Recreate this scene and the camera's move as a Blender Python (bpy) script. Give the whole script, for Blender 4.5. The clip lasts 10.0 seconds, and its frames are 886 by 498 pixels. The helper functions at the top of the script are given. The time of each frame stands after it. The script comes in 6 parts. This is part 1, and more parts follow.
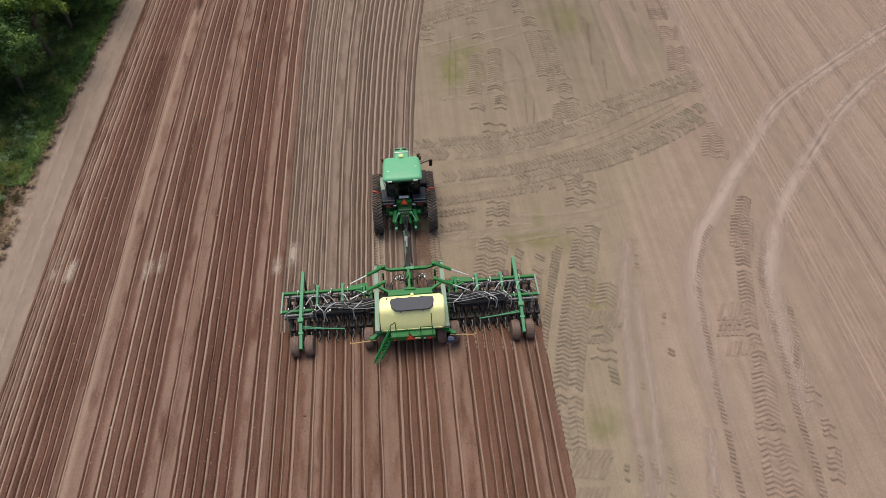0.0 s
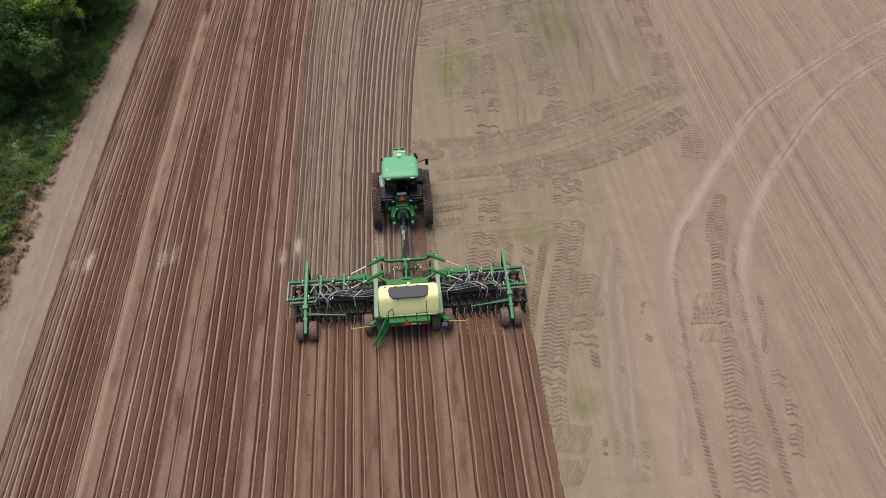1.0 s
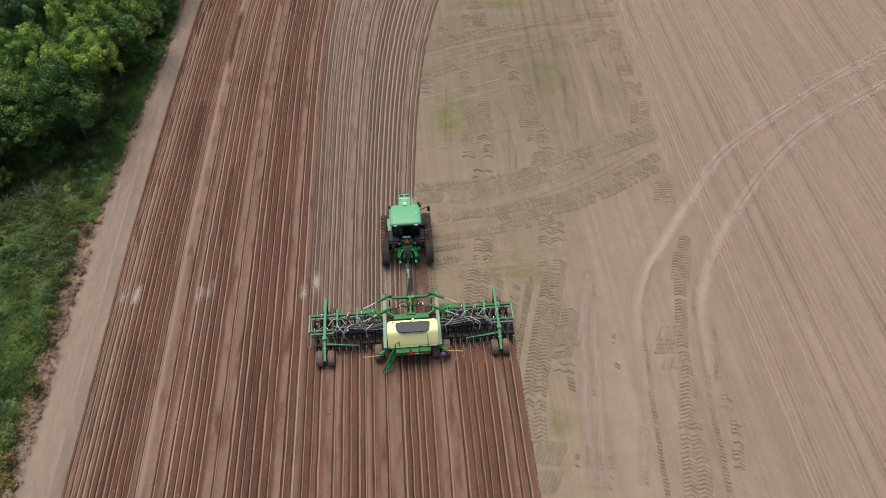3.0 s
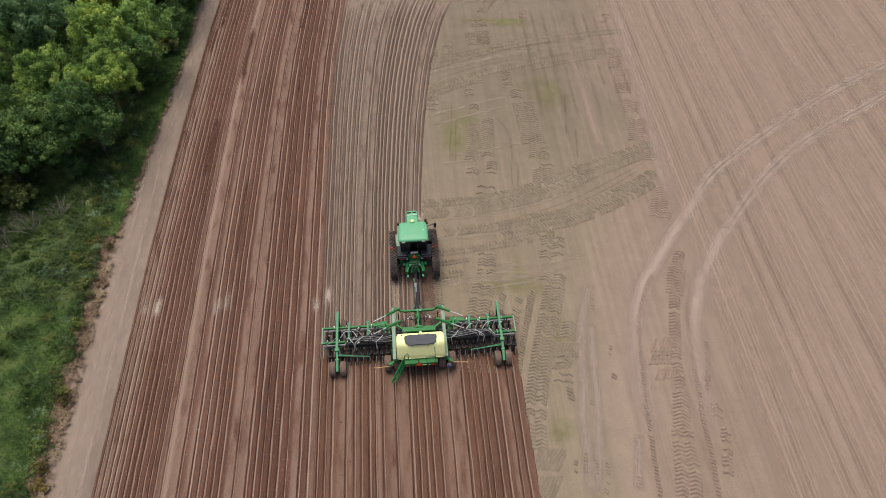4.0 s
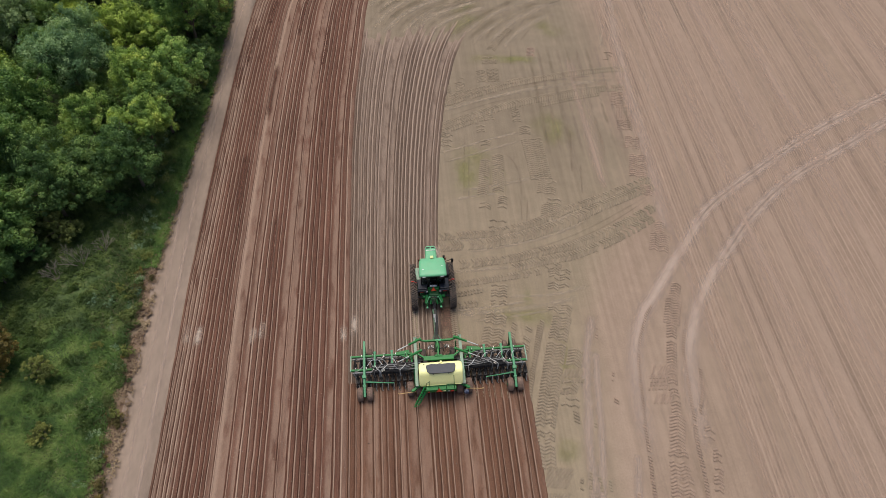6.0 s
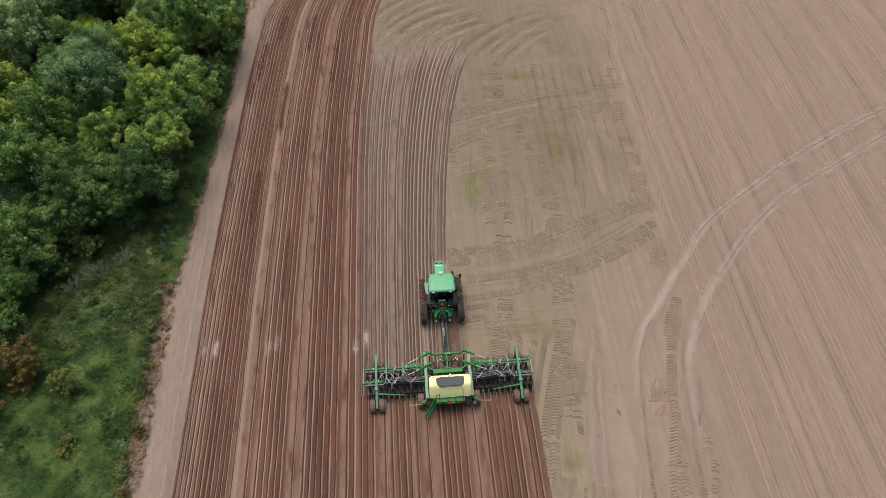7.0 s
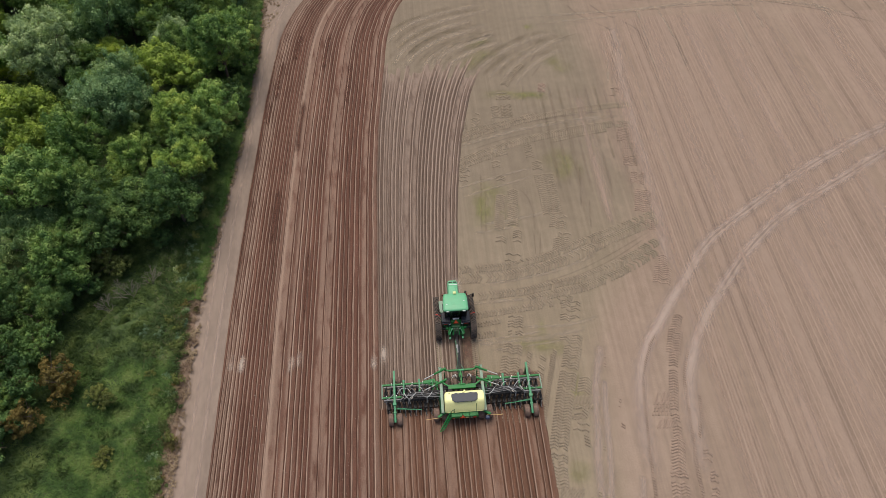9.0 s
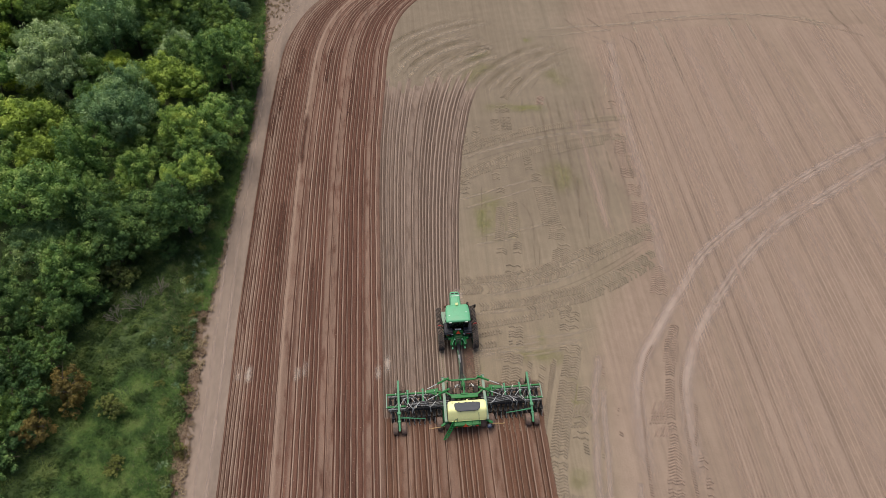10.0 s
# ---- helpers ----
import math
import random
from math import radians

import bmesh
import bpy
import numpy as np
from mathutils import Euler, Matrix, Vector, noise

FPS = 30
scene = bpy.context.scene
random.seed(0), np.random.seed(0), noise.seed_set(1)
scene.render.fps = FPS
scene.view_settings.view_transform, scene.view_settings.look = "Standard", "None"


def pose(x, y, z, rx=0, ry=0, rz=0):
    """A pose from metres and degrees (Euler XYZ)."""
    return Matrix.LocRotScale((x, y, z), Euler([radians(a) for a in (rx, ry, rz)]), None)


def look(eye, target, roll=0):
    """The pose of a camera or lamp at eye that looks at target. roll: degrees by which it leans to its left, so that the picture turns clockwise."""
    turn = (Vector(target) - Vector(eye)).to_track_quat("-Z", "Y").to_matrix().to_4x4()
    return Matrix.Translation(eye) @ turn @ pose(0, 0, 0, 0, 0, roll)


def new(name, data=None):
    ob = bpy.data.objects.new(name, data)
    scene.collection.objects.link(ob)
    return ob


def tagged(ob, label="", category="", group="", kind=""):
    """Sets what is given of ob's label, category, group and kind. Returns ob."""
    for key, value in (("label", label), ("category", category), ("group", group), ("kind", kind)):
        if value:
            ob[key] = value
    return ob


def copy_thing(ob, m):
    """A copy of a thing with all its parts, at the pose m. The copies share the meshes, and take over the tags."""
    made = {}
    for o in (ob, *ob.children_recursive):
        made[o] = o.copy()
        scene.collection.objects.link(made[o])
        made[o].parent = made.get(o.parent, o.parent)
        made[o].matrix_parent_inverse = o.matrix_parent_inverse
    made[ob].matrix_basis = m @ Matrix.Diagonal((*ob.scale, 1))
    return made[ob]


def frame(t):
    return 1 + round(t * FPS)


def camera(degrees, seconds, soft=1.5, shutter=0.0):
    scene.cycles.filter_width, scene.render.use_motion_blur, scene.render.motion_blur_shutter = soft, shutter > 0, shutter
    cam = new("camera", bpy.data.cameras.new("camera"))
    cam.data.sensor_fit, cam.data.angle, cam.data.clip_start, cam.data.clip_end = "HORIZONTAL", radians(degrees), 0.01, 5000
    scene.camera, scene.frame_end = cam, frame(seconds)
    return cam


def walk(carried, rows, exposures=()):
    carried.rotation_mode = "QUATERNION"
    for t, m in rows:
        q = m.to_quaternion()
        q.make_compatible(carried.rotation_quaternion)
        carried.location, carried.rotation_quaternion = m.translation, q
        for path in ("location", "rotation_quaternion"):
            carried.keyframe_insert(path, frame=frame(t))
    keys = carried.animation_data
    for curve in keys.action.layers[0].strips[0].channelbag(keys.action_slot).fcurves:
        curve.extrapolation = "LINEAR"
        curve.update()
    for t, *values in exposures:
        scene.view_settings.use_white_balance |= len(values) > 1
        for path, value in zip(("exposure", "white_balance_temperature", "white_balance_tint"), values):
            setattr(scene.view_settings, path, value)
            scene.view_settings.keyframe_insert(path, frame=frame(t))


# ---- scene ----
LENS = 66.0
PATH = [
    (0, (0.351, -18.532, 26.838), (1.856, 2.711, 0.0), -0.92),
    (0.5, (0.350, -19.506, 27.523), (1.951, 2.320, 0.0), -0.69),
    (1, (0.398, -20.314, 28.492), (2.092, 2.237, 0.0), -0.51),
    (1.5, (0.455, -20.867, 29.869), (2.235, 2.630, 0.0), -0.40),
    (2, (0.487, -21.157, 31.587), (2.338, 3.376, 0.0), -0.34),
    (2.5, (0.473, -21.384, 33.172), (2.384, 4.271, 0.0), -0.32),
    (4, (0.054, -21.994, 36.906), (2.066, 6.251, 0.0), -0.29),
    (4.5, (-0.206, -22.142, 38.061), (1.857, 6.929, 0.0), -0.26),
    (5, (-0.508, -22.242, 39.202), (1.621, 7.652, 0.0), -0.22),
    (5.5, (-0.837, -22.343, 40.372), (1.376, 8.458, 0.0), -0.17),
    (7, (-1.804, -22.403, 43.775), (0.620, 10.776, 0.0), -0.11),
    (7.5, (-2.074, -22.441, 44.637), (0.370, 11.337, 0.0), -0.15),
    (8, (-2.308, -22.465, 45.349), (0.116, 11.677, 0.0), -0.22),
    (8.5, (-2.516, -22.407, 46.166), (-0.111, 12.153, 0.0), -0.28),
    (9, (-2.718, -22.243, 47.167), (-0.295, 12.783, 0.0), -0.30),
    (9.5, (-2.956, -22.234, 48.099), (-0.386, 13.542, 0.0), -0.18),
    (10, (-3.289, -22.357, 48.689), (-0.358, 14.033, 0.0), 0.21),
]
EXPOSURES = [(0.0, 0.25, 6550, 6), (5.0, 0.23, 6550, 6), (10.0, 0.18, 6550, 6)]
cam = camera(LENS, 10.0, soft=0.7)
walk(cam, [(t, look(eye, aim, roll)) for t, eye, aim, roll in PATH], EXPOSURES)
# ---- daylight: thin overcast with a weak, wide sun ----
world = bpy.data.worlds.new("sky")
scene.world = world
world.use_nodes = True
wt = world.node_tree
sky = wt.nodes.new("ShaderNodeTexSky")
sky.sky_type = 'NISHITA'
sky.sun_disc = False
sky.sun_elevation = radians(71)
sky.sun_rotation = radians(-22)
sky.air_density = 1.0
sky.dust_density = 4.0
sky.ozone_density = 0.6
wt.nodes["Background"].inputs[1].default_value = 0.105
wt.links.new(sky.outputs[0], wt.nodes["Background"].inputs[0])
sun_data = bpy.data.lights.new("sun", 'SUN')
sun_data.energy = 2.0
sun_data.angle = radians(40)
sun_data.color = (1.0, 0.95, 0.88)
sun = new("sun", sun_data)
sun.matrix_world = look((-4, 10, 38), (0, 0, 0))


# ---- materials ----
def material(name):
    m = bpy.data.materials.new(name)
    m.use_nodes = True
    nt = m.node_tree
    return m, nt, nt.nodes["Principled BSDF"]


def node(nt, kind, **values):
    n = nt.nodes.new(kind)
    for k, v in values.items():
        n.inputs[k.replace("_", " ")].default_value = v
    return n


def where(nt, scale=(1, 1, 1)):
    """World position, stretched."""
    g = nt.nodes.new("ShaderNodeNewGeometry")
    mp = nt.nodes.new("ShaderNodeVectorMath")
    mp.operation = 'MULTIPLY'
    mp.inputs[1].default_value = scale
    if scale == (1, 1, 1):
        r = nt.nodes.new("ShaderNodeVectorRotate")
        r.inputs["Axis"].default_value = (0.35, 0.2, 0.9)
        r.inputs["Angle"].default_value = 0.62
        nt.links.new(g.outputs["Position"], r.inputs["Vector"])
        return r.outputs[0]
    nt.links.new(g.outputs["Position"], mp.inputs[0])
    return mp.outputs[0]


def noise_of(nt, vec, scale, detail=4.0, rough=0.55):
    n = node(nt, "ShaderNodeTexNoise", Scale=scale, Detail=detail, Roughness=rough)
    nt.links.new(vec, n.inputs["Vector"])
    return n.outputs["Fac"]


def ramp(nt, fac, stops):
    r = nt.nodes.new("ShaderNodeValToRGB")
    e = r.color_ramp.elements
    while len(e) < len(stops):
        e.new(0.5)
    for el, (p, c) in zip(e, stops):
        el.position = p
        el.color = (*c, 1) if len(c) == 3 else c
    nt.links.new(fac, r.inputs[0])
    return r.outputs[0]


def grey(nt, fac, a, b):
    """A factor spread from a..b to 0..1."""
    n = nt.nodes.new("ShaderNodeMapRange")
    n.interpolation_type = 'SMOOTHSTEP'
    n.inputs["From Min"].default_value, n.inputs["From Max"].default_value = a, b
    nt.links.new(fac, n.inputs["Value"])
    return n.outputs[0]


def mixed(nt, fac, a, b, how='MIX'):
    n = nt.nodes.new("ShaderNodeMix")
    n.data_type = 'RGBA'
    n.blend_type = how
    for v, k in ((fac, 0), (a, 6), (b, 7)):
        if isinstance(v, (int, float)):
            n.inputs[k].default_value = v
        elif isinstance(v, tuple):
            n.inputs[k].default_value = (*v, 1)
        else:
            nt.links.new(v, n.inputs[k])
    return n.outputs[2]


def maths(nt, how, a, b=0.0):
    n = nt.nodes.new("ShaderNodeMath")
    n.operation = how
    for v, k in ((a, 0), (b, 1)):
        if isinstance(v, (int, float)):
            n.inputs[k].default_value = v
        else:
            nt.links.new(v, n.inputs[k])
    return n.outputs[0]


def bump(nt, bsdf, fac, strength, distance):
    n = node(nt, "ShaderNodeBump", Strength=strength, Distance=distance)
    nt.links.new(fac, n.inputs["Height"])
    nt.links.new(n.outputs[0], bsdf.inputs["Normal"])


def scaled(c, k):
    return tuple(v * k for v in c)


def soil(name, base, streak=0.25, clods=0.6, pale=None, grit=0.9):
    """Bare earth; streaks run along the rows, crests (attribute "dry") are paler."""
    m, nt, b = material(name)
    big = noise_of(nt, where(nt, (1, 0.12, 1)), 0.9, 5)
    mid = noise_of(nt, where(nt, (1, 0.35, 1)), 3.2, 4)
    fine = noise_of(nt, where(nt), 14, 5, 0.7)
    c = ramp(nt, big, [(0.28, scaled(base, 1 - streak)), (0.72, scaled(base, 1 + streak))])
    c = mixed(nt, 0.5, c, ramp(nt, mid, [(0.3, (0.8, 0.79, 0.78)), (0.7, (1.18, 1.18, 1.18))]), 'MULTIPLY')
    c = mixed(nt, grit, c, ramp(nt, fine, [(0.3, (0.66, 0.65, 0.64)), (0.72, (1.32, 1.32, 1.32))]), 'MULTIPLY')
    if pale:
        at = nt.nodes.new("ShaderNodeAttribute")
        at.attribute_name = "dry"
        gate = grey(nt, noise_of(nt, where(nt, (1, 0.2, 1)), 2.2), 0.25, 0.55)
        f = maths(nt, 'MULTIPLY', at.outputs["Fac"], maths(nt, 'MAXIMUM', gate, grey(nt, at.outputs["Fac"], 0.5, 0.7)))
        c = mixed(nt, f, c, mixed(nt, 0.7, pale, ramp(nt, fine, [(0.3, (0.85, 0.85, 0.85)), (0.7, (1.12, 1.12, 1.12))]), 'MULTIPLY'))
    nt.links.new(c, b.inputs["Base Color"])
    b.inputs["Roughness"].default_value = 0.95
    b.inputs["Specular IOR Level"].default_value = 0.15
    lump = noise_of(nt, where(nt), 9, 6, 0.7)
    bump(nt, b, lump, clods, 0.06)
    return m


BROWN = (0.130, 0.063, 0.045)
PALE = (0.372, 0.260, 0.198)
soil_brown = soil("tilled_soil", BROWN, 0.2, 0.9, PALE, 0.8)
soil_fresh = soil("moist_fresh_soil", (0.136, 0.068, 0.045), 0.24, 0.8, (0.318, 0.210, 0.158), 0.7)
soil_grey = soil("dry_rolled_soil", (0.142, 0.097, 0.075), 0.10, 0.6, (0.350, 0.260, 0.208), 0.6)
soil_track = soil("dirt_track", (0.262, 0.197, 0.158), 0.14, 0.2, grit=0.3)


def open_soil():
    """The wide smooth field: tan, greenish where weeds sprout, faint streaks along old rows."""
    m, nt, b = material("smooth_field_soil")
    g = nt.nodes.new("ShaderNodeNewGeometry")
    xyz = nt.nodes.new("ShaderNodeSeparateXYZ")
    nt.links.new(g.outputs["Position"], xyz.inputs[0])
    big = noise_of(nt, where(nt, (1, 0.6, 1)), 0.11, 4)
    streak = noise_of(nt, where(nt, (1, 0.012, 1)), 1.9, 6, 0.7)
    cross = noise_of(nt, where(nt, (0.12, 1, 1)), 0.7, 3)
    fine = noise_of(nt, where(nt), 12, 6, 0.7)
    wide = noise_of(nt, where(nt), 1.3, 4)
    east = maths(nt, 'ADD', xyz.outputs[0], maths(nt, 'MULTIPLY', big, 8.0))
    east = maths(nt, 'SUBTRACT', east, maths(nt, 'MULTIPLY', maths(nt, 'MINIMUM', maths(nt, 'MAXIMUM', maths(nt, 'SUBTRACT', xyz.outputs[1], 2.0), 0.0), 15.0), 0.46))
    c = mixed(nt, grey(nt, east, 12.5, 17.0), mixed(nt, grey(nt, xyz.outputs[1], 0.0, 26.0), (0.266, 0.209, 0.149), (0.224, 0.176, 0.130)), (0.286, 0.208, 0.159))
    c = mixed(nt, 0.9, c, ramp(nt, big, [(0.3, (0.9, 0.89, 0.88)), (0.7, (1.08, 1.08, 1.09))]), 'MULTIPLY')
    c = mixed(nt, 0.8, c, ramp(nt, streak, [(0.32, (0.82, 0.81, 0.80)), (0.68, (1.16, 1.16, 1.16))]), 'MULTIPLY')
    c = mixed(nt, 0.22, c, ramp(nt, cross, [(0.35, (0.86, 0.86, 0.86)), (0.65, (1.1, 1.1, 1.1))]), 'MULTIPLY')
    c = mixed(nt, 0.6, c, ramp(nt, wide, [(0.3, (0.9, 0.89, 0.88)), (0.7, (1.1, 1.1, 1.1))]), 'MULTIPLY')
    c = mixed(nt, 0.55, c, ramp(nt, fine, [(0.3, (0.76, 0.76, 0.75)), (0.7, (1.21, 1.21, 1.21))]), 'MULTIPLY')
    nt.links.new(c, b.inputs["Base Color"])
    b.inputs["Roughness"].default_value = 0.95
    b.inputs["Specular IOR Level"].default_value = 0.15
    bump(nt, b, noise_of(nt, where(nt), 7, 6, 0.7), 0.45, 0.05)
    return m


soil_open = open_soil()


def worn(name, colour, strength=0.8, grain=(1, 1, 1), scale=1.5, low=0.3, high=0.62, rim=0.7, ends=0.12):
    """A thin film of dust, tread marks or sprouts: dense in the middle of its band, broken and fading at its rim."""
    m, nt, b = material(name)
    uv = nt.nodes.new("ShaderNodeUVMap")
    uv.uv_map = "UVMap"
    s = nt.nodes.new("ShaderNodeSeparateXYZ")
    nt.links.new(uv.outputs[0], s.inputs[0])
    across = maths(nt, 'SUBTRACT', 1.0, maths(nt, 'ABSOLUTE', maths(nt, 'SUBTRACT', maths(nt, 'MULTIPLY', s.outputs[0], 2.0), 1.0)))
    along = maths(nt, 'SUBTRACT', 1.0, maths(nt, 'ABSOLUTE', maths(nt, 'SUBTRACT', maths(nt, 'MULTIPLY', s.outputs[1], 2.0), 1.0)))
    n = noise_of(nt, where(nt, grain), scale, 5, 0.6)
    body = maths(nt, 'MULTIPLY', grey(nt, across, 0.0, rim), grey(nt, along, 0.0, ends))
    fac = maths(nt, 'MULTIPLY', maths(nt, 'MULTIPLY', body, grey(nt, n, low, high)), strength)
    fine = noise_of(nt, where(nt), 12, 5, 0.7)
    nt.links.new(mixed(nt, 0.8, colour, ramp(nt, fine, [(0.3, (0.82, 0.82, 0.82)), (0.7, (1.16, 1.16, 1.16))]), 'MULTIPLY'), b.inputs["Base Color"])
    b.inputs["Roughness"].default_value = 0.95
    b.inputs["Specular IOR Level"].default_value = 0.1
    bump(nt, b, noise_of(nt, where(nt), 9, 6, 0.7), 0.4, 0.05)
    clear = nt.nodes.new("ShaderNodeBsdfTransparent")
    mx = nt.nodes.new("ShaderNodeMixShader")
    nt.links.new(fac, mx.inputs[0])
    nt.links.new(clear.outputs[0], mx.inputs[1])
    nt.links.new(b.outputs[0], mx.inputs[2])
    nt.links.new(mx.outputs[0], nt.nodes["Material Output"].inputs[0])
    return m


dust_pale = worn("pale_wheel_dust", (0.520, 0.394, 0.328), 0.66, (1, 1, 1), 0.6, 0.1, 0.5, 1.0, 0.45)
dust_soft = worn("soft_wheel_dust", (0.43, 0.326, 0.268), 0.55, (1, 0.6, 1), 0.8, 0.15, 0.55, 1.0, 0.3)
rut_mid = worn("rut_between_dust", (0.30, 0.222, 0.176), 0.62, (1, 1, 1), 0.7, 0.1, 0.5, 1.0, 0.3)
rut_dark = worn("scuffed_dark_rut", (0.20, 0.145, 0.108), 0.34, (1, 1, 1), 0.9, 0.25, 0.65, 1.0, 0.4)
dust_turn = worn("olive_turn_dust", (0.395, 0.310, 0.234), 0.6, (1, 0.5, 1), 0.9, 0.2, 0.65, 1.0, 0.4)
dust_faint = worn("faint_pale_dust", (0.430, 0.322, 0.264), 0.6, (1, 0.3, 1), 1.0, 0.2, 0.6, 1.0)
dust_streak = worn("streaky_pale_dust", (0.425, 0.305, 0.242), 0.6, (1, 0.04, 1), 2.4, 0.3, 0.65, 1.0, 0.3)
earth_streak = worn("streaky_dark_earth", (0.225, 0.158, 0.122), 0.2, (1, 0.04, 1), 2.0, 0.3, 0.68, 1.0, 0.3)
sprouts = worn("thin_green_sprouts", (0.268, 0.248, 0.104), 0.72, (1, 0.7, 1), 0.8, 0.25, 0.8, 1.0, 0.9)
chalky = worn("whitish_dust_patch", (0.57, 0.46, 0.385), 0.6, (1, 0.3, 1), 2.5, 0.25, 0.6, 1.0, 0.8)
earth_red = worn("moist_red_earth", (0.105, 0.050, 0.036), 0.9, (1, 0.25, 1), 1.4, 0.1, 0.45, 1.0, 0.5)
soil_comb = soil("combed_tan_soil", (0.276, 0.196, 0.151), 0.10, 0.3, (0.34, 0.246, 0.193))
brown_film = worn("churned_brown_earth", (0.17, 0.10, 0.076), 0.75, (1, 0.6, 1), 1.5, 0.2, 0.6, 0.3, 0.25)
lug_soil = soil("pressed_lug_soil", (0.246, 0.192, 0.140), 0.1, 0.3, grit=0.4)
lug_pink = soil("dry_lug_soil", (0.282, 0.202, 0.156), 0.1, 0.3, grit=0.4)
sprouts_dense = worn("dense_green_sprouts", (0.29, 0.295, 0.095), 0.55, (1, 0.8, 1), 0.9, 0.3, 0.75, 1.0, 0.9)
wisp = worn("weedy_grey_wisp", (0.215, 0.168, 0.112), 0.5, (1, 1, 1), 0.5, 0.3, 0.7, 1.0, 0.5)
thin_rut = worn("thin_dark_rut", (0.255, 0.185, 0.142), 0.30, (1, 1, 1), 0.7, 0.2, 0.6, 1.0, 0.3)


def paint(name, colour, rough=0.4, dirt=0.35, metal=0.0, dust=(0.33, 0.25, 0.19)):
    """Painted or plain machine surface with field dust and scuffs."""
    m, nt, b = material(name)
    g = nt.nodes.new("ShaderNodeNewGeometry")
    s = nt.nodes.new("ShaderNodeSeparateXYZ")
    nt.links.new(g.outputs["Normal"], s.inputs[0])
    patch = noise_of(nt, where(nt), 2.2, 6, 0.65)
    fine = noise_of(nt, where(nt), 22, 5, 0.7)
    up = grey(nt, s.outputs[2], 0.1, 0.9)
    f = maths(nt, 'MULTIPLY', maths(nt, 'MULTIPLY', grey(nt, patch, 0.38, 0.72), maths(nt, 'ADD', maths(nt, 'MULTIPLY', up, 0.6), 0.4)), dirt)
    c = mixed(nt, 0.5, colour, ramp(nt, fine, [(0.3, (0.85, 0.85, 0.85)), (0.7, (1.12, 1.12, 1.12))]), 'MULTIPLY')
    nt.links.new(mixed(nt, f, c, dust), b.inputs["Base Color"])
    nt.links.new(maths(nt, 'ADD', maths(nt, 'MULTIPLY', f, 0.5), rough), b.inputs["Roughness"])
    b.inputs["Metallic"].default_value = metal
    b.inputs["Specular IOR Level"].default_value = 0.3
    bump(nt, b, fine, 0.08, 0.004)
    return m


green = paint("green_paint", (0.012, 0.165, 0.036), 0.45, 0.10)
green_pale = paint("sun_faded_green_paint", (0.065, 0.255, 0.125), 0.45, 0.15)
# light green, raised and greyed to put the sky's reflection into the paint
green_roof_sheen = paint("roof_green_sky_sheen", (0.140, 0.430, 0.230), 0.36, 0.12)
green_dusty = paint("dusty_grey_green_paint", (0.23, 0.33, 0.25), 0.55, 0.35)
green_tongue = paint("scuffed_tongue_green", (0.055, 0.115, 0.070), 0.5, 0.4)
green_dark = paint("dark_green_paint", (0.006, 0.080, 0.024), 0.4, 0.12)
yellow = paint("yellow_tank_plastic", (0.99, 0.96, 0.45), 0.35, 0.04)
yellow_bar = paint("yellow_rod", (0.50, 0.32, 0.14), 0.5, 0.2)
black = paint("black_plastic", (0.012, 0.012, 0.014), 0.6, 0.06)
lid_black = paint("lid_cover", (0.052, 0.056, 0.070), 0.5, 0.05)
green_step = paint("bright_step_green", (0.03, 0.30, 0.075), 0.4, 0.05)
navy = paint("dark_fender_plastic", (0.014, 0.018, 0.030), 0.4, 0.15)
rubber = paint("dusty_rubber", (0.075, 0.062, 0.055), 0.85, 0.8, 0.0, (0.23, 0.168, 0.135))
opener_rubber = paint("dark_wheel_rubber", (0.022, 0.020, 0.019), 0.8, 0.25, 0.0, (0.13, 0.09, 0.07))
tyre_dusty = paint("soil_caked_tyre", (0.155, 0.104, 0.084), 0.9, 0.9, 0.0, (0.245, 0.165, 0.132))
steel = paint("worn_steel", (0.34, 0.33, 0.32), 0.35, 0.35, 0.9)
chrome = paint("bright_rod", (0.72, 0.72, 0.70), 0.25, 0.1, 0.4)
hose_grey = paint("grey_seed_hose", (0.25, 0.25, 0.255), 0.5, 0.3)
hose_pale = paint("pale_grey_hose", (0.54, 0.54, 0.54), 0.5, 0.25)
hose_dark = paint("dark_hose", (0.03, 0.03, 0.034), 0.5, 0.2)
red = paint("red_lens", (0.55, 0.03, 0.02), 0.3, 0.05)
orange = paint("orange_reflector", (0.85, 0.13, 0.05), 0.4, 0.03)
amber_dark = paint("dark_amber_lens", (0.16, 0.05, 0.03), 0.4, 0.1)
white = paint("white_paint", (0.75, 0.75, 0.72), 0.4, 0.1)
lamp_glass = paint("lamp_lens", (0.70, 0.72, 0.70), 0.15, 0.05)
gps_yellow = paint("pale_yellow_dome", (0.62, 0.68, 0.30), 0.4, 0.05)
blue = paint("blue_plastic", (0.04, 0.06, 0.12), 0.4, 0.2)
seat_cloth = paint("dark_seat_cloth", (0.03, 0.03, 0.032), 0.9, 0.05)


def glass():
    m, nt, b = material("tinted_cab_glass")
    b.inputs["Base Color"].default_value = (0.30, 0.36, 0.36, 1)
    b.inputs["Roughness"].default_value = 0.03
    b.inputs["Transmission Weight"].default_value = 1.0
    b.inputs["IOR"].default_value = 1.2
    return m


cab_glass = glass()


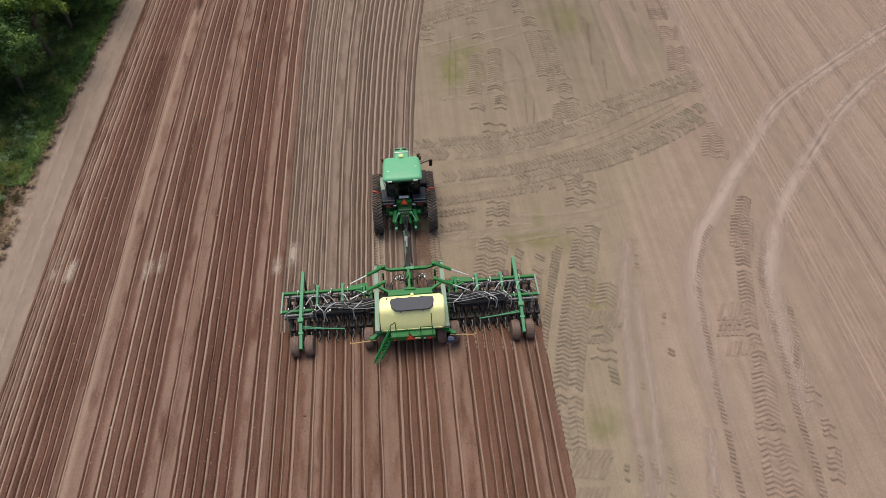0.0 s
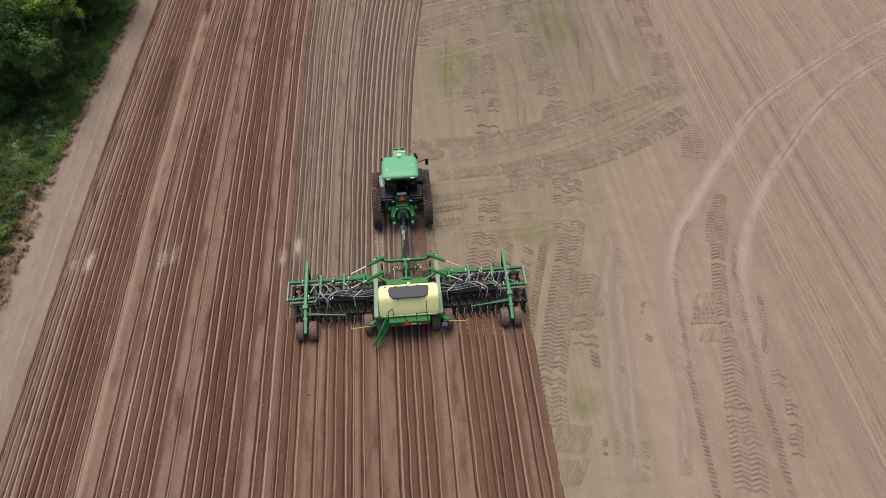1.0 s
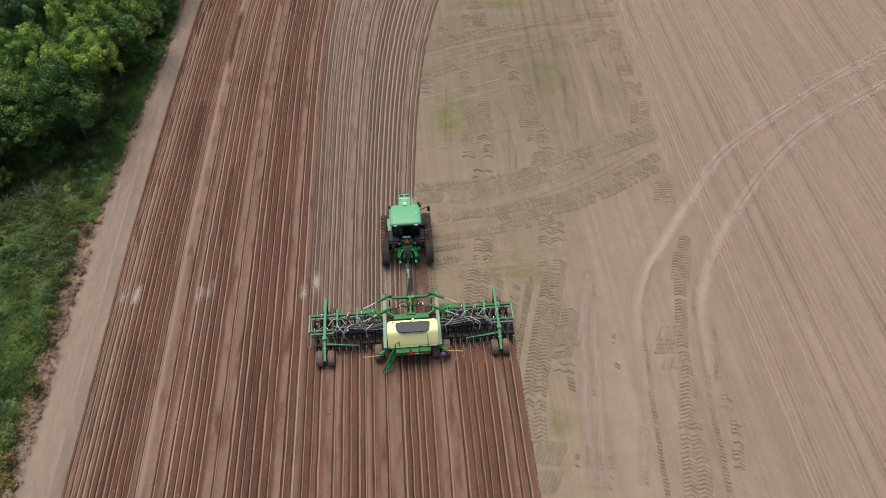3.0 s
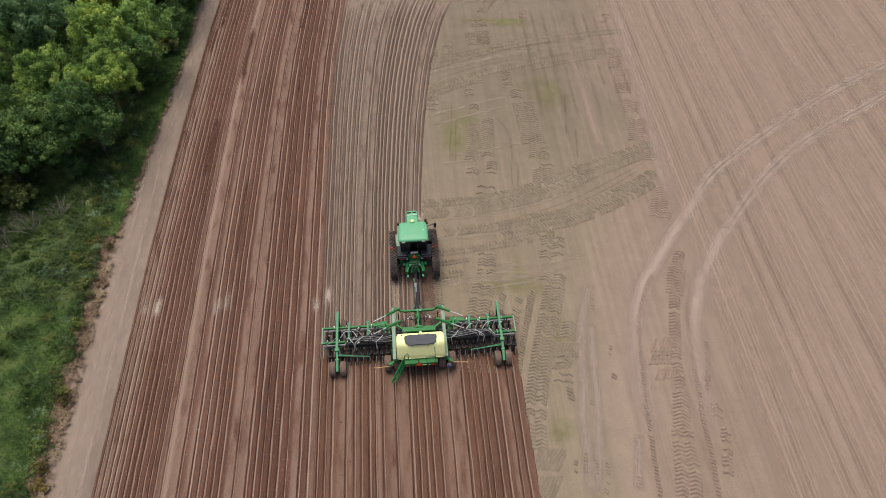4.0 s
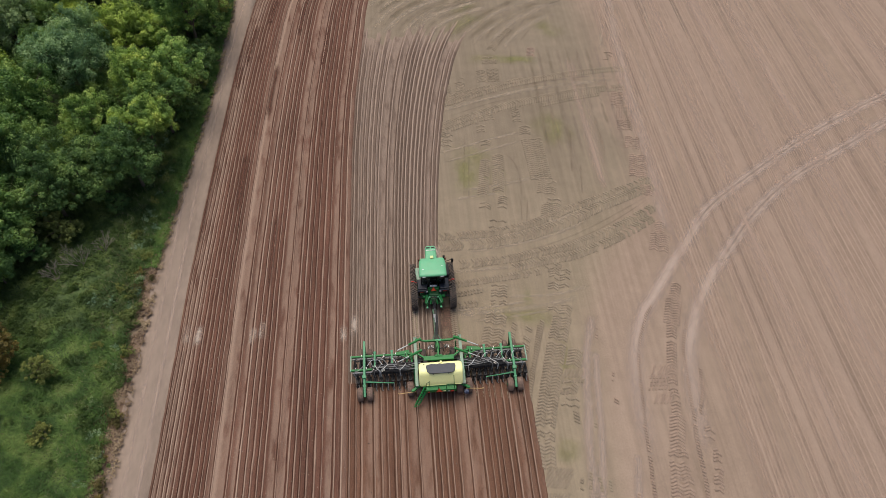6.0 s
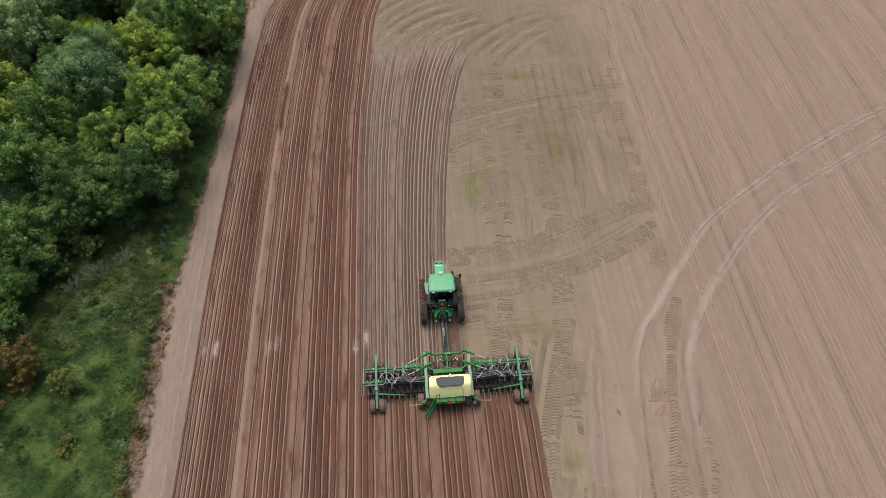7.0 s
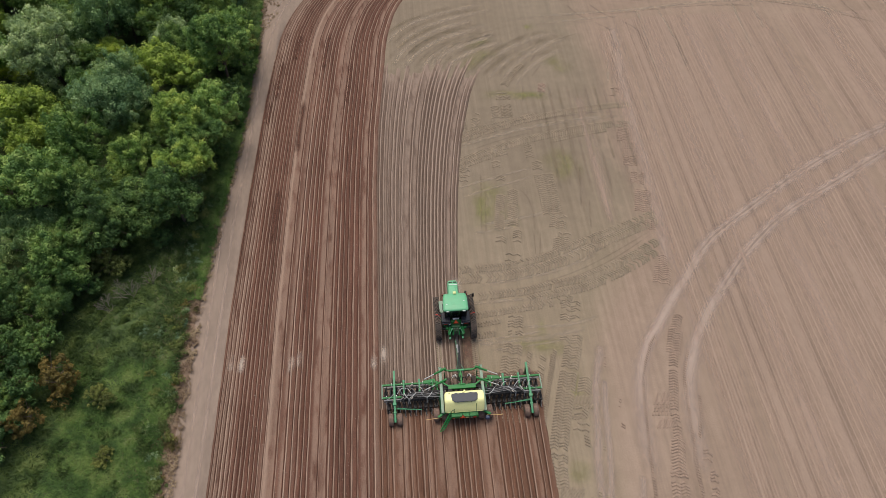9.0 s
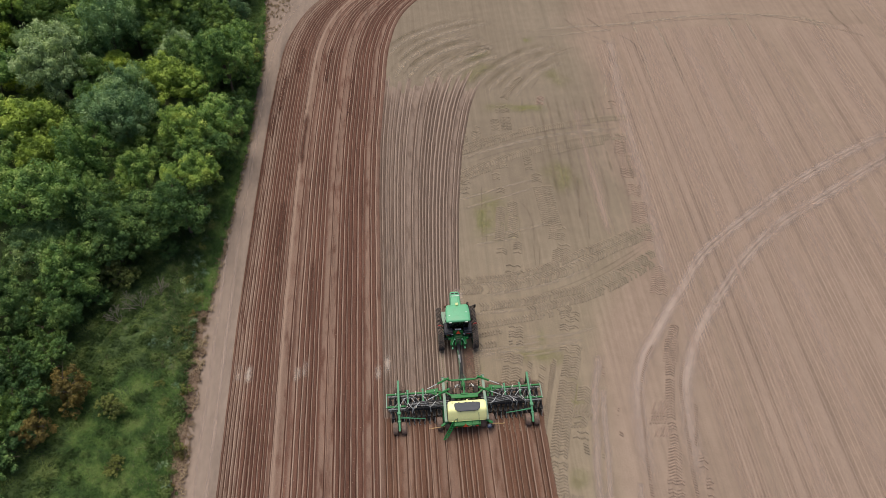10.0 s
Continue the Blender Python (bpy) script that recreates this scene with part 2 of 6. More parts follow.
def leafy(name, a, b_, c_, tint=0.7, through_light=0.22):
    """Leaves: each island takes its own green."""
    m, nt, b = material(name)
    g = nt.nodes.new("ShaderNodeNewGeometry")
    oi = nt.nodes.new("ShaderNodeObjectInfo")
    tone = grey(nt, noise_of(nt, where(nt), 0.75, 3), 0.3, 0.72)
    f = maths(nt, 'ADD', maths(nt, 'MULTIPLY', g.outputs["Random Per Island"], 0.2), maths(nt, 'MULTIPLY', tone, 0.65))
    col = ramp(nt, f, [(0.2, a), (0.5, b_), (0.85, c_)])
    col = mixed(nt, tint, col, ramp(nt, oi.outputs["Random"], [(0.0, (0.58, 0.70, 0.66)), (0.25, (0.95, 0.98, 1.0)), (0.5, (1.28, 1.16, 0.75)), (0.7, (1.05, 1.08, 0.95)), (0.85, (0.7, 0.82, 0.85)), (1.0, (1.3, 1.25, 1.0))]), 'MULTIPLY')
    nt.links.new(col, b.inputs["Base Color"])
    b.inputs["Roughness"].default_value = 0.6
    b.inputs["Specular IOR Level"].default_value = 0.3
    tr = nt.nodes.new("ShaderNodeBsdfTranslucent")
    nt.links.new(mixed(nt, 1.0, col, (1.2, 1.3, 0.6), 'MULTIPLY'), tr.inputs[0])
    mx = nt.nodes.new("ShaderNodeMixShader")
    mx.inputs[0].default_value = through_light
    nt.links.new(b.outputs[0], mx.inputs[1])
    nt.links.new(tr.outputs[0], mx.inputs[2])
    nt.links.new(mx.outputs[0], nt.nodes["Material Output"].inputs[0])
    return m


leaf_green = leafy("green_leaves", (0.096, 0.176, 0.047), (0.238, 0.361, 0.093), (0.507, 0.581, 0.179))
# dark green, darkened further to put the wood's front shade into the leaves
leaf_deep_shade = leafy("deep_green_shade_leaves", (0.056, 0.108, 0.034), (0.134, 0.226, 0.066), (0.310, 0.405, 0.124))
leaf_blue = leafy("grey_green_leaves", (0.102, 0.181, 0.085), (0.227, 0.339, 0.155), (0.432, 0.528, 0.271))
leaf_yellow = leafy("yellowing_leaves", (0.173, 0.246, 0.044), (0.355, 0.449, 0.081), (0.627, 0.690, 0.147))
leaf_olive = leafy("olive_leaves", (0.110, 0.130, 0.042), (0.200, 0.225, 0.070), (0.330, 0.345, 0.123))
leaf_silver = leafy("silvery_leaves", (0.168, 0.246, 0.144), (0.325, 0.426, 0.255), (0.482, 0.571, 0.380))
leaf_brown = leafy("browning_leaves", (0.105, 0.085, 0.028), (0.190, 0.140, 0.044), (0.300, 0.220, 0.070))
grass_green = leafy("green_grass", (0.052, 0.088, 0.024), (0.102, 0.152, 0.040), (0.200, 0.245, 0.080), 0.0, 0.32)
grass_lush = leafy("lush_green_grass", (0.062, 0.120, 0.028), (0.122, 0.201, 0.048), (0.216, 0.285, 0.085), 0.0, 0.32)
grass_dry = leafy("dry_straw_grass", (0.230, 0.155, 0.105), (0.330, 0.240, 0.160), (0.430, 0.335, 0.220), 0.0, 0.32)
grass_seed = leafy("pale_seed_heads", (0.20, 0.19, 0.10), (0.30, 0.29, 0.17), (0.44, 0.43, 0.28), 0.0, 0.32)
bark = paint("bark", (0.10, 0.075, 0.055), 0.9, 0.2)
bark_pale = paint("pale_dead_twigs", (0.27, 0.23, 0.185), 0.9, 0.1)


def turf():
    m, nt, b = material("turf_soil")
    n = noise_of(nt, where(nt), 0.8, 5)
    c = ramp(nt, n, [(0.3, (0.050, 0.074, 0.026)), (0.55, (0.075, 0.115, 0.034)), (0.75, (0.13, 0.115, 0.058))])
    g = nt.nodes.new("ShaderNodeNewGeometry")
    xyz = nt.nodes.new("ShaderNodeSeparateXYZ")
    nt.links.new(g.outputs["Position"], xyz.inputs[0])
    drift = maths(nt, 'MINIMUM', maths(nt, 'MAXIMUM', maths(nt, 'MULTIPLY', maths(nt, 'SUBTRACT', xyz.outputs[1], 8.0), 0.11), 0.0), 2.5)
    edge = maths(nt, 'SUBTRACT', maths(nt, 'ADD', xyz.outputs[0], maths(nt, 'MULTIPLY', noise_of(nt, where(nt), 0.9, 5), 2.6)), drift)
    c = mixed(nt, grey(nt, edge, -21.1, -19.5), c, ramp(nt, n, [(0.3, (0.165, 0.104, 0.072)), (0.7, (0.27, 0.190, 0.136))]))
    nt.links.new(c, b.inputs["Base Color"])
    b.inputs["Roughness"].default_value = 0.95
    bump(nt, b, noise_of(nt, where(nt), 5, 6, 0.7), 0.7, 0.1)
    return m


turf_soil = turf()


# ---- building helpers ----
def part(name, bm, mat, parent=None, label=""):
    """Link a bmesh as one mesh object under its thing or part."""
    me = bpy.data.meshes.new(name)
    bm.to_mesh(me)
    bm.free()
    me.materials.append(mat)
    ob = new(name, me)
    ob.parent = parent
    if label:
        tagged(ob, label)
    return ob


def mesh_of(name, verts, faces, mat, uvs=None, parent=None, smooth=False):
    me = bpy.data.meshes.new(name)
    me.from_pydata(verts, [], faces)
    me.materials.append(mat)
    if uvs is not None:
        layer = me.uv_layers.new(name="UVMap")
        idx = np.empty(len(me.loops), dtype=np.int32)
        me.loops.foreach_get("vertex_index", idx)
        layer.data.foreach_set("uv", np.asarray(uvs, dtype=np.float32)[idx].ravel())
    if smooth:
        me.polygons.foreach_set("use_smooth", np.ones(len(me.polygons), dtype=bool))
    me.update()
    ob = new(name, me)
    ob.parent = parent
    return ob


def grid_faces(nu, nv):
    a = (np.arange(nv - 1)[:, None] * nu + np.arange(nu - 1)[None]).ravel()
    return np.stack([a, a + 1, a + 1 + nu, a + nu], 1).tolist()


def lerp(points, x):
    xs, ys = zip(*points)
    return np.interp(x, xs, ys)


# ---- the lie of the rows: straight, then swinging to the right towards the headland ----
EDGE_BEND = [(-40, -0.1), (8, 0.0), (19, 0.3), (32, 0.75), (38, 1.1), (44, 1.6), (48, 2.6), (51, 3.8), (53, 5.0), (58, 9.5), (66, 18)]
MID_BEND = [(-40, -0.15), (5, 0.0), (21, 0.1), (28.6, 0.4), (34, 0.85), (42.4, 1.45), (47.8, 2.6), (50.3, 3.75), (52, 4.9), (58, 11), (66, 22)]
GREY_BEND = [(-40, 0), (3, 0), (9.6, 0.23), (14.3, 0.58), (19.2, 1.05), (25.4, 1.9), (31.8, 3.25), (35, 4.3), (38, 5.7), (42, 8.0)]


def smooth_curve(points):
    ys = np.arange(-40, 66.5, 0.5)
    v = lerp(points, ys)
    k = np.hanning(15)
    pad = np.concatenate([np.full(7, v[0]), v, v[-1] + (v[-1] - v[-2]) * np.arange(1, 8)])
    return ys, np.convolve(pad, k / k.sum(), 'valid')


BENDS = [smooth_curve(c) for c in (EDGE_BEND, MID_BEND, GREY_BEND)]


def bend(u, y):
    """How far the row that starts at x = u has swung at y."""
    e, m, g = (np.interp(y, *c) for c in BENDS)
    swing = np.where(u < -6, e + (m - e) * np.clip((u + 17.9) / 11.9, 0, 1), m + (g - m) * np.clip((u + 6) / 6.5, 0, 1))
    return np.where(u > 12, 0.004 * (y + 30), swing)


def row_field(name, x0, x1, y0, y1, mat, bands, seed, label, pitch=0.33, depth=0.085, step=0.3, bare=(), tone=None, relief=1.0, slots=(0.03, 0.065)):
    """A drilled strip: a slot and a crumbled crest for each row, with flat rolled bands where wheels have run."""
    rng = np.random.default_rng(seed)
    us, zs, dry = [x0 - 0.1, x0], [-0.02, 0.07], [0, 0.2]
    u = x0 + 0.05
    while u < x1 - 0.2:
        flat = next((b for b in bands if b[0] - 0.02 <= u < b[1] - 0.12), None)
        if flat:
            us += [u + 0.03, flat[1] - 0.06]
            zs += [0.07, 0.072]
            dry += [0.4, 0.47]
            u = flat[1] - 0.02
            continue
        step_u = pitch(u) if callable(pitch) else pitch
        w = step_u * rng.uniform(0.86, 1.14)
        h = rng.uniform(0.7, 1.2)
        slot = rng.uniform(*slots)
        crest = rng.uniform(0.035, 0.085)
        body = float(np.clip(rng.choice([0.0, 0.06, 0.2, 0.5], p=[0.48, 0.26, 0.16, 0.1]) + (tone(u) if tone else 0.0), 0, 1))
        wet = min(0.0, tone(u)) if tone else 0.0
        top = u + 2 * slot
        w = max(w, 2 * slot + crest + 0.1)
        rest = u + w - top - crest
        us += [u, u + slot, top, top + 0.018, top + 0.018 + crest, top + crest + 0.05, top + crest + rest * 0.6]
        zs += [0.08, max(0.012, 0.09 - depth * h), 0.088, 0.09 + 0.05 * h, 0.088 + 0.045 * h, 0.09, 0.09 + 0.02 * h]
        dry += [body * 0.6, 0.0, 0.3 + wet * 0.5, rng.uniform(0.86, 1) + wet * 0.7, max(0.0, rng.uniform(0.4, 0.95) + wet), body, body]
        u += w
    us += [x1, x1 + 0.1]
    zs += [0.07, -0.02]
    dry += [0.2, 0]
    us, zs, dry = map(np.array, (us, zs, dry))
    order = np.argsort(us, kind="stable")
    us, zs, dry = us[order], zs[order], dry[order]
    ys = np.arange(y0, y1 + step, step)
    nu, nv = len(us), len(ys)
    U, Y = np.meshgrid(us, ys)
    wob = rng.normal(0, 1, (nv, nu // 7 + 2))
    ker = np.hanning(9)
    wob = np.apply_along_axis(lambda c: np.convolve(c, ker / ker.sum(), 'same'), 0, wob)
    wob = np.repeat(wob, 7, axis=1)[:, :nu] * 0.022
    X = U + bend(U, Y) + wob
    zs = np.where(zs > 0, zs * relief, zs)
    Z = np.broadcast_to(zs, (nv, nu)) + rng.normal(0, 0.006 * relief, (nv, nu)) * (np.broadcast_to(zs, (nv, nu)) > 0)
    fade = np.ones((nv, nu))
    for a, b in bare:
        late = np.repeat(rng.uniform(-3.5, 0.5, nu // 7 + 2), 7)[:nu]
        fade *= 1 - np.clip((ys[:, None] - a - late[None]) / (b - a), 0, 1)
    Z = Z * fade + (1 - fade) * -0.012 - 0.02 * (fade < 0.03)
    verts = np.stack([X, Y, Z], -1).reshape(-1, 3)
    ob = mesh_of(name, verts.tolist(), grid_faces(nu, nv), mat)
    at = ob.data.attributes.new("dry", 'FLOAT', 'POINT')
    faded = dry[None] * fade + (1 - fade) * 0.62
    at.data.foreach_set("value", faded.astype(np.float32).ravel())
    return tagged(ob, label, "field", kind="structure")


def ribbon(name, centre, width, mat, z, label, steps=0.5, kind="structure", wobble=0.0, seed=1):
    """A flat band along a line over the ground; its film fades out at the rims."""
    pts = [Vector((*p, 0)) for p in centre]
    line = []
    for n in range(len(pts) - 1):
        a, b, c, d = pts[max(n - 1, 0)], pts[n], pts[n + 1], pts[min(n + 2, len(pts) - 1)]
        k = max(2, int((c - b).length / steps))
        for i in range(k):
            t = i / k
            line.append(0.5 * ((2 * b) + (c - a) * t + (2 * a - 5 * b + 4 * c - d) * t * t + (3 * b - a - 3 * c + d) * t ** 3))
    line.append(pts[-1])
    rng = random.Random(seed)
    verts, uvs = [], []
    n = len(line)
    for i, p in enumerate(line):
        d = (line[min(i + 1, n - 1)] - line[max(i - 1, 0)]).normalized()
        side = Vector((d.y, -d.x, 0)) * (width if isinstance(width, (int, float)) else width[0] + (width[1] - width[0]) * i / (n - 1)) / 2
        j = Vector((rng.uniform(-wobble, wobble), 0, 0))
        verts += [(p.x - side.x + j.x, p.y - side.y, z), (p.x + j.x, p.y, z), (p.x + side.x + j.x, p.y + side.y, z)]
        v = i / (n - 1)
        uvs += [(0, v), (0.5, v), (1, v)]
    ob = mesh_of(name, verts, grid_faces(3, n), mat, uvs)
    return tagged(ob, label, "wheel track", kind=kind)


def path_points(centre, gap):
    """Points and directions at even steps along a bent line."""
    pts = [Vector((*p, 0)) for p in centre]
    out, left = [], 0.0
    for a, b in zip(pts, pts[1:]):
        d = b - a
        length = d.length
        s = left
        while s < length:
            out.append((a + d * (s / length), d.normalized()))
            s += gap
        left = s - length
    return out


def tread(name, centre, width, label, gap=0.168, style="chevron", slant=0.62, high=0.052, seed=3, lost=0.03, z=0.006, arms_of=0, mat=None, cover=1.0):
    """Pressed-up lug marks along a line: a low wedge of soil for each lug."""
    rng = random.Random(seed)
    verts, faces = [], []

    def wedge(p, q, fwd):
        d = (q - p).normalized()
        s = Vector((-d.y, d.x, 0))
        if s.dot(fwd) > 0:
            s = -s
        s *= gap * cover * rng.uniform(0.9, 1.1)
        n3 = noise.noise((p.x * 0.7, p.y * 0.7, seed))
        h = high * rng.uniform(0.75, 1.15) * (0.9 + 0.45 * n3)
        if h < high * 0.25:
            return
        k = len(verts)
        for at, tall in ((0.0, 0.15), (0.18, 1.0), (0.82, 1.0), (1.0, 0.15)):
            e = p.lerp(q, at)
            verts.extend([(e.x - s.x * 0.5, e.y - s.y * 0.5, z - 0.004), (e.x + s.x * 0.14, e.y + s.y * 0.14, z + h * tall), (e.x + s.x * 0.5, e.y + s.y * 0.5, z - 0.006)])
        for c in (k, k + 3, k + 6):
            faces.extend([(c, c + 3, c + 4, c + 1), (c + 1, c + 4, c + 5, c + 2)])
        faces.extend([(k, k + 1, k + 2), (k + 9, k + 11, k + 10)])

    for p, d in path_points(centre, gap):
        if rng.random() < lost:
            continue
        side = Vector((d.y, -d.x, 0))
        jig = lambda: Vector((rng.uniform(-0.025, 0.025), rng.uniform(-0.025, 0.025), 0))
        half = width / 2
        if style == "chevron":
            arms = arms_of or (2 if width < 1.1 else 4)
            w = width / arms
            pts = [p + side * (-half + w * i) + d * (slant * w if i % 2 else 0.0) + jig() * 0.3 for i in range(arms + 1)]
            for a, b in zip(pts, pts[1:]):
                if rng.random() > lost:
                    wedge(a, b, d)
        elif style == "slant":
            wedge(p - side * half + d * slant * half + jig(), p + side * half - d * slant * half + jig(), d)
        else:
            wedge(p - side * half + jig(), p + side * half + jig(), d)
    ob = mesh_of(name, verts, faces, mat or lug_soil)
    return tagged(ob, label, "tyre marks", kind="stuff")


# ---- ground ----
N = 41
far = np.sign(np.linspace(-1, 1, N)) * np.abs(np.linspace(-1, 1, N)) ** 3 * 2500
GX, GY = np.meshgrid(far, far)
ground = mesh_of("ground", np.stack([GX, GY + 20, np.zeros_like(GX)], -1).reshape(-1, 3).tolist(), grid_faces(N, N), soil_open)
tagged(ground, "wide smooth tan field of bare dry soil", "field", kind="structure")

LEFT_BANDS = [(-14.22, -13.36), (-13.2, -12.74), (-10.8, -10.38), (-10.12, -9.74), (-7.4, -6.92)]
FRESH_BANDS = [(-4.9, -4.4), (-1.97, -1.56), (-1.17, -0.72), (0.95, 1.6), (1.72, 2.42), (4.7, 5.1)]
GREY_BANDS = [(-5.55, -5.2), (-3.83, -3.42), (-3.38, -2.85), (-0.5, -0.1)]
row_field("field_drilled", -17.8, -6.05, -30, 62, soil_brown, LEFT_BANDS, 11, "drilled strip of reddish brown soil in fine parallel rows", lambda u: 0.33 if u < -14.3 else 0.42, 0.08, tone=lambda u: lerp([(-18, 0.5), (-16.9, 0.35), (-16.3, -0.15), (-15.0, -0.15), (-14.6, 0.15), (-14.3, 0.2), (-12.7, 0.0), (-12.2, -0.12), (-11.2, -0.12), (-9.7, -0.2), (-8.1, -0.28), (-7.5, -0.1), (-6.8, -0.05), (-6.4, 0.1), (-6, 0.0)], u), slots=(0.03, 0.06))
row_field("field_fresh", -6.0, 5.95, -30, -1.6, soil_fresh, FRESH_BANDS, 12, "freshly drilled moist brown rows behind the drill", 0.41, 0.09, slots=(0.03, 0.055), tone=lambda u: lerp([(-6, 0.0), (-5, 0.15), (-3.5, -0.05), (-2.2, 0.05), (-0.6, -0.05), (0.9, 0.0), (2.6, -0.05), (3.2, -0.2), (4.1, -0.1), (4.6, 0.2), (5.3, 0.15), (6, 0.0)], u))
row_field("field_rolled", -5.95, 0.42, -1.6, 39.0, soil_grey, GREY_BANDS, 13, "older grey dry rows ahead of the tractor", 0.27, 0.058, bare=((34.6, 38.8),), tone=lambda u: lerp([(-6, 0.0), (-0.3, 0.05), (0.42, 0.3)], u), slots=(0.03, 0.055))

# dirt track along the field's edge and the grassed bank beyond it
def bank_edge(y):
    return float(lerp([(-40, -20.5), (8, -20.4), (16.5, -19.8), (24, -19.2), (29, -18.8), (41, -18.5), (48, -18.7), (60, -19.5)], y))


tw = np.arange(-40, 70, 1.0)
tb = np.interp(tw, *BENDS[0])
rng = np.random.default_rng(5)
verts = []
for y, b in zip(tw, tb):
    x_out = bank_edge(y) - 0.35
    for f, z in ((0.0, -0.01), (0.02, 0.015), (0.3, 0.03), (0.6, 0.022), (0.98, 0.02), (1.0, -0.01)):
        verts.append(((-17.85 + b) * (1 - f) + x_out * f + rng.uniform(-0.05, 0.05), y, z + rng.uniform(-0.004, 0.004)))
dirt_track = mesh_of("road", verts, grid_faces(6, len(tw)), soil_track, smooth=True)
tagged(dirt_track, "pale dusty dirt track between field and verge", "dirt track", kind="structure")

bx = np.concatenate([[0.0, 0.25, 0.6, 1.0, 1.6, 2.4, 3.5], np.arange(5, 60, 1.5), [80, 140, 300]])
by = np.concatenate([[-300, -120], np.arange(-42, 90, 1.5), [120, 200, 500]])
verts = []
for y in by:
    ragged = 0.14 * math.sin(y * 0.9) + 0.25 * math.sin(y * 0.23 + 1) + 0.12 * math.sin(y * 2.3)
    for d in bx:
        h = min(d, 4) / 4
        verts.append((bank_edge(y) + ragged * (1 - h) - d, y, -0.02 + 0.22 * min(1, d / 1.6) + 0.25 * h * (0.5 + noise.noise((d * 0.3, y * 0.3, 2)))))
bank = mesh_of("ground_bank", verts, [f[::-1] for f in grid_faces(len(bx), len(by))], turf_soil, smooth=True)
tagged(bank, "rough grassy bank beside the dirt track", "bank", kind="structure")


# ---- machine building blocks ----
def block(bm, c, s, bev=0.012, rot=(0, 0, 0), seg=2, taper=None):
    """A bevelled box; taper shrinks its top in x and y."""
    r = bmesh.ops.create_cube(bm, size=1.0)
    vs = r["verts"]
    m = pose(*c, *rot) @ Matrix.Diagonal((*s, 1))
    if taper:
        for v in vs:
            if v.co.z > 0:
                v.co.x *= taper[0]
                v.co.y *= taper[1]
    bmesh.ops.transform(bm, matrix=m, verts=vs)
    if bev:
        edges = list({e for v in vs for e in v.link_edges})
        bmesh.ops.bevel(bm, geom=edges, offset=min(bev, 0.45 * min(s)), segments=seg, affect='EDGES', profile=0.5)


def along(p, q):
    d = Vector(q) - Vector(p)
    return Matrix.Translation((Vector(p) + Vector(q)) / 2) @ d.to_track_quat('Z', 'Y').to_matrix().to_4x4(), d.length


def beam(bm, p, q, w, h, bev=0.012):
    """A square tube from p to q, h upright."""
    a, b = Vector(p), Vector(q)
    d = b - a
    side = d.cross(Vector((0, 0, 1)))
    side = side.normalized() if side.length > 1e-4 else Vector((1, 0, 0))
    up = side.cross(d).normalized()
    m = Matrix((side, d.normalized(), up)).transposed().to_4x4()
    m.translation = (a + b) / 2
    r = bmesh.ops.create_cube(bm, size=1.0)
    vs = r["verts"]
    bmesh.ops.transform(bm, matrix=m @ Matrix.Diagonal((w, d.length, h, 1)), verts=vs)
    if bev:
        edges = list({e for v in vs for e in v.link_edges})
        bmesh.ops.bevel(bm, geom=edges, offset=min(bev, 0.4 * min(w, h)), segments=1, affect='EDGES')


def rod(bm, p, q, r, seg=10, r2=None):
    m, length = along(p, q)
    bmesh.ops.create_cone(bm, cap_ends=True, segments=seg, radius1=r, radius2=r if r2 is None else r2, depth=length, matrix=m)


def tube_path(bm, pts, r, seg=6):
    """A bent hose through the points."""
    pts = [Vector(p) for p in pts]
    line = []
    for n in range(len(pts) - 1):
        a, b, c, d = pts[max(n - 1, 0)], pts[n], pts[n + 1], pts[min(n + 2, len(pts) - 1)]
        for i in range(5):
            t = i / 5
            line.append(0.5 * ((2 * b) + (c - a) * t + (2 * a - 5 * b + 4 * c - d) * t * t + (3 * b - a - 3 * c + d) * t ** 3))
    line.append(pts[-1])
    rings = []
    for i, p in enumerate(line):
        d = (line[min(i + 1, len(line) - 1)] - line[max(i - 1, 0)]).normalized()
        s = d.cross(Vector((0.13, 0.21, 0.97))).normalized()
        u = s.cross(d)
        rings.append([bm.verts.new(p + (s * math.cos(k * math.tau / seg) + u * math.sin(k * math.tau / seg)) * r) for k in range(seg)])
    for a, b in zip(rings, rings[1:]):
        for k in range(seg):
            bm.faces.new((a[k], a[(k + 1) % seg], b[(k + 1) % seg], b[k]))
    bm.faces.new(rings[0][::-1])
    bm.faces.new(rings[-1])


def turned(bm, profile, m, seg=24):
    """A turned body: profile of (radius, offset along x), set by m."""
    rings = []
    for r, x in profile:
        rings.append([bm.verts.new(m @ Vector((x, r * math.cos(k * math.tau / seg), r * math.sin(k * math.tau / seg)))) for k in range(seg)])
    for a, b in zip(rings, rings[1:]):
        for k in range(seg):
            bm.faces.new((a[k], b[k], b[(k + 1) % seg], a[(k + 1) % seg]))
    bm.faces.new(rings[0])
    bm.faces.new(rings[-1][::-1])


def piece(name, mat, parent, build, label=""):
    bm = bmesh.new()
    build(bm)
    bmesh.ops.recalc_face_normals(bm, faces=bm.faces)
    return part(name, bm, mat, parent, label)


def shaded(ob):
    ob.data.polygons.foreach_set("use_smooth", np.ones(len(ob.data.polygons), dtype=bool))
    return ob


def thing(name, label, category, at=(0, 0, 0), group=""):
    return tagged(new(name), label, category, group)


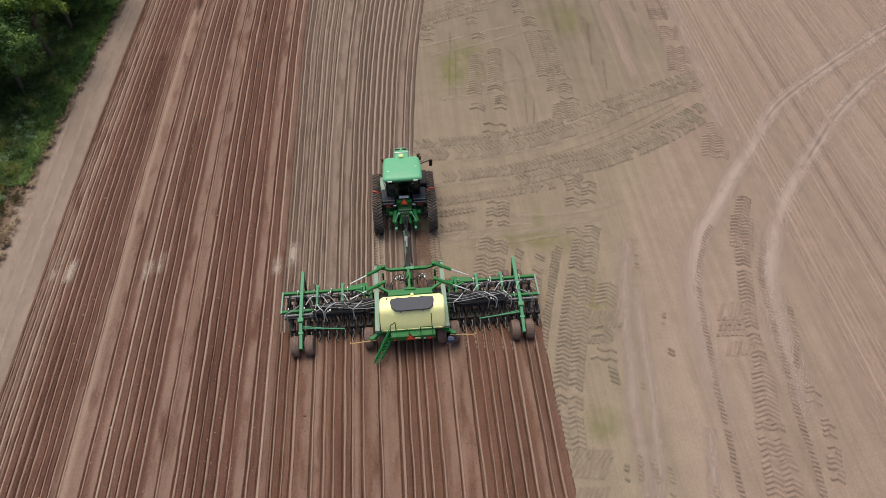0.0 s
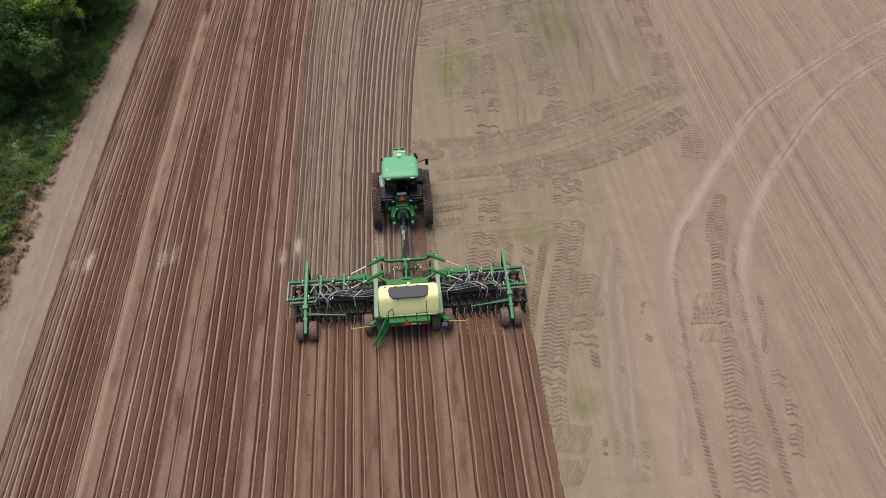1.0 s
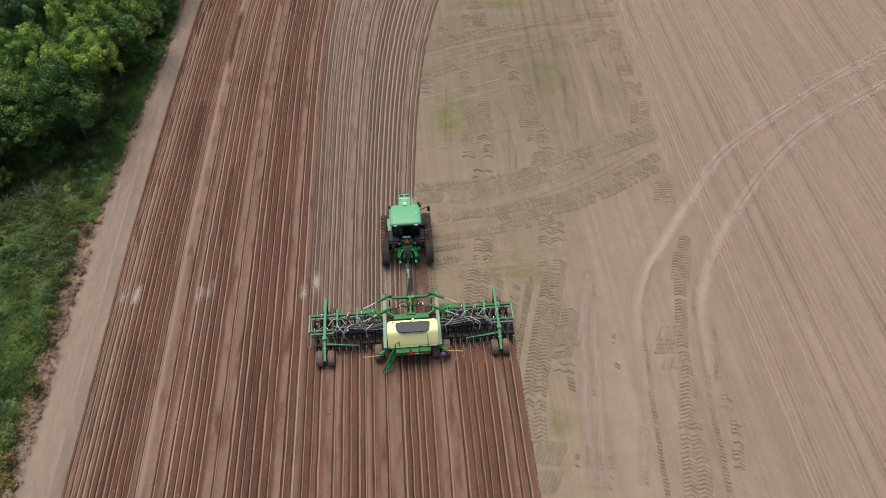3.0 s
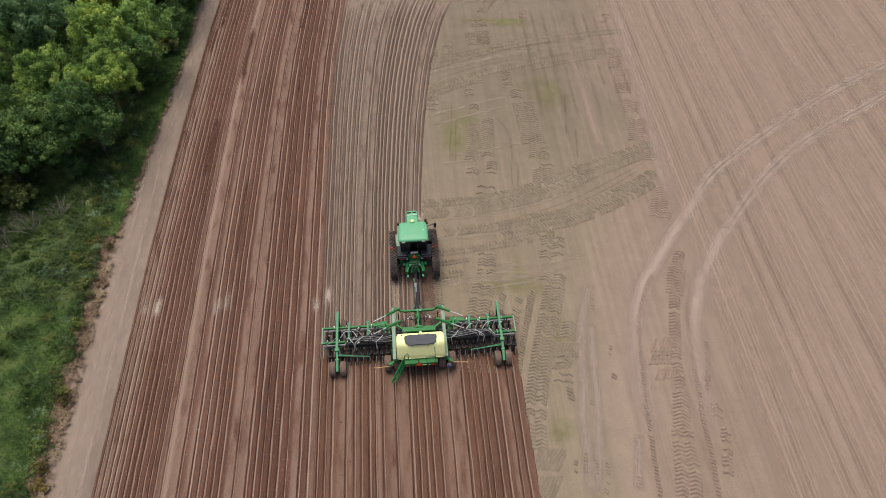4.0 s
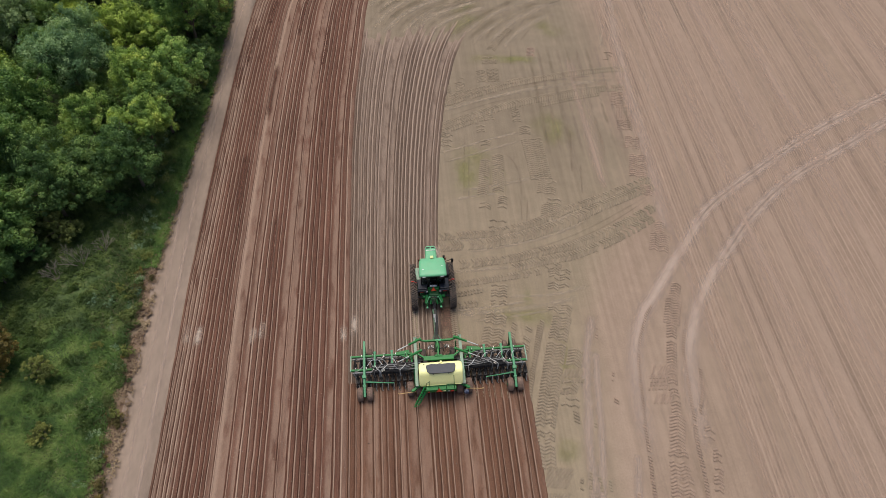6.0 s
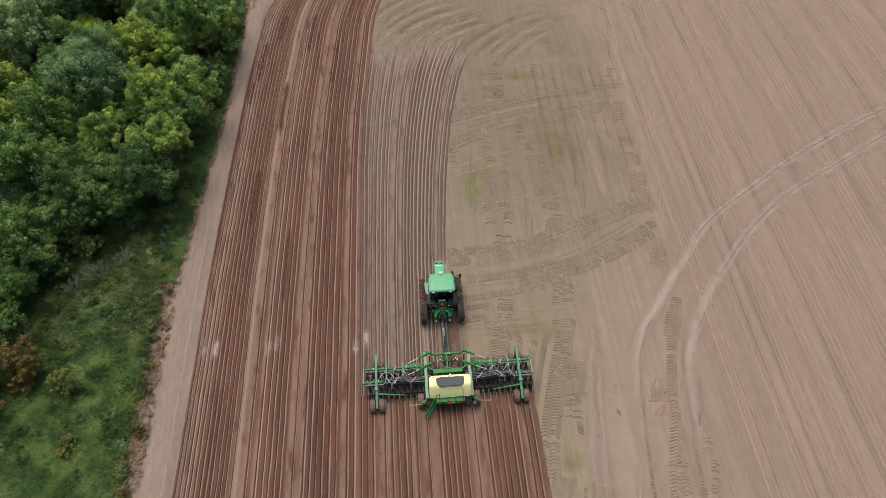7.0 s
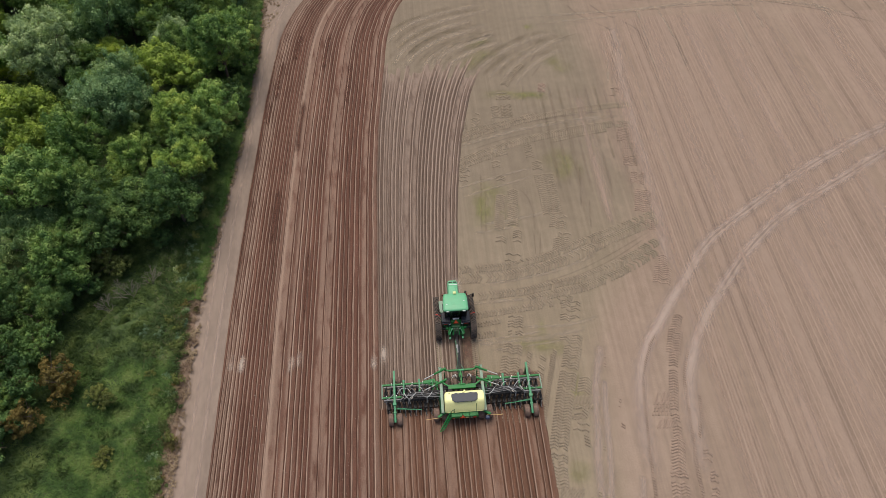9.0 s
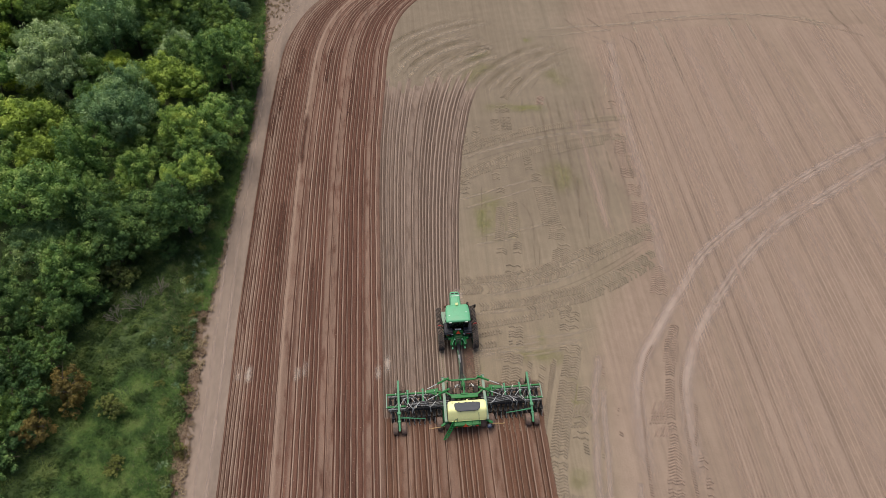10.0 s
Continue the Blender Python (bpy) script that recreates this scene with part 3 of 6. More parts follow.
def rubber_wheel(parent, c, radius, width, mat=None, hub=None, name="wheel"):
    """A tyre with grooves and a dished rim."""
    mat = mat or tyre_dusty
    h = width / 2
    w = piece(name, mat, parent, lambda bm: (
        turned(bm, [(radius * 0.55, -h), (radius * 0.86, -h), (radius * 0.97, -h * 0.8), (radius, -h * 0.4), (radius * 0.985, -h * 0.36), (radius, -h * 0.3), (radius * 1.005, 0), (radius, h * 0.3),
                    (radius * 0.985, h * 0.36), (radius, h * 0.4), (radius * 0.97, h * 0.8), (radius * 0.86, h), (radius * 0.55, h)], pose(*c), 28),
        [block(bm, (c[0], c[1] + radius * math.cos(a), c[2] + radius * math.sin(a)), (width * 0.6, 0.03, 0.004), 0, (math.degrees(a) + 90, 0, 0)) for a in np.linspace(0, math.tau, 30, endpoint=False)]))
    shaded(w)
    piece("rim", hub or green_dark, w, lambda bm: (turned(bm, [(radius * 0.2, -h * 0.95), (radius * 0.56, -h * 0.98), (radius * 0.58, -h * 0.5), (radius * 0.58, h * 0.5), (radius * 0.56, h * 0.98), (radius * 0.2, h * 0.95)], pose(*c), 20),
                                                   rod(bm, (c[0] - h * 1.1, c[1], c[2]), (c[0] + h * 1.1, c[1], c[2]), radius * 0.16)))
    return w


# ---- tractor on rubber tracks ----
TX = 0.09
tractor = thing("tractor", "green farm tractor on two black rubber tracks, pulling the drill", "tractor")


def hull(points):
    pts = sorted(set((round(a, 4), round(b, 4)) for a, b in points))

    def half(seq):
        out = []
        for p in seq:
            while len(out) > 1 and (out[-1][0] - out[-2][0]) * (p[1] - out[-2][1]) - (out[-1][1] - out[-2][1]) * (p[0] - out[-2][0]) <= 0:
                out.pop()
            out.append(p)
        return out[:-1]
    return half(pts) + half(pts[::-1])


def belt_line(grow=0.0):
    pts = []
    for cy, cz, r in ((4.47, 0.86, 0.82), (6.86, 0.58, 0.52), (5.7, 0.20, 0.14)):
        pts += [(cy + (r + grow) * math.cos(a), cz + (r + grow) * math.sin(a)) for a in np.linspace(0, math.tau, 40, endpoint=False)]
    return hull(pts)


def crawler(side):
    x = TX + side * 1.36
    w = 0.46
    outer, inner = belt_line(0.0), belt_line(-0.05)

    def belt(bm):
        for line, flip in ((outer, False), (inner, True)):
            a = [bm.verts.new((x - w / 2, y, z)) for y, z in line]
            b = [bm.verts.new((x + w / 2, y, z)) for y, z in line]
            for i in range(len(line)):
                j = (i + 1) % len(line)
                bm.faces.new((a[i], a[j], b[j], b[i]))
        bm.verts.ensure_lookup_table()
        n, m = len(outer), len(inner)
        for off_o, off_i in ((0, 2 * n), (n, 2 * n + m)):
            for i in range(n):
                p, q = bm.verts[off_o + i], bm.verts[off_o + (i + 1) % n]
                near = lambda v: min(range(m), key=lambda k: (bm.verts[off_i + k].co - v.co).length)
                c, d = bm.verts[off_i + near(p)], bm.verts[off_i + near(q)]
                try:
                    bm.faces.new((p, q, d, c) if c != d else (p, q, c))
                except ValueError:
                    pass

    b = piece("track_belt", rubber, tractor, belt, "black rubber crawler belt, dusted with soil")
    loop = [Vector((0, y, z)) for y, z in outer] + [Vector((0, *outer[0]))]
    marks, left = [], 0.0
    for p, q in zip(loop, loop[1:]):
        d = q - p
        s = left
        while s < d.length:
            marks.append((p + d * (s / d.length), d.normalized()))
            s += 0.155
        left = s - d.length

    def lugs(bm):
        for n, (p, d) in enumerate(marks):
            nrm = Vector((0, d.z, -d.y))
            for k in (-1, 1):
                a = Vector((x, p.y, p.z)) + nrm * 0.03 + d * (0.09 if k > 0 else 0.0)
                e = a + Vector((k * w * 0.5, 0, 0)) - d * 0.13
                up = nrm * 0.045
                th = d * 0.028
                vs = [bm.verts.new(v) for v in (a - th - up, a + th - up, a + th + up, a - th + up, e - th - up, e + th - up, e + th + up, e - th + up)]
                for f in ((3, 2, 6, 7), (0, 4, 5, 1), (0, 3, 7, 4), (1, 5, 6, 2), (4, 7, 6, 5), (0, 1, 2, 3)):
                    bm.faces.new([vs[i] for i in f])
    piece("tread", rubber, b, lugs)
    for nm, cy, cz, r in (("drive_wheel", 4.47, 0.86, 0.75), ("idler_wheel", 6.86, 0.58, 0.46)):
        piece(nm, green_dark, tractor, lambda bm: (turned(bm, [(r * 0.3, -0.17), (r * 0.9, -0.19), (r, -0.16), (r, 0.16), (r * 0.9, 0.19), (r * 0.3, 0.17)], pose(x, cy, cz), 28), rod(bm, (x - 0.22, cy, cz), (x + 0.22, cy, cz), r * 0.24)))
    for cy in (5.35, 5.75, 6.15):
        piece("roller", black, tractor, lambda bm: turned(bm, [(0.05, -0.18), (0.16, -0.18), (0.16, 0.18), (0.05, 0.18)], pose(x, cy, 0.26), 16))
    piece("track_frame", green_dark, tractor, lambda bm: (block(bm, (x - side * 0.05, 5.75, 0.55), (0.24, 2.0, 0.28), 0.04), block(bm, (x - side * 0.35, 5.4, 0.75), (0.5, 0.6, 0.3), 0.04)))


for side in (-1, 1):
    crawler(side)

piece("chassis", green_dark, tractor, lambda bm: (block(bm, (TX, 5.9, 0.95), (0.62, 3.6, 0.55), 0.06), block(bm, (TX, 4.55, 0.95), (1.9, 0.4, 0.45), 0.08), block(bm, (TX, 4.35, 1.15), (0.75, 0.5, 0.8), 0.08)))


def hood_shape(bm):
    sec = [(5.95, 0.46, 1.10, 2.12), (6.6, 0.44, 1.10, 2.12), (7.4, 0.42, 1.05, 2.14), (7.9, 0.40, 1.0, 2.12), (8.12, 0.37, 1.0, 2.0), (8.24, 0.30, 1.05, 1.75)]
    rings = []
    for y, w, lo, hi in sec:
        cut = 0.12
        rings.append([bm.verts.new((TX + a, y, b)) for a, b in ((-w, lo), (-w, hi - cut * 1.6), (-w * 0.82, hi - cut * 0.3), (-w * 0.35, hi), (w * 0.35, hi), (w * 0.82, hi - cut * 0.3), (w, hi - cut * 1.6), (w, lo))])
    for a, b in zip(rings, rings[1:]):
        for k in range(8):
            bm.faces.new((a[k], a[(k + 1) % 8], b[(k + 1) % 8], b[k]))
    bm.faces.new(rings[0])
    bm.faces.new(rings[-1][::-1])


hood = piece("hood", green_roof_sheen, tractor, hood_shape, "bright green engine hood, lightened for sky sheen")
for k in (-1, 1):
    piece("hood_vent", black, hood, lambda bm: block(bm, (TX + k * 0.17, 7.86, 2.13), (0.26, 0.10, 0.03), 0.005), "dark slot across the hood")
piece("hood_band", white, hood, lambda bm: block(bm, (TX, 7.62, 2.148), (0.7, 0.05, 0.012), 0.003))
for i in range(7):
    piece("grille_bar", black, hood, lambda bm: block(bm, (TX, 8.22 + 0.004 * i, 1.12 + 0.075 * i), (0.5, 0.05, 0.03), 0.006))
# cab
cab = piece("cab_frame", black, tractor, lambda bm: (
    [beam(bm, (TX + sx * 0.78, 4.78, 1.55), (TX + sx * 0.80, 4.70, 3.18), 0.09, 0.09) for sx in (-1, 1)],
    [beam(bm, (TX + sx * 0.80, 5.45, 1.5), (TX + sx * 0.82, 5.42, 3.18), 0.07, 0.07) for sx in (-1, 1)],
    [beam(bm, (TX + sx * 0.66, 6.12, 1.4), (TX + sx * 0.74, 5.95, 3.18), 0.08, 0.08) for sx in (-1, 1)],
    beam(bm, (TX - 0.8, 4.76, 1.56), (TX + 0.8, 4.76, 1.56), 0.1, 0.12), beam(bm, (TX - 0.66, 6.1, 1.5), (TX + 0.66, 6.1, 1.5), 0.1, 0.12),
    block(bm, (TX, 5.45, 1.38), (1.6, 1.4, 0.12), 0.03)), "black cab posts and sills")


def pane(name, pts, parent=cab, t=0.012):
    def b(bm):
        p = [Vector(v) for v in pts]
        nrm = (p[1] - p[0]).cross(p[2] - p[0]).normalized() * t
        a = [bm.verts.new(v) for v in p]
        c = [bm.verts.new(v + nrm) for v in p]
        bm.faces.new(a)
        bm.faces.new(c[::-1])
        for i in range(len(p)):
            j = (i + 1) % len(p)
            bm.faces.new((a[i], c[i], c[j], a[j]))
    ob = piece(name, cab_glass, parent, b)
    ob.visible_shadow = False
    return ob


pane("rear_window", [(TX - 0.74, 4.74, 1.64), (TX + 0.74, 4.74, 1.64), (TX + 0.76, 4.69, 3.12), (TX - 0.76, 4.69, 3.12)])
pane("windscreen", [(TX - 0.62, 6.14, 1.58), (TX + 0.62, 6.14, 1.58), (TX + 0.7, 5.96, 3.12), (TX - 0.7, 5.96, 3.12)])
for sx in (-1, 1):
    pane("side_window", [(TX + sx * 0.80, 4.84, 1.64), (TX + sx * 0.81, 5.40, 1.6), (TX + sx * 0.82, 5.38, 3.12), (TX + sx * 0.81, 4.78, 3.12)])
    pane("door_glass", [(TX + sx * 0.80, 5.5, 1.6), (TX + sx * 0.69, 6.06, 1.6), (TX + sx * 0.75, 5.93, 3.12), (TX + sx * 0.82, 5.48, 3.12)])
piece("driver_seat", seat_cloth, tractor, lambda bm: (block(bm, (TX, 5.3, 1.75), (0.5, 0.5, 0.16), 0.06), block(bm, (TX, 5.06, 2.15), (0.48, 0.14, 0.7), 0.06), block(bm, (TX + 0.36, 5.35, 1.95), (0.1, 0.4, 0.07), 0.02)), "dark cloth seat inside the cab")
piece("steering_wheel", black, tractor, lambda bm: (bmesh.ops.create_cone(bm, cap_ends=True, segments=20, radius1=0.2, radius2=0.2, depth=0.03, matrix=pose(TX, 5.78, 2.1, 35)), rod(bm, (TX, 5.95, 1.5), (TX, 5.79, 2.1), 0.04)))
piece("console", black, tractor, lambda bm: (block(bm, (TX, 5.97, 1.75), (0.4, 0.2, 0.5), 0.05), block(bm, (TX + 0.45, 5.4, 1.7), (0.2, 0.7, 0.35), 0.05)))


def roof_shape(bm):
    lower = [(-0.90, 4.52), (0.90, 4.52), (0.95, 4.62), (0.93, 5.55), (0.86, 5.97), (0.74, 6.06), (-0.74, 6.06), (-0.86, 5.97), (-0.93, 5.55), (-0.95, 4.62)]
    levels = [(0.94, 3.14), (1.0, 3.2), (1.0, 3.27), (0.95, 3.33), (0.82, 3.36), (0.4, 3.385)]
    rings = [[bm.verts.new((TX + x * k, 5.29 + (y - 5.29) * k, z)) for x, y in lower] for k, z in levels]
    n = len(lower)
    for a, b in zip(rings, rings[1:]):
        for i in range(n):
            bm.faces.new((a[i], a[(i + 1) % n], b[(i + 1) % n], b[i]))
    bm.faces.new(rings[0][::-1])
    bm.faces.new(rings[-1])


roof = shaded(piece("cab_roof", green_roof_sheen, tractor, roof_shape, "rounded light green cab roof, lightened further for sky sheen"))
piece("roof_hatch", green_roof_sheen, roof, lambda bm: (block(bm, (TX, 5.3, 3.375), (0.62, 0.6, 0.03), 0.02), beam(bm, (TX - 0.42, 4.75, 3.36), (TX - 0.42, 5.8, 3.36), 0.03, 0.02), beam(bm, (TX + 0.42, 4.75, 3.36), (TX + 0.42, 5.8, 3.36), 0.03, 0.02)))
piece("satellite_receiver", gps_yellow, roof, lambda bm: block(bm, (TX, 6.04, 3.40), (0.24, 0.24, 0.12), 0.05, seg=3), "pale yellow receiver dome")
for sx in (-1, 1):
    piece("work_light", lamp_glass, roof, lambda bm: block(bm, (TX + sx * 0.66, 5.05 if sx < 0 else 5.3, 3.37), (0.1, 0.05, 0.02), 0.01))
    piece("roof_lamp", lamp_glass, roof, lambda bm: block(bm, (TX + sx * 0.62, 4.5, 3.2), (0.22, 0.05, 0.1), 0.02))
piece("beacon", amber_dark, roof, lambda bm: rod(bm, (TX + 0.93, 5.95, 3.18), (TX + 0.93, 5.95, 3.42), 0.055), "dark amber beacon")
piece("beacon", amber_dark, roof, lambda bm: rod(bm, (TX - 0.93, 5.95, 3.18), (TX - 0.93, 5.95, 3.42), 0.055), "dark amber beacon")
piece("rear_lintel", green_dark, roof, lambda bm: block(bm, (TX, 4.60, 3.12), (1.5, 0.1, 0.1), 0.03))
# fenders and rear
for sx in (-1, 1):
    f = piece("fender", navy, tractor, lambda bm: (block(bm, (TX + sx * 0.76, 4.78, 1.95), (0.66, 0.9, 0.12), 0.05, (-4, 0, 0)), block(bm, (TX + sx * 0.76, 4.38, 1.72), (0.66, 0.14, 0.42), 0.05, (24, 0, 0)), block(bm, (TX + sx * 0.52, 4.7, 1.55), (0.08, 0.9, 0.8), 0.03)), "dark plastic rear fender")
    piece("tail_light", red, f, lambda bm: block(bm, (TX + sx * 0.8, 4.28, 1.74), (0.26, 0.05, 0.08), 0.015, (24, 0, 0)), "red tail light")
    piece("rear_lamp", lamp_glass, f, lambda bm: block(bm, (TX + sx * 0.48, 4.27, 1.76), (0.15, 0.06, 0.1), 0.02, (24, 0, 0)), "white rear lamp")
    piece("width_marker", red, f, lambda bm: (beam(bm, (TX + sx * 1.15, 4.95, 2.0), (TX + sx * 1.5, 5.02, 2.05), 0.03, 0.03), block(bm, (TX + sx * 1.42, 5.0, 2.06), (0.2, 0.05, 0.09), 0.015)), "red marker lamp on an arm")
piece("rear_body", green, tractor, lambda bm: (block(bm, (TX, 4.55, 1.62), (0.80, 0.25, 0.42), 0.05), block(bm, (TX, 4.3, 1.25), (0.62, 0.5, 0.4), 0.06)))


def triangle(bm, c, size, tilt):
    m = pose(*c, tilt, 0, 0)
    a = [bm.verts.new(m @ Vector(v)) for v in ((-size, 0, -size * 0.58), (size, 0, -size * 0.58), (0, 0, size * 1.15))]
    b = [bm.verts.new(m @ Vector(v)) for v in ((-size, 0.015, -size * 0.58), (size, 0.015, -size * 0.58), (0, 0.015, size * 1.15))]
    bm.faces.new(a)
    bm.faces.new(b[::-1])
    for i in range(3):
        bm.faces.new((a[i], b[i], b[(i + 1) % 3], a[(i + 1) % 3]))


tri = piece("warning_triangle", red, tractor, lambda bm: triangle(bm, (TX, 4.36, 1.84), 0.20, -20), "red bordered slow vehicle triangle")
piece("triangle_centre", orange, tri, lambda bm: triangle(bm, (TX, 4.352, 1.845), 0.14, -20), "orange reflective centre")
plate = piece("rear_sign", black, tractor, lambda bm: block(bm, (TX, 4.60, 2.0), (0.60, 0.03, 0.18), 0.01, (-35, 0, 0)))
for i in range(5):
    piece("sign_bar", white, plate, lambda bm: block(bm, (TX - 0.19 + 0.095 * i, 4.572, 2.01), (0.075, 0.012, 0.12), 0.003, (-35, 0, 0)), "white bar")
# lift linkage
link = piece("rear_linkage", green, tractor, lambda bm: (
    beam(bm, (TX - 0.62, 4.22, 1.25), (TX + 0.62, 4.22, 1.25), 0.22, 0.20, 0.05),
    [beam(bm, (TX + sx * 0.44, 4.3, 1.38), (TX + sx * 0.58, 3.8, 1.02), 0.16, 0.18) for sx in (-1, 1)],
    [rod(bm, (TX + sx * 0.62, 4.22, 1.25), (TX + sx * 0.78, 4.22, 1.25), 0.13, 14) for sx in (-1, 1)],
    [block(bm, (TX + sx * 0.5, 3.82, 1.0), (0.2, 0.18, 0.2), 0.05) for sx in (-1, 1)],
    [rod(bm, (TX + sx * 0.56, 3.85, 1.05), (TX + sx * 0.46, 3.72, 0.7), 0.055) for sx in (-1, 1)],
    block(bm, (TX, 4.12, 1.05), (0.42, 0.4, 0.5), 0.05), [rod(bm, (TX + k * 0.2, 4.1, 1.2), (TX + k * 0.24, 3.75, 0.95), 0.07) for k in (-1, 1)]), "green three-point lift arms")
for i in range(5):
    piece("hydraulic_coupler", steel, link, lambda bm: rod(bm, (TX - 0.22 + 0.11 * i, 4.15, 1.40 + 0.03 * (i % 2)), (TX - 0.22 + 0.11 * i, 3.98, 1.44), 0.035))
for i in range(4):
    piece("hydraulic_hose", hose_dark, link, lambda bm: tube_path(bm, [(TX - 0.2 + 0.12 * i, 4.0, 1.42), (TX - 0.16 + 0.1 * i, 3.75, 1.35), (TX - 0.05 + 0.03 * i, 3.4, 0.95), (TX - 0.03 + 0.02 * i, 3.0, 0.95)], 0.022))
for sx in (-1, 1):
    piece("check_chain", green_roof_sheen, tractor, lambda bm: (rod(bm, (TX + sx * 0.3, 4.1, 1.45), (TX + sx * 0.52, 3.75, 1.1), 0.03), block(bm, (TX + sx * 0.3, 4.02, 1.42), (0.1, 0.12, 0.1), 0.03)))
    piece("lower_link", green_dark, tractor, lambda bm: beam(bm, (TX + sx * 0.36, 4.4, 0.75), (TX + sx * 0.48, 3.6, 0.72), 0.10, 0.16))
    piece("lift_eye", green_roof_sheen, tractor, lambda bm: block(bm, (TX + sx * 0.49, 3.6, 0.76), (0.14, 0.16, 0.16), 0.05))
piece("drawbar", black, tractor, lambda bm: (beam(bm, (TX, 4.6, 0.45), (TX, 3.45, 0.55), 0.14, 0.1), rod(bm, (TX, 3.5, 0.45), (TX, 3.5, 0.75), 0.05)))
# sides
piece("fuel_tank", green_dusty, tractor, lambda bm: (block(bm, (TX - 0.98, 6.1, 1.22), (0.42, 1.15, 0.34), 0.06), block(bm, (TX - 0.98, 5.85, 1.41), (0.36, 0.5, 0.03), 0.01)), "dusty grey-green side tank and step plate")
steps = piece("cab_steps", black, tractor, lambda bm: ([block(bm, (TX - 1.2, 5.55, 0.55 + 0.28 * i), (0.34, 0.3, 0.04), 0.01) for i in range(3)], [beam(bm, (TX - 1.38, 5.5 + 0.1 * k, 0.5), (TX - 1.2, 5.5 + 0.1 * k, 1.9), 0.03, 0.03) for k in (-2, 2)]))
for sx in (-1, 1):
    piece("axle_bar", hose_dark, tractor, lambda bm: rod(bm, (TX + sx * 0.7, 4.3, 1.1), (TX + sx * 1.2, 4.32, 1.05), 0.07))
piece("side_box", black, tractor, lambda bm: (block(bm, (TX + 1.0, 6.05, 1.5), (0.4, 1.0, 0.75), 0.06), block(bm, (TX + 0.98, 5.55, 1.35), (0.34, 0.3, 0.4), 0.05)))
piece("exhaust_stack", black, tractor, lambda bm: (rod(bm, (TX + 0.84, 6.22, 1.4), (TX + 0.84, 6.22, 2.5), 0.10, 14), rod(bm, (TX + 0.84, 6.22, 2.5), (TX + 0.84, 6.22, 3.25), 0.06, 12), rod(bm, (TX + 0.84, 6.22, 3.2), (TX + 0.88, 6.1, 3.36), 0.06, 12)), "black exhaust stack")
for sx, reach in ((1, 1.46),):
    mir = piece("mirror_arm", black, tractor, lambda bm: rod(bm, (TX + sx * 0.82, 6.02, 2.75), (TX + sx * reach, 6.25, 2.8), 0.025))
    piece("mirror", black, mir, lambda bm: block(bm, (TX + sx * reach, 6.25, 2.6), (0.16, 0.09, 0.42), 0.03), "black wing mirror")
piece("handrail", black, tractor, lambda bm: tube_path(bm, [(TX - 0.86, 5.5, 1.5), (TX - 0.95, 5.6, 2.0), (TX - 0.93, 5.6, 2.6)], 0.02))

# ---- air drill ----
DX = 0.09
drill = thing("air_drill", "wide green folding air drill with a yellow seed tank, working", "seed drill")


def dp(x, y, z):
    return (DX + x, y, z)


# centre frame
for sx in (-1, 1):
    piece("centre_tube", green_dusty, drill, lambda bm: (beam(bm, dp(sx * 1.50, 0.72, 1.50), dp(sx * 1.52, -2.75, 1.42), 0.20, 0.20), block(bm, dp(sx * 1.5, 0.74, 1.52), (0.24, 0.03, 0.24), 0.01)), "dusty pale green frame tube")
    piece("cheek_plate", green_dark, drill, lambda bm: block(bm, dp(sx * 1.5, -0.35, 1.1), (0.08, 0.9, 0.8), 0.03))
    piece("cheek_plate", green_dark, drill, lambda bm: block(bm, dp(sx * 1.48, -1.7, 0.95), (0.08, 0.5, 0.8), 0.03))
    piece("front_strut", green, drill, lambda bm: beam(bm, dp(sx * 1.46, 0.62, 1.62), dp(sx * 0.85, 0.42, 1.62), 0.10, 0.12))
    piece("front_strut", green, drill, lambda bm: beam(bm, dp(sx * 1.46, -0.42, 1.58), dp(sx * 0.95, -0.78, 1.54), 0.11, 0.12))
piece("front_crossbar", green, drill, lambda bm: beam(bm, dp(-0.88, 0.42, 1.62), dp(0.88, 0.42, 1.62), 0.13, 0.14), "green front crossbar")
piece("middle_crossbar", green, drill, lambda bm: (beam(bm, dp(-1.0, -0.84, 1.52), dp(1.0, -0.84, 1.52), 0.32, 0.14), block(bm, dp(0, -0.7, 1.62), (0.5, 0.12, 0.06), 0.02)))
# black puts the shade of the gap ahead of the tank into the crossbars' colour
for y0, z0 in ((-0.75, 1.2), (-1.25, 1.15)):
    piece("rear_crossbar", black, drill, lambda bm: beam(bm, dp(-1.5, y0, z0), dp(1.5, y0, z0), 0.24, 0.2))
tongue = piece("drawbar_tongue", green_tongue, drill, lambda bm: (beam(bm, dp(-0.05, 3.2, 0.78), dp(-0.05, 0.3, 1.05), 0.20, 0.22, 0.03), beam(bm, dp(-0.35, 0.45, 1.5), dp(-0.1, 1.3, 1.0), 0.09, 0.1), beam(bm, dp(0.28, 0.45, 1.5), dp(0.02, 1.3, 1.0), 0.09, 0.1), block(bm, dp(-0.05, 3.28, 0.75), (0.26, 0.3, 0.16), 0.05)), "long dusty grey-green drawbar")
for i in range(4):
    piece("tongue_hose", hose_dark, tongue, lambda bm: tube_path(bm, [dp(-0.02 + 0.05 * i, 3.2, 0.96), dp(0.0 + 0.05 * i, 2.4, 1.0 + 0.03 * (i % 2)), dp(-0.12 + 0.06 * i, 1.2, 1.18), dp(-0.25 + 0.16 * i, 0.25, 1.5)], 0.02))
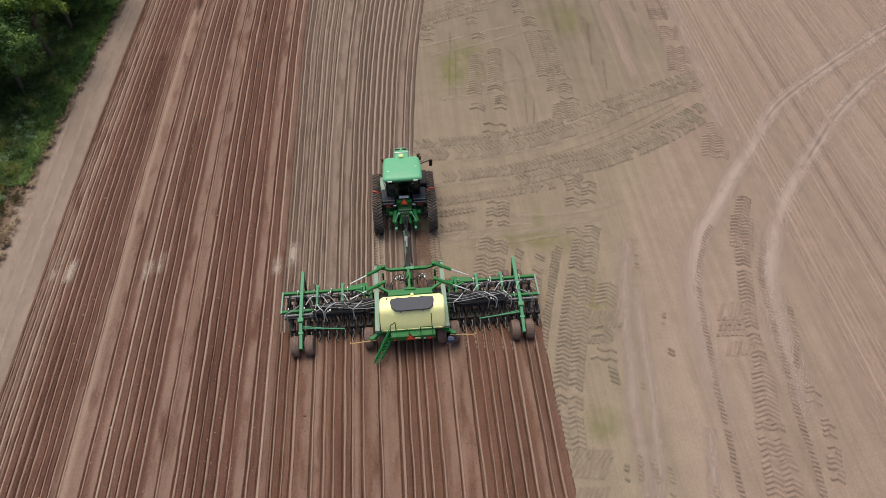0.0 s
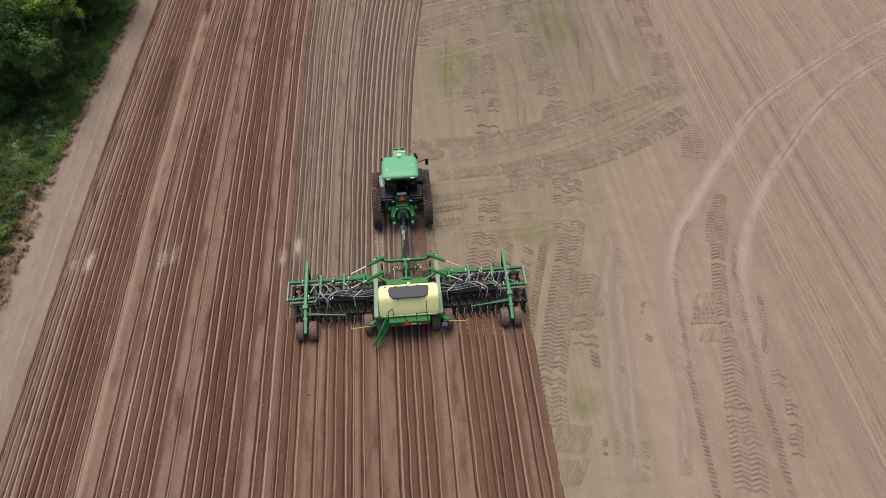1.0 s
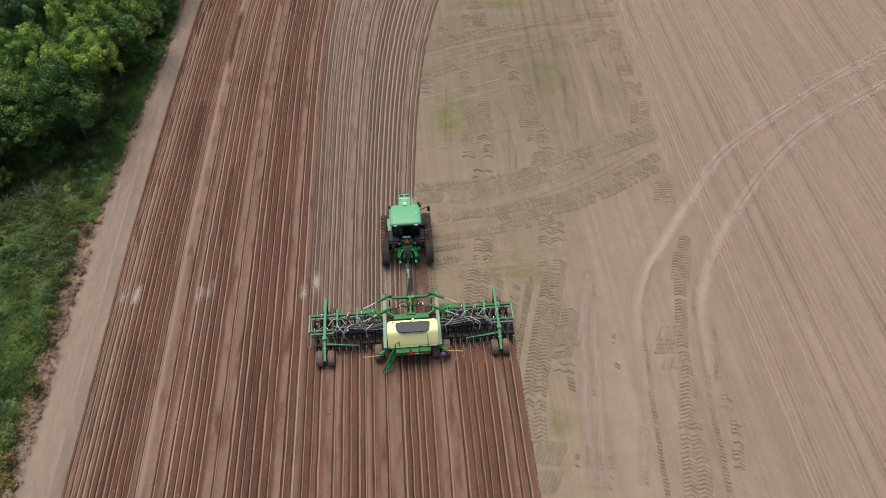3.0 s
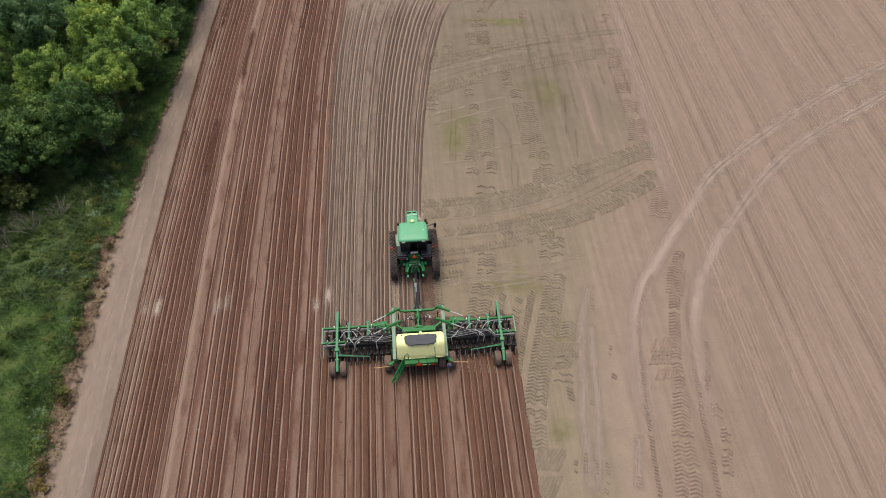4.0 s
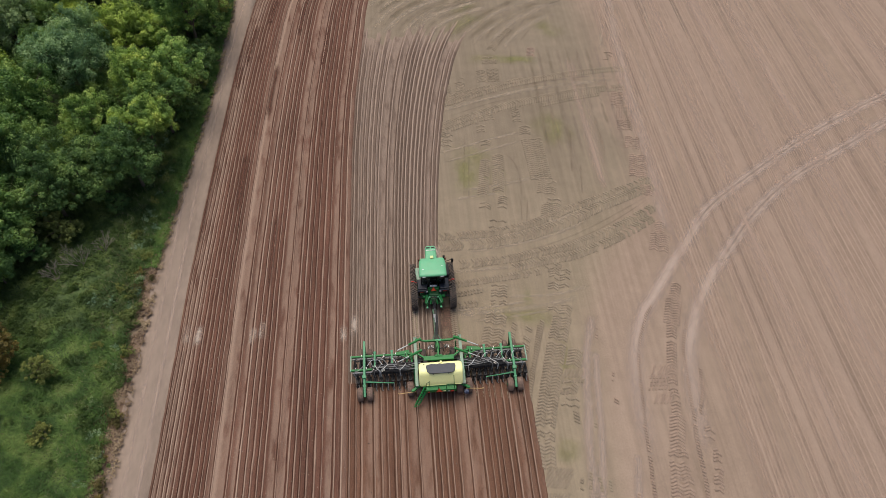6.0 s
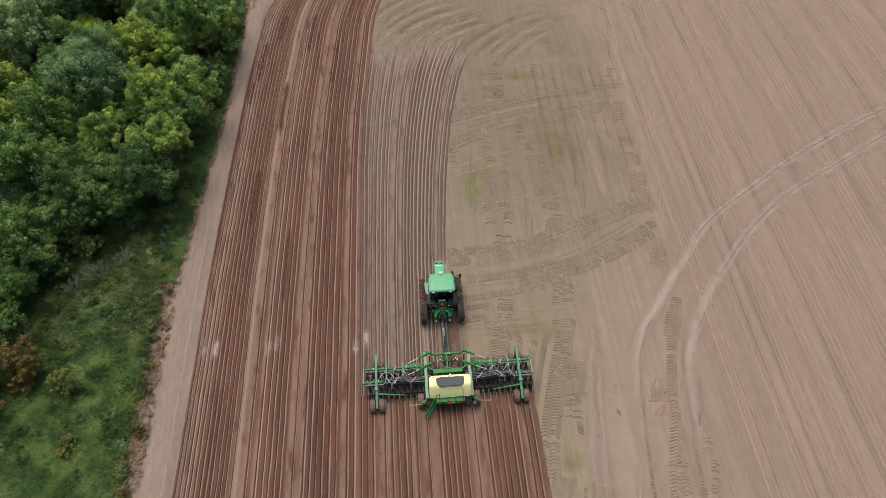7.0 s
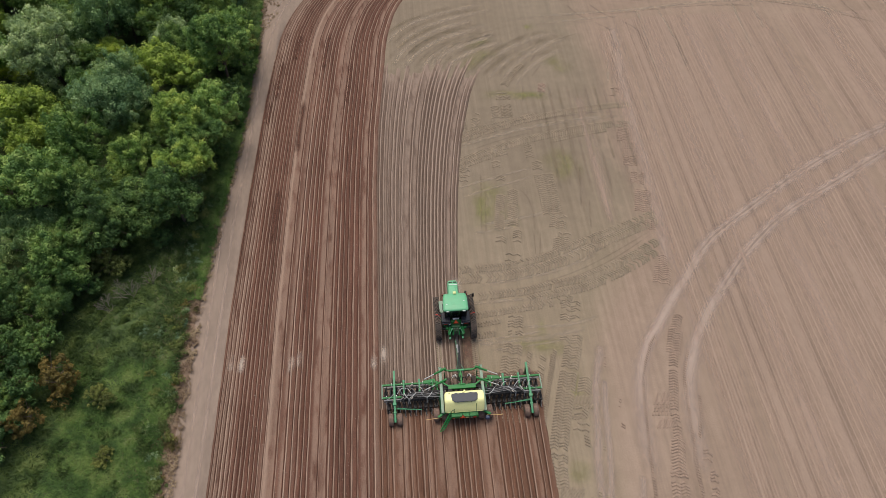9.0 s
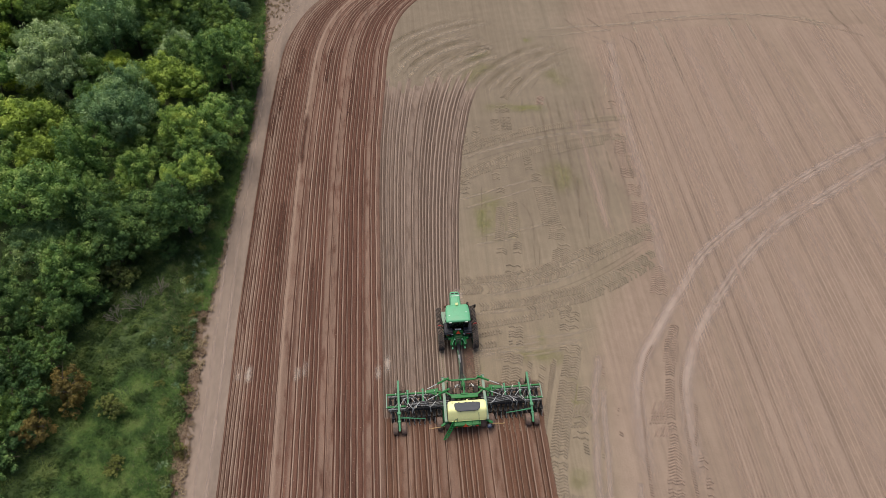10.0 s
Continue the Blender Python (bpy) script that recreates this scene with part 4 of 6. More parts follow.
piece("jack_stand", hose_grey, tongue, lambda bm: (block(bm, dp(-0.03, 2.75, 0.95), (0.2, 0.3, 0.1), 0.03), rod(bm, dp(-0.02, 2.7, 0.98), dp(-0.02, 2.15, 1.06), 0.05)))
tower = piece("lift_tower", green, drill, lambda bm: (block(bm, dp(-0.02, 0.0, 1.45), (0.34, 0.55, 0.5), 0.05, taper=(0.7, 0.7)), beam(bm, dp(-0.02, 0.4, 1.7), dp(-0.02, -0.75, 1.6), 0.12, 0.12)), "green lift tower")
piece("emblem", green_roof_sheen, tower, lambda bm: block(bm, dp(0.05, 0.40, 1.70), (0.36, 0.12, 0.03), 0.012, (25, 0, 0)))
for i in range(7):
    x0 = -0.62 + 0.1 * i if i < 4 else 0.05 + 0.11 * i
    piece("valve", steel if i % 2 else chrome, tower, lambda bm: (block(bm, dp(x0, -0.08 + 0.05 * (i % 3), 1.58), (0.08, 0.16, 0.14), 0.015), rod(bm, dp(x0, -0.1, 1.6), dp(x0 + 0.02, -0.05, 1.76), 0.022)), "steel hydraulic valve")
rng_h = random.Random(21)
for i in range(12):
    a = (rng_h.uniform(-0.8, 0.8), rng_h.uniform(-0.2, 0.25), 1.55)
    b = (a[0] + rng_h.uniform(-0.4, 0.4), a[1] - rng_h.uniform(0.1, 0.5), 1.52)
    piece("control_hose", hose_dark, tower, lambda bm: tube_path(bm, [dp(*a), dp((a[0] + b[0]) / 2 + 0.1, (a[1] + b[1]) / 2, 1.78), dp(*b)], 0.018))
# front caster wheels of the centre frame
for sx in (-1, 1):
    rubber_wheel(drill, dp(sx * 0.98, 0.02, 0.42), 0.42, 0.32, rubber, name="caster_wheel")
    piece("caster_fork", green_dark, drill, lambda bm: (beam(bm, dp(sx * 1.2, 0.0, 0.42), dp(sx * 1.2, 0.35, 1.5), 0.08, 0.12), rod(bm, dp(sx * 0.75, 0.02, 0.42), dp(sx * 1.22, 0.02, 0.42), 0.05)))
# rear transport wheels of the centre frame
for x0, r in ((-1.95, 0.48), (-1.38, 0.48), (1.28, 0.48), (1.88, 0.48)):
    rubber_wheel(drill, dp(x0, -2.42, r), r, 0.42, tyre_dusty, name="transport_wheel")
for sx in (-1, 1):
    piece("wheel_arm", green_dark, drill, lambda bm: (beam(bm, dp(sx * 1.62, -1.3, 1.2), dp(sx * 1.62, -2.42, 0.5), 0.14, 0.2), rod(bm, dp(sx * 1.3, -2.42, 0.48), dp(sx * 2.0, -2.42, 0.48), 0.06)))
    piece("outrigger", green, drill, lambda bm: (beam(bm, dp(sx * 1.25, -2.55, 1.2), dp(sx * 1.85, -2.86, 1.05), 0.16, 0.14), block(bm, dp(sx * 1.78, -2.85, 1.05), (0.25, 0.12, 0.16), 0.03)))
    piece("marker_rod", yellow_bar, drill, lambda bm: (beam(bm, dp(sx * 1.62, -2.90, 1.02), dp(sx * 2.72, -2.98, 1.0), 0.045, 0.045), rod(bm, dp(sx * 2.68, -2.97, 0.98), dp(sx * 2.74, -2.98, 1.08), 0.035)), "yellow side marker rod")
piece("tool_box", blue, drill, lambda bm: (block(bm, dp(1.66, -3.02, 0.78), (0.30, 0.26, 0.30), 0.06), rod(bm, dp(1.66, -3.02, 0.9), dp(1.66, -3.02, 0.98), 0.07)), "small dark blue box")

# ---- seed tank on the drill ----
def tank_shape(bm):
    """A rolled plastic body: flat top, long sloping back, chamfered ends."""
    sec = [(-2.66, 1.33), (-2.77, 1.40), (-2.80, 1.52), (-2.78, 1.64), (-2.70, 1.82), (-2.48, 2.26), (-2.41, 2.37), (-2.32, 2.45), (-2.2, 2.48), (-1.77, 2.485), (-1.67, 2.45), (-1.59, 2.37), (-1.53, 2.22), (-1.48, 1.5), (-1.46, 1.38), (-1.56, 1.33)]
    rings = []
    for x, k, back in ((-1.40, 0.86, 0.16), (-1.385, 0.93, 0.10), (-1.33, 0.98, 0.04), (-1.22, 1.0, 0.0), (1.22, 1.0, 0.0), (1.33, 0.98, 0.04), (1.385, 0.93, 0.10), (1.40, 0.86, 0.16)):
        rings.append([bm.verts.new(dp(0.04 + x, -2.1 + (y + 2.1) * k - (back if y > -1.8 and z > 2.0 else 0), 1.9 + (z - 1.9) * k)) for y, z in sec])
    n = len(sec)
    for p, q in zip(rings, rings[1:]):
        for i in range(n):
            bm.faces.new((p[i], p[(i + 1) % n], q[(i + 1) % n], q[i]))
    bm.faces.new(rings[0])
    bm.faces.new(rings[-1][::-1])


tank = shaded(piece("seed_tank", yellow, drill, tank_shape, "large pale yellow plastic seed tank"))
piece("tank_seam", yellow, tank, lambda bm: (beam(bm, dp(-1.22, -2.80, 1.56), dp(1.3, -2.80, 1.56), 0.03, 0.04), [beam(bm, dp(x, -2.80, 1.5), dp(x, -2.50, 2.25), 0.03, 0.02) for x in (-0.8, 0.85)]))


def lid_shape(bm):
    out = [(-0.80, -1.70), (-0.6, -1.68), (-0.55, -1.64), (-0.4, -1.68), (-0.1, -1.68), (-0.05, -1.64), (0.1, -1.68), (0.4, -1.68), (0.45, -1.64), (0.6, -1.68), (0.92, -1.70), (0.95, -1.85), (0.90, -2.18), (0.74, -2.32), (0.55, -2.34), (-0.42, -2.34), (-0.64, -2.32), (-0.80, -2.16), (-0.85, -1.85)]
    rings = []
    for k, z in ((1.0, 2.46), (1.0, 2.51), (0.97, 2.53)):
        rings.append([bm.verts.new(dp(0.05 + (x - 0.05) * k, -2.0 + (y + 2.0) * k, z)) for x, y in ((a * 1.05, b - 0.12) for a, b in out)])
    n = len(out)
    for a, b in zip(rings, rings[1:]):
        for i in range(n):
            bm.faces.new((a[i], a[(i + 1) % n], b[(i + 1) % n], b[i]))
    bm.faces.new(rings[0][::-1])
    bm.faces.new(rings[-1])


lid = piece("tank_lid", lid_black, tank, lid_shape, "black hatch cover on the tank")
for x in (-0.45, 0.5):
    piece("lid_latch", black, lid, lambda bm: block(bm, dp(x, -2.48, 2.47), (0.06, 0.06, 0.03), 0.01))
for x in (-0.5, 0.1, 0.7):
    piece("lid_rib", lid_black, lid, lambda bm: beam(bm, dp(x, -1.84, 2.533), dp(x, -2.38, 2.533), 0.015, 0.012, 0))
piece("tank_cap", yellow, tank, lambda bm: rod(bm, dp(0.08, -1.66, 2.36), dp(0.08, -1.64, 2.53), 0.07, 12), "small yellow filler cap")
piece("tank_cap", black, tank, lambda bm: rod(bm, dp(-1.02, -1.78, 2.42), dp(-1.02, -1.78, 2.5), 0.04, 10))
piece("tank_cradle", green_dark, drill, lambda bm: (block(bm, dp(0.04, -2.1, 1.22), (2.3, 1.0, 0.26), 0.05), [block(bm, dp(x, -2.1, 1.0), (0.5, 0.7, 0.4), 0.06, taper=(1.5, 1.3)) for x in (-0.7, 0.0, 0.75)], [beam(bm, dp(x, -1.45, 1.35), dp(x, -2.7, 1.35), 0.08, 0.1) for x in (-1.2, 1.28)]))
piece("blower_fan", black, drill, lambda bm: (turned(bm, [(0.1, -0.14), (0.3, -0.14), (0.33, 0), (0.3, 0.14), (0.1, 0.14)], pose(*dp(-0.9, -1.15, 1.3)), 20), rod(bm, dp(-0.75, -1.15, 1.3), dp(-0.4, -1.35, 1.2), 0.1)))
platform = piece("walkway", green, drill, lambda bm: (block(bm, dp(0.0, -2.92, 1.42), (1.95, 0.34, 0.05), 0.01), block(bm, dp(0.0, -3.07, 1.28), (1.95, 0.05, 0.30), 0.012), [beam(bm, dp(-0.9 + 0.2 * i, -2.76, 1.45), dp(-0.9 + 0.2 * i, -3.05, 1.45), 0.02, 0.02, 0) for i in range(10)]), "green rear walkway")
for n, pts in enumerate((
        [dp(-0.95, -3.02, 1.45), dp(-0.93, -3.02, 2.25), dp(-0.80, -3.0, 2.38), dp(-0.72, -2.9, 2.3), dp(-0.72, -2.8, 1.5)],
        [dp(0.35, -3.02, 1.45), dp(0.35, -3.02, 1.95), dp(0.42, -3.02, 2.0), dp(0.82, -3.02, 2.0), dp(0.86, -3.02, 1.92), dp(0.86, -3.02, 1.45)],
        [dp(0.84, -3.0, 1.98), dp(0.84, -2.75, 2.3), dp(0.84, -2.6, 2.4)],
        [dp(-0.72, -3.02, 1.82), dp(-0.35, -3.02, 1.86), dp(-0.18, -3.02, 1.84), dp(-0.16, -3.02, 1.45)])):
    piece("guard_rail", green_dark, platform, lambda bm: tube_path(bm, pts, 0.02), "dark green hand rail")
tri2 = piece("warning_triangle", red, platform, lambda bm: triangle(bm, dp(-0.12, -3.11, 1.34), 0.22, -12), "red bordered slow vehicle triangle")
piece("triangle_centre", orange, tri2, lambda bm: triangle(bm, dp(-0.12, -3.12, 1.345), 0.15, -12), "orange reflective centre")
piece("tail_light", red, platform, lambda bm: block(bm, dp(0.72, -3.11, 1.23), (0.24, 0.05, 0.12), 0.02), "red tail light")
piece("tail_light", red, platform, lambda bm: block(bm, dp(-0.78, -3.11, 1.23), (0.14, 0.05, 0.08), 0.02), "red tail light")
piece("maker_badge", yellow, platform, lambda bm: block(bm, dp(0.2, -3.105, 1.27), (0.24, 0.02, 0.10), 0.02), "small yellow badge")
piece("rear_lamp", lamp_glass, platform, lambda bm: block(bm, dp(0.5, -3.10, 1.22), (0.1, 0.04, 0.07), 0.02))
ladder = piece("ladder", green, drill, lambda bm: ([beam(bm, dp(-1.0 + k * 0.46 * 0.8, -2.82 - k * -0.46 * 0.5, 1.45), dp(-1.78 + k * 0.46 * 0.8, -3.68 + k * 0.23, 0.38), 0.05, 0.10) for k in (0, 1)], beam(bm, dp(-1.0, -2.82, 1.42), dp(-0.74, -2.66, 1.42), 0.05, 0.05)), "green folding access ladder")
for i in range(9):
    f = (i + 0.5) / 9
    a = (-1.0 - 0.78 * f, -2.82 - 0.86 * f, 1.45 - 1.07 * f)
    k = 0.36 / 0.43
    piece("ladder_step", green_step, ladder, lambda bm: (tube_path(bm, [dp(a[0], a[1], a[2]), dp(a[0] + 0.12, a[1] + 0.16, a[2] + 0.02), dp(a[0] + 0.26, a[1] + 0.10, a[2]), dp(a[0] + 0.37, a[1] + 0.23, a[2])], 0.024, 5), tube_path(bm, [dp(a[0] - 0.03, a[1] - 0.04, a[2] - 0.04), dp(a[0] + 0.17, a[1] + 0.02, a[2] - 0.04), dp(a[0] + 0.34, a[1] + 0.19, a[2] - 0.04)], 0.022, 5)))
piece("ladder_brace", green_step, ladder, lambda bm: (rod(bm, dp(-1.0, -2.85, 1.75), dp(-1.72, -3.62, 0.62), 0.02), [rod(bm, dp(-1.0 - 0.72 * f, -2.85 - 0.77 * f, 1.72 - 1.1 * f), dp(-0.85 - 0.75 * f, -2.75 - 0.8 * f, 1.42 - 1.05 * f), 0.018) for f in (0.1, 0.3, 0.5, 0.7, 0.9)]))

# ---- wings ----
rng_w = random.Random(8)
for sx in (-1, 1):
    def wp(x, y, z):
        return (DX + sx * x, y, z)
    wing = piece("wing_frame", green, drill, lambda bm: (
        beam(bm, wp(1.75, -0.22, 1.18), wp(5.80, -0.20, 1.18), 0.125, 0.15), beam(bm, wp(4.35, -1.175, 1.15), wp(5.82, -1.18, 1.15), 0.125, 0.15),
        beam(bm, wp(1.7, -0.6, 1.1), wp(2.6, -0.22, 1.18), 0.1, 0.12),
        block(bm, wp(1.78, -0.7, 1.15), (0.12, 1.1, 0.3), 0.03), block(bm, wp(2.35, -0.12, 1.24), (0.9, 0.26, 0.06), 0.03, (0, 0, -sx * 8))), "green folding wing frame")
    piece("end_bar", green_dusty, wing, lambda bm: beam(bm, wp(5.80, -0.13, 1.19), wp(5.82, -1.26, 1.16), 0.08, 0.14), "dusty pale end bar")
    piece("outer_beam", green_pale, wing, lambda bm: (beam(bm, wp(4.90, 0.80, 1.42), wp(4.92, -1.75, 1.26), 0.155, 0.16), beam(bm, wp(4.92, -1.65, 1.24), wp(4.92, -2.95, 0.82), 0.14, 0.16), block(bm, wp(4.92, -1.75, 1.25), (0.26, 0.22, 0.22), 0.03), block(bm, wp(4.92, -2.3, 1.02), (0.22, 0.12, 0.2), 0.02)), "sun-faded green caster beam")
    for x0, ya, yb in ((4.22, 0.06, -1.1), (3.08, 0.08, -0.98), (2.1, -0.1, -1.1)):
        piece("cross_post", green_pale if x0 > 3 else green, wing, lambda bm: (beam(bm, wp(x0, ya, 1.30), wp(x0, yb, 1.27), 0.115, 0.10), block(bm, wp(x0, yb + 0.05, 1.25), (0.18, 0.16, 0.14), 0.02), block(bm, wp(x0, ya - 0.08, 1.28), (0.17, 0.14, 0.14), 0.02)))
    piece("rear_beam", black, wing, lambda bm: beam(bm, wp(1.75, -1.17, 1.15), wp(4.35, -1.175, 1.15), 0.14, 0.14), "black rear beam of the wing")
    piece("grey_tube", hose_grey, wing, lambda bm: (rod(bm, wp(2.2, -0.34, 1.12), wp(5.7, -0.34, 1.12), 0.055), rod(bm, wp(4.2, -1.34, 1.1), wp(5.7, -1.34, 1.1), 0.05)))
    for y0, xe in ((-0.42, 5.6), (-1.42, 5.7)):
        piece("rank_rail", hose_dark, wing, lambda bm: beam(bm, wp(1.7, y0, 0.97), wp(xe, y0, 0.97), 0.09, 0.09), "dark opener mounting rail")
    piece("depth_rod", green_pale, wing, lambda bm: rod(bm, wp(4.85, -2.02, 1.05), wp(3.0, -2.16, 0.98), 0.032), "long pale green rod")
    piece("depth_rod", green_pale, wing, lambda bm: rod(bm, wp(4.85, -1.96, 1.1), wp(3.9, -2.08, 1.02), 0.02), "long pale green rod")
    for yc in (0.42, -0.45):
        cyl = piece("fold_cylinder", green, wing, lambda bm: (rod(bm, wp(1.15, yc + 0.13, 1.73), wp(1.95, yc - 0.14, 1.52), 0.075, 14), block(bm, wp(1.15, yc + 0.13, 1.73), (0.16, 0.16, 0.14), 0.03)), "green hydraulic cylinder")
        piece("piston_rod", chrome, cyl, lambda bm: (rod(bm, wp(1.9, yc - 0.12, 1.53), wp(2.72, yc - 0.40, 1.32), 0.032, 10)), "bright piston rod")
    for k in (-1, 1):
        rubber_wheel(wing, wp(4.92 + k * 0.31, -2.56, 0.45), 0.45, 0.38, tyre_dusty, name="press_tyre")
        rubber_wheel(wing, wp(4.90 + k * 0.30, 0.42, 0.36), 0.36, 0.28, tyre_dusty, name="gauge_tyre")
    piece("axle", green_dark, wing, lambda bm: (rod(bm, wp(4.5, -2.56, 0.45), wp(5.34, -2.56, 0.45), 0.06), beam(bm, wp(4.92, -2.9, 0.86), wp(4.92, -2.56, 0.45), 0.12, 0.12)))
    piece("axle", green_dark, wing, lambda bm: (rod(bm, wp(4.5, 0.42, 0.36), wp(5.3, 0.42, 0.36), 0.05), beam(bm, wp(4.9, 0.72, 1.35), wp(4.9, 0.42, 0.36), 0.1, 0.12)))
    # seed manifold: a black trunk along the wing, grey hoses looping from it to the openers
    piece("manifold", black, wing, lambda bm: (tube_path(bm, [wp(1.3, -1.1, 1.45), wp(1.9, -1.0, 1.42), wp(3.0, -0.98, 1.36), wp(4.1, -1.0, 1.32)], 0.06, 8), [tube_path(bm, [wp(1.8, -1.0 - 0.06 * j, 1.34), wp(2.6, -1.08 - 0.07 * j + 0.03 * (j % 2), 1.33 - 0.02 * j), wp(3.4 + 0.1 * j, -1.05 - 0.075 * j, 1.32 - 0.02 * j), wp(4.0 + 0.08 * j, -1.1 - 0.06 * j, 1.24)], 0.05, 6) for j in range(6)], block(bm, wp(3.1, -1.28, 1.16), (2.1, 0.42, 0.14), 0.06)), "black seed distribution trunk")
    for i in range(6):
        piece("seed_hose", hose_grey if i % 2 else hose_dark, wing, lambda bm: tube_path(bm, [wp(1.2, -1.0 - 0.09 * i, 1.5), wp(1.7, -0.98 - 0.10 * i + rng_w.uniform(-0.05, 0.05), 1.46), wp(2.3, -1.12 - 0.05 * i, 1.40 - 0.02 * i), wp(2.9 + 0.12 * i, -0.98 - 0.06 * i, 1.42), wp(3.4 + 0.2 * i, -1.08 + rng_w.uniform(-0.05, 0.05), 1.38)], 0.022, 7), "grey ribbed seed hose")
    for i in range(18):
        xa = 2.1 + 0.165 * i + rng_w.uniform(-0.1, 0.1)
        front = i % 2 == 0
        ye = -0.55 if front else -1.62
        ym = -0.75 if front else -1.38
        sway = rng_w.choice((-1, 1)) * rng_w.uniform(0.2, 0.6)
        piece("seed_hose", hose_dark if i % 3 == 0 else hose_pale if i % 3 == 1 else hose_grey, wing, lambda bm: tube_path(bm, [wp(xa, -1.02, 1.40), wp(xa + sway * 0.5, ym, 1.58 + rng_w.uniform(-0.08, 0.12)), wp(xa + sway, (ym + ye) / 2, 1.42), wp(xa + sway * 0.9, ye, 0.85)], 0.024, 6))
    for i in range(16):
        xa = 1.95 + 0.23 * i + rng_w.uniform(-0.06, 0.06)
        dx, dy = rng_w.uniform(-0.14, 0.14), rng_w.uniform(-0.1, 0.1)
        piece("hydraulic_line", black if i % 2 else hose_dark, wing, lambda bm: tube_path(bm, [wp(xa, -0.30 + dy, 1.14), wp(xa + dx, -0.48 + dy, 1.30), wp(xa + dx * 2, -0.70 + dy, 1.22), wp(xa + dx, -0.92, 1.26)], 0.026, 6))
    for i in range(10):
        xa = 2.2 + 0.36 * i + rng_w.uniform(-0.08, 0.08)
        piece("spring_clip", chrome if i % 3 else steel, wing, lambda bm: (block(bm, wp(xa, -0.16 - 0.95 * (i % 2), 1.28), (0.05, 0.09, 0.05), 0.012), rod(bm, wp(xa, -0.2 - 0.95 * (i % 2), 1.28), wp(xa + 0.03, -0.34 - 0.95 * (i % 2), 1.2), 0.014)), "small bright steel clip")
    for x0, y0 in ((3.62, -0.35), (3.62, -1.35), (4.3, -1.3)):
        piece("valve_stack", steel, wing, lambda bm: (block(bm, wp(x0, y0, 1.30), (0.08, 0.12, 0.09), 0.015), block(bm, wp(x0 + 0.09, y0 - 0.07, 1.31), (0.05, 0.09, 0.07), 0.012), tube_path(bm, [wp(x0, y0 + 0.05, 1.33), wp(x0 - 0.05, y0 + 0.16, 1.37), wp(x0 - 0.12, y0 + 0.24, 1.28)], 0.016), tube_path(bm, [wp(x0 + 0.09, y0 - 0.1, 1.33), wp(x0 + 0.17, y0 - 0.16, 1.36), wp(x0 + 0.2, y0 - 0.3, 1.25)], 0.016)), "steel hydraulic valve block")


# ---- openers: two staggered ranks, one shared set of meshes ----
def opener_parts():
    arm = piece("opener", black, drill, lambda bm: (beam(bm, (0, 0.0, 0.95), (0.0, -0.16, 0.72), 0.12, 0.12), beam(bm, (0, -0.12, 0.74), (0.0, -0.55, 0.34), 0.11, 0.12), block(bm, (0.0, -0.26, 0.64), (0.25, 0.46, 0.16), 0.04), block(bm, (0, 0.0, 0.98), (0.12, 0.14, 0.16), 0.02), rod(bm, (0.0, -0.02, 1.05), (0.0, -0.42, 0.66), 0.04)), "black single-disc opener arm")
    piece("disc", steel, arm, lambda bm: turned(bm, [(0.02, 0.028), (0.08, 0.03), (0.225, 0.008), (0.23, 0.0), (0.225, -0.002), (0.05, 0.01)], pose(0.03, -0.30, 0.22, 0, 0, 6), 20), "soil-polished steel disc")
    piece("gauge_wheel", opener_rubber, arm, lambda bm: turned(bm, [(0.08, -0.095), (0.19, -0.095), (0.215, -0.04), (0.215, 0.04), (0.19, 0.095), (0.08, 0.095)], pose(-0.06, -0.36, 0.22), 18))
    piece("press_wheel", opener_rubber, arm, lambda bm: turned(bm, [(0.05, -0.045), (0.145, -0.045), (0.16, 0), (0.145, 0.045), (0.05, 0.045)], pose(0.0, -0.64, 0.20), 16))
    piece("closing_arm", hose_grey, arm, lambda bm: tube_path(bm, [(0.03, -0.45, 0.50), (0.05, -0.58, 0.56), (0.06, -0.68, 0.46), (0.02, -0.78, 0.34), (0.05, -0.86, 0.24), (0.10, -0.84, 0.20)], 0.018, 6), "bent grey closing arm")
    return arm


proto = opener_parts()
first = True
for rank, y0 in ((0, -0.42), (1, -1.42)):
    n = 30
    for i in range(n):
        x = DX - 5.56 + 0.382 * i + 0.19 * rank
        m = pose(x, y0, 0.0)
        if first:
            proto.matrix_basis = m
            first = False
            continue
        copy_thing(proto, m)


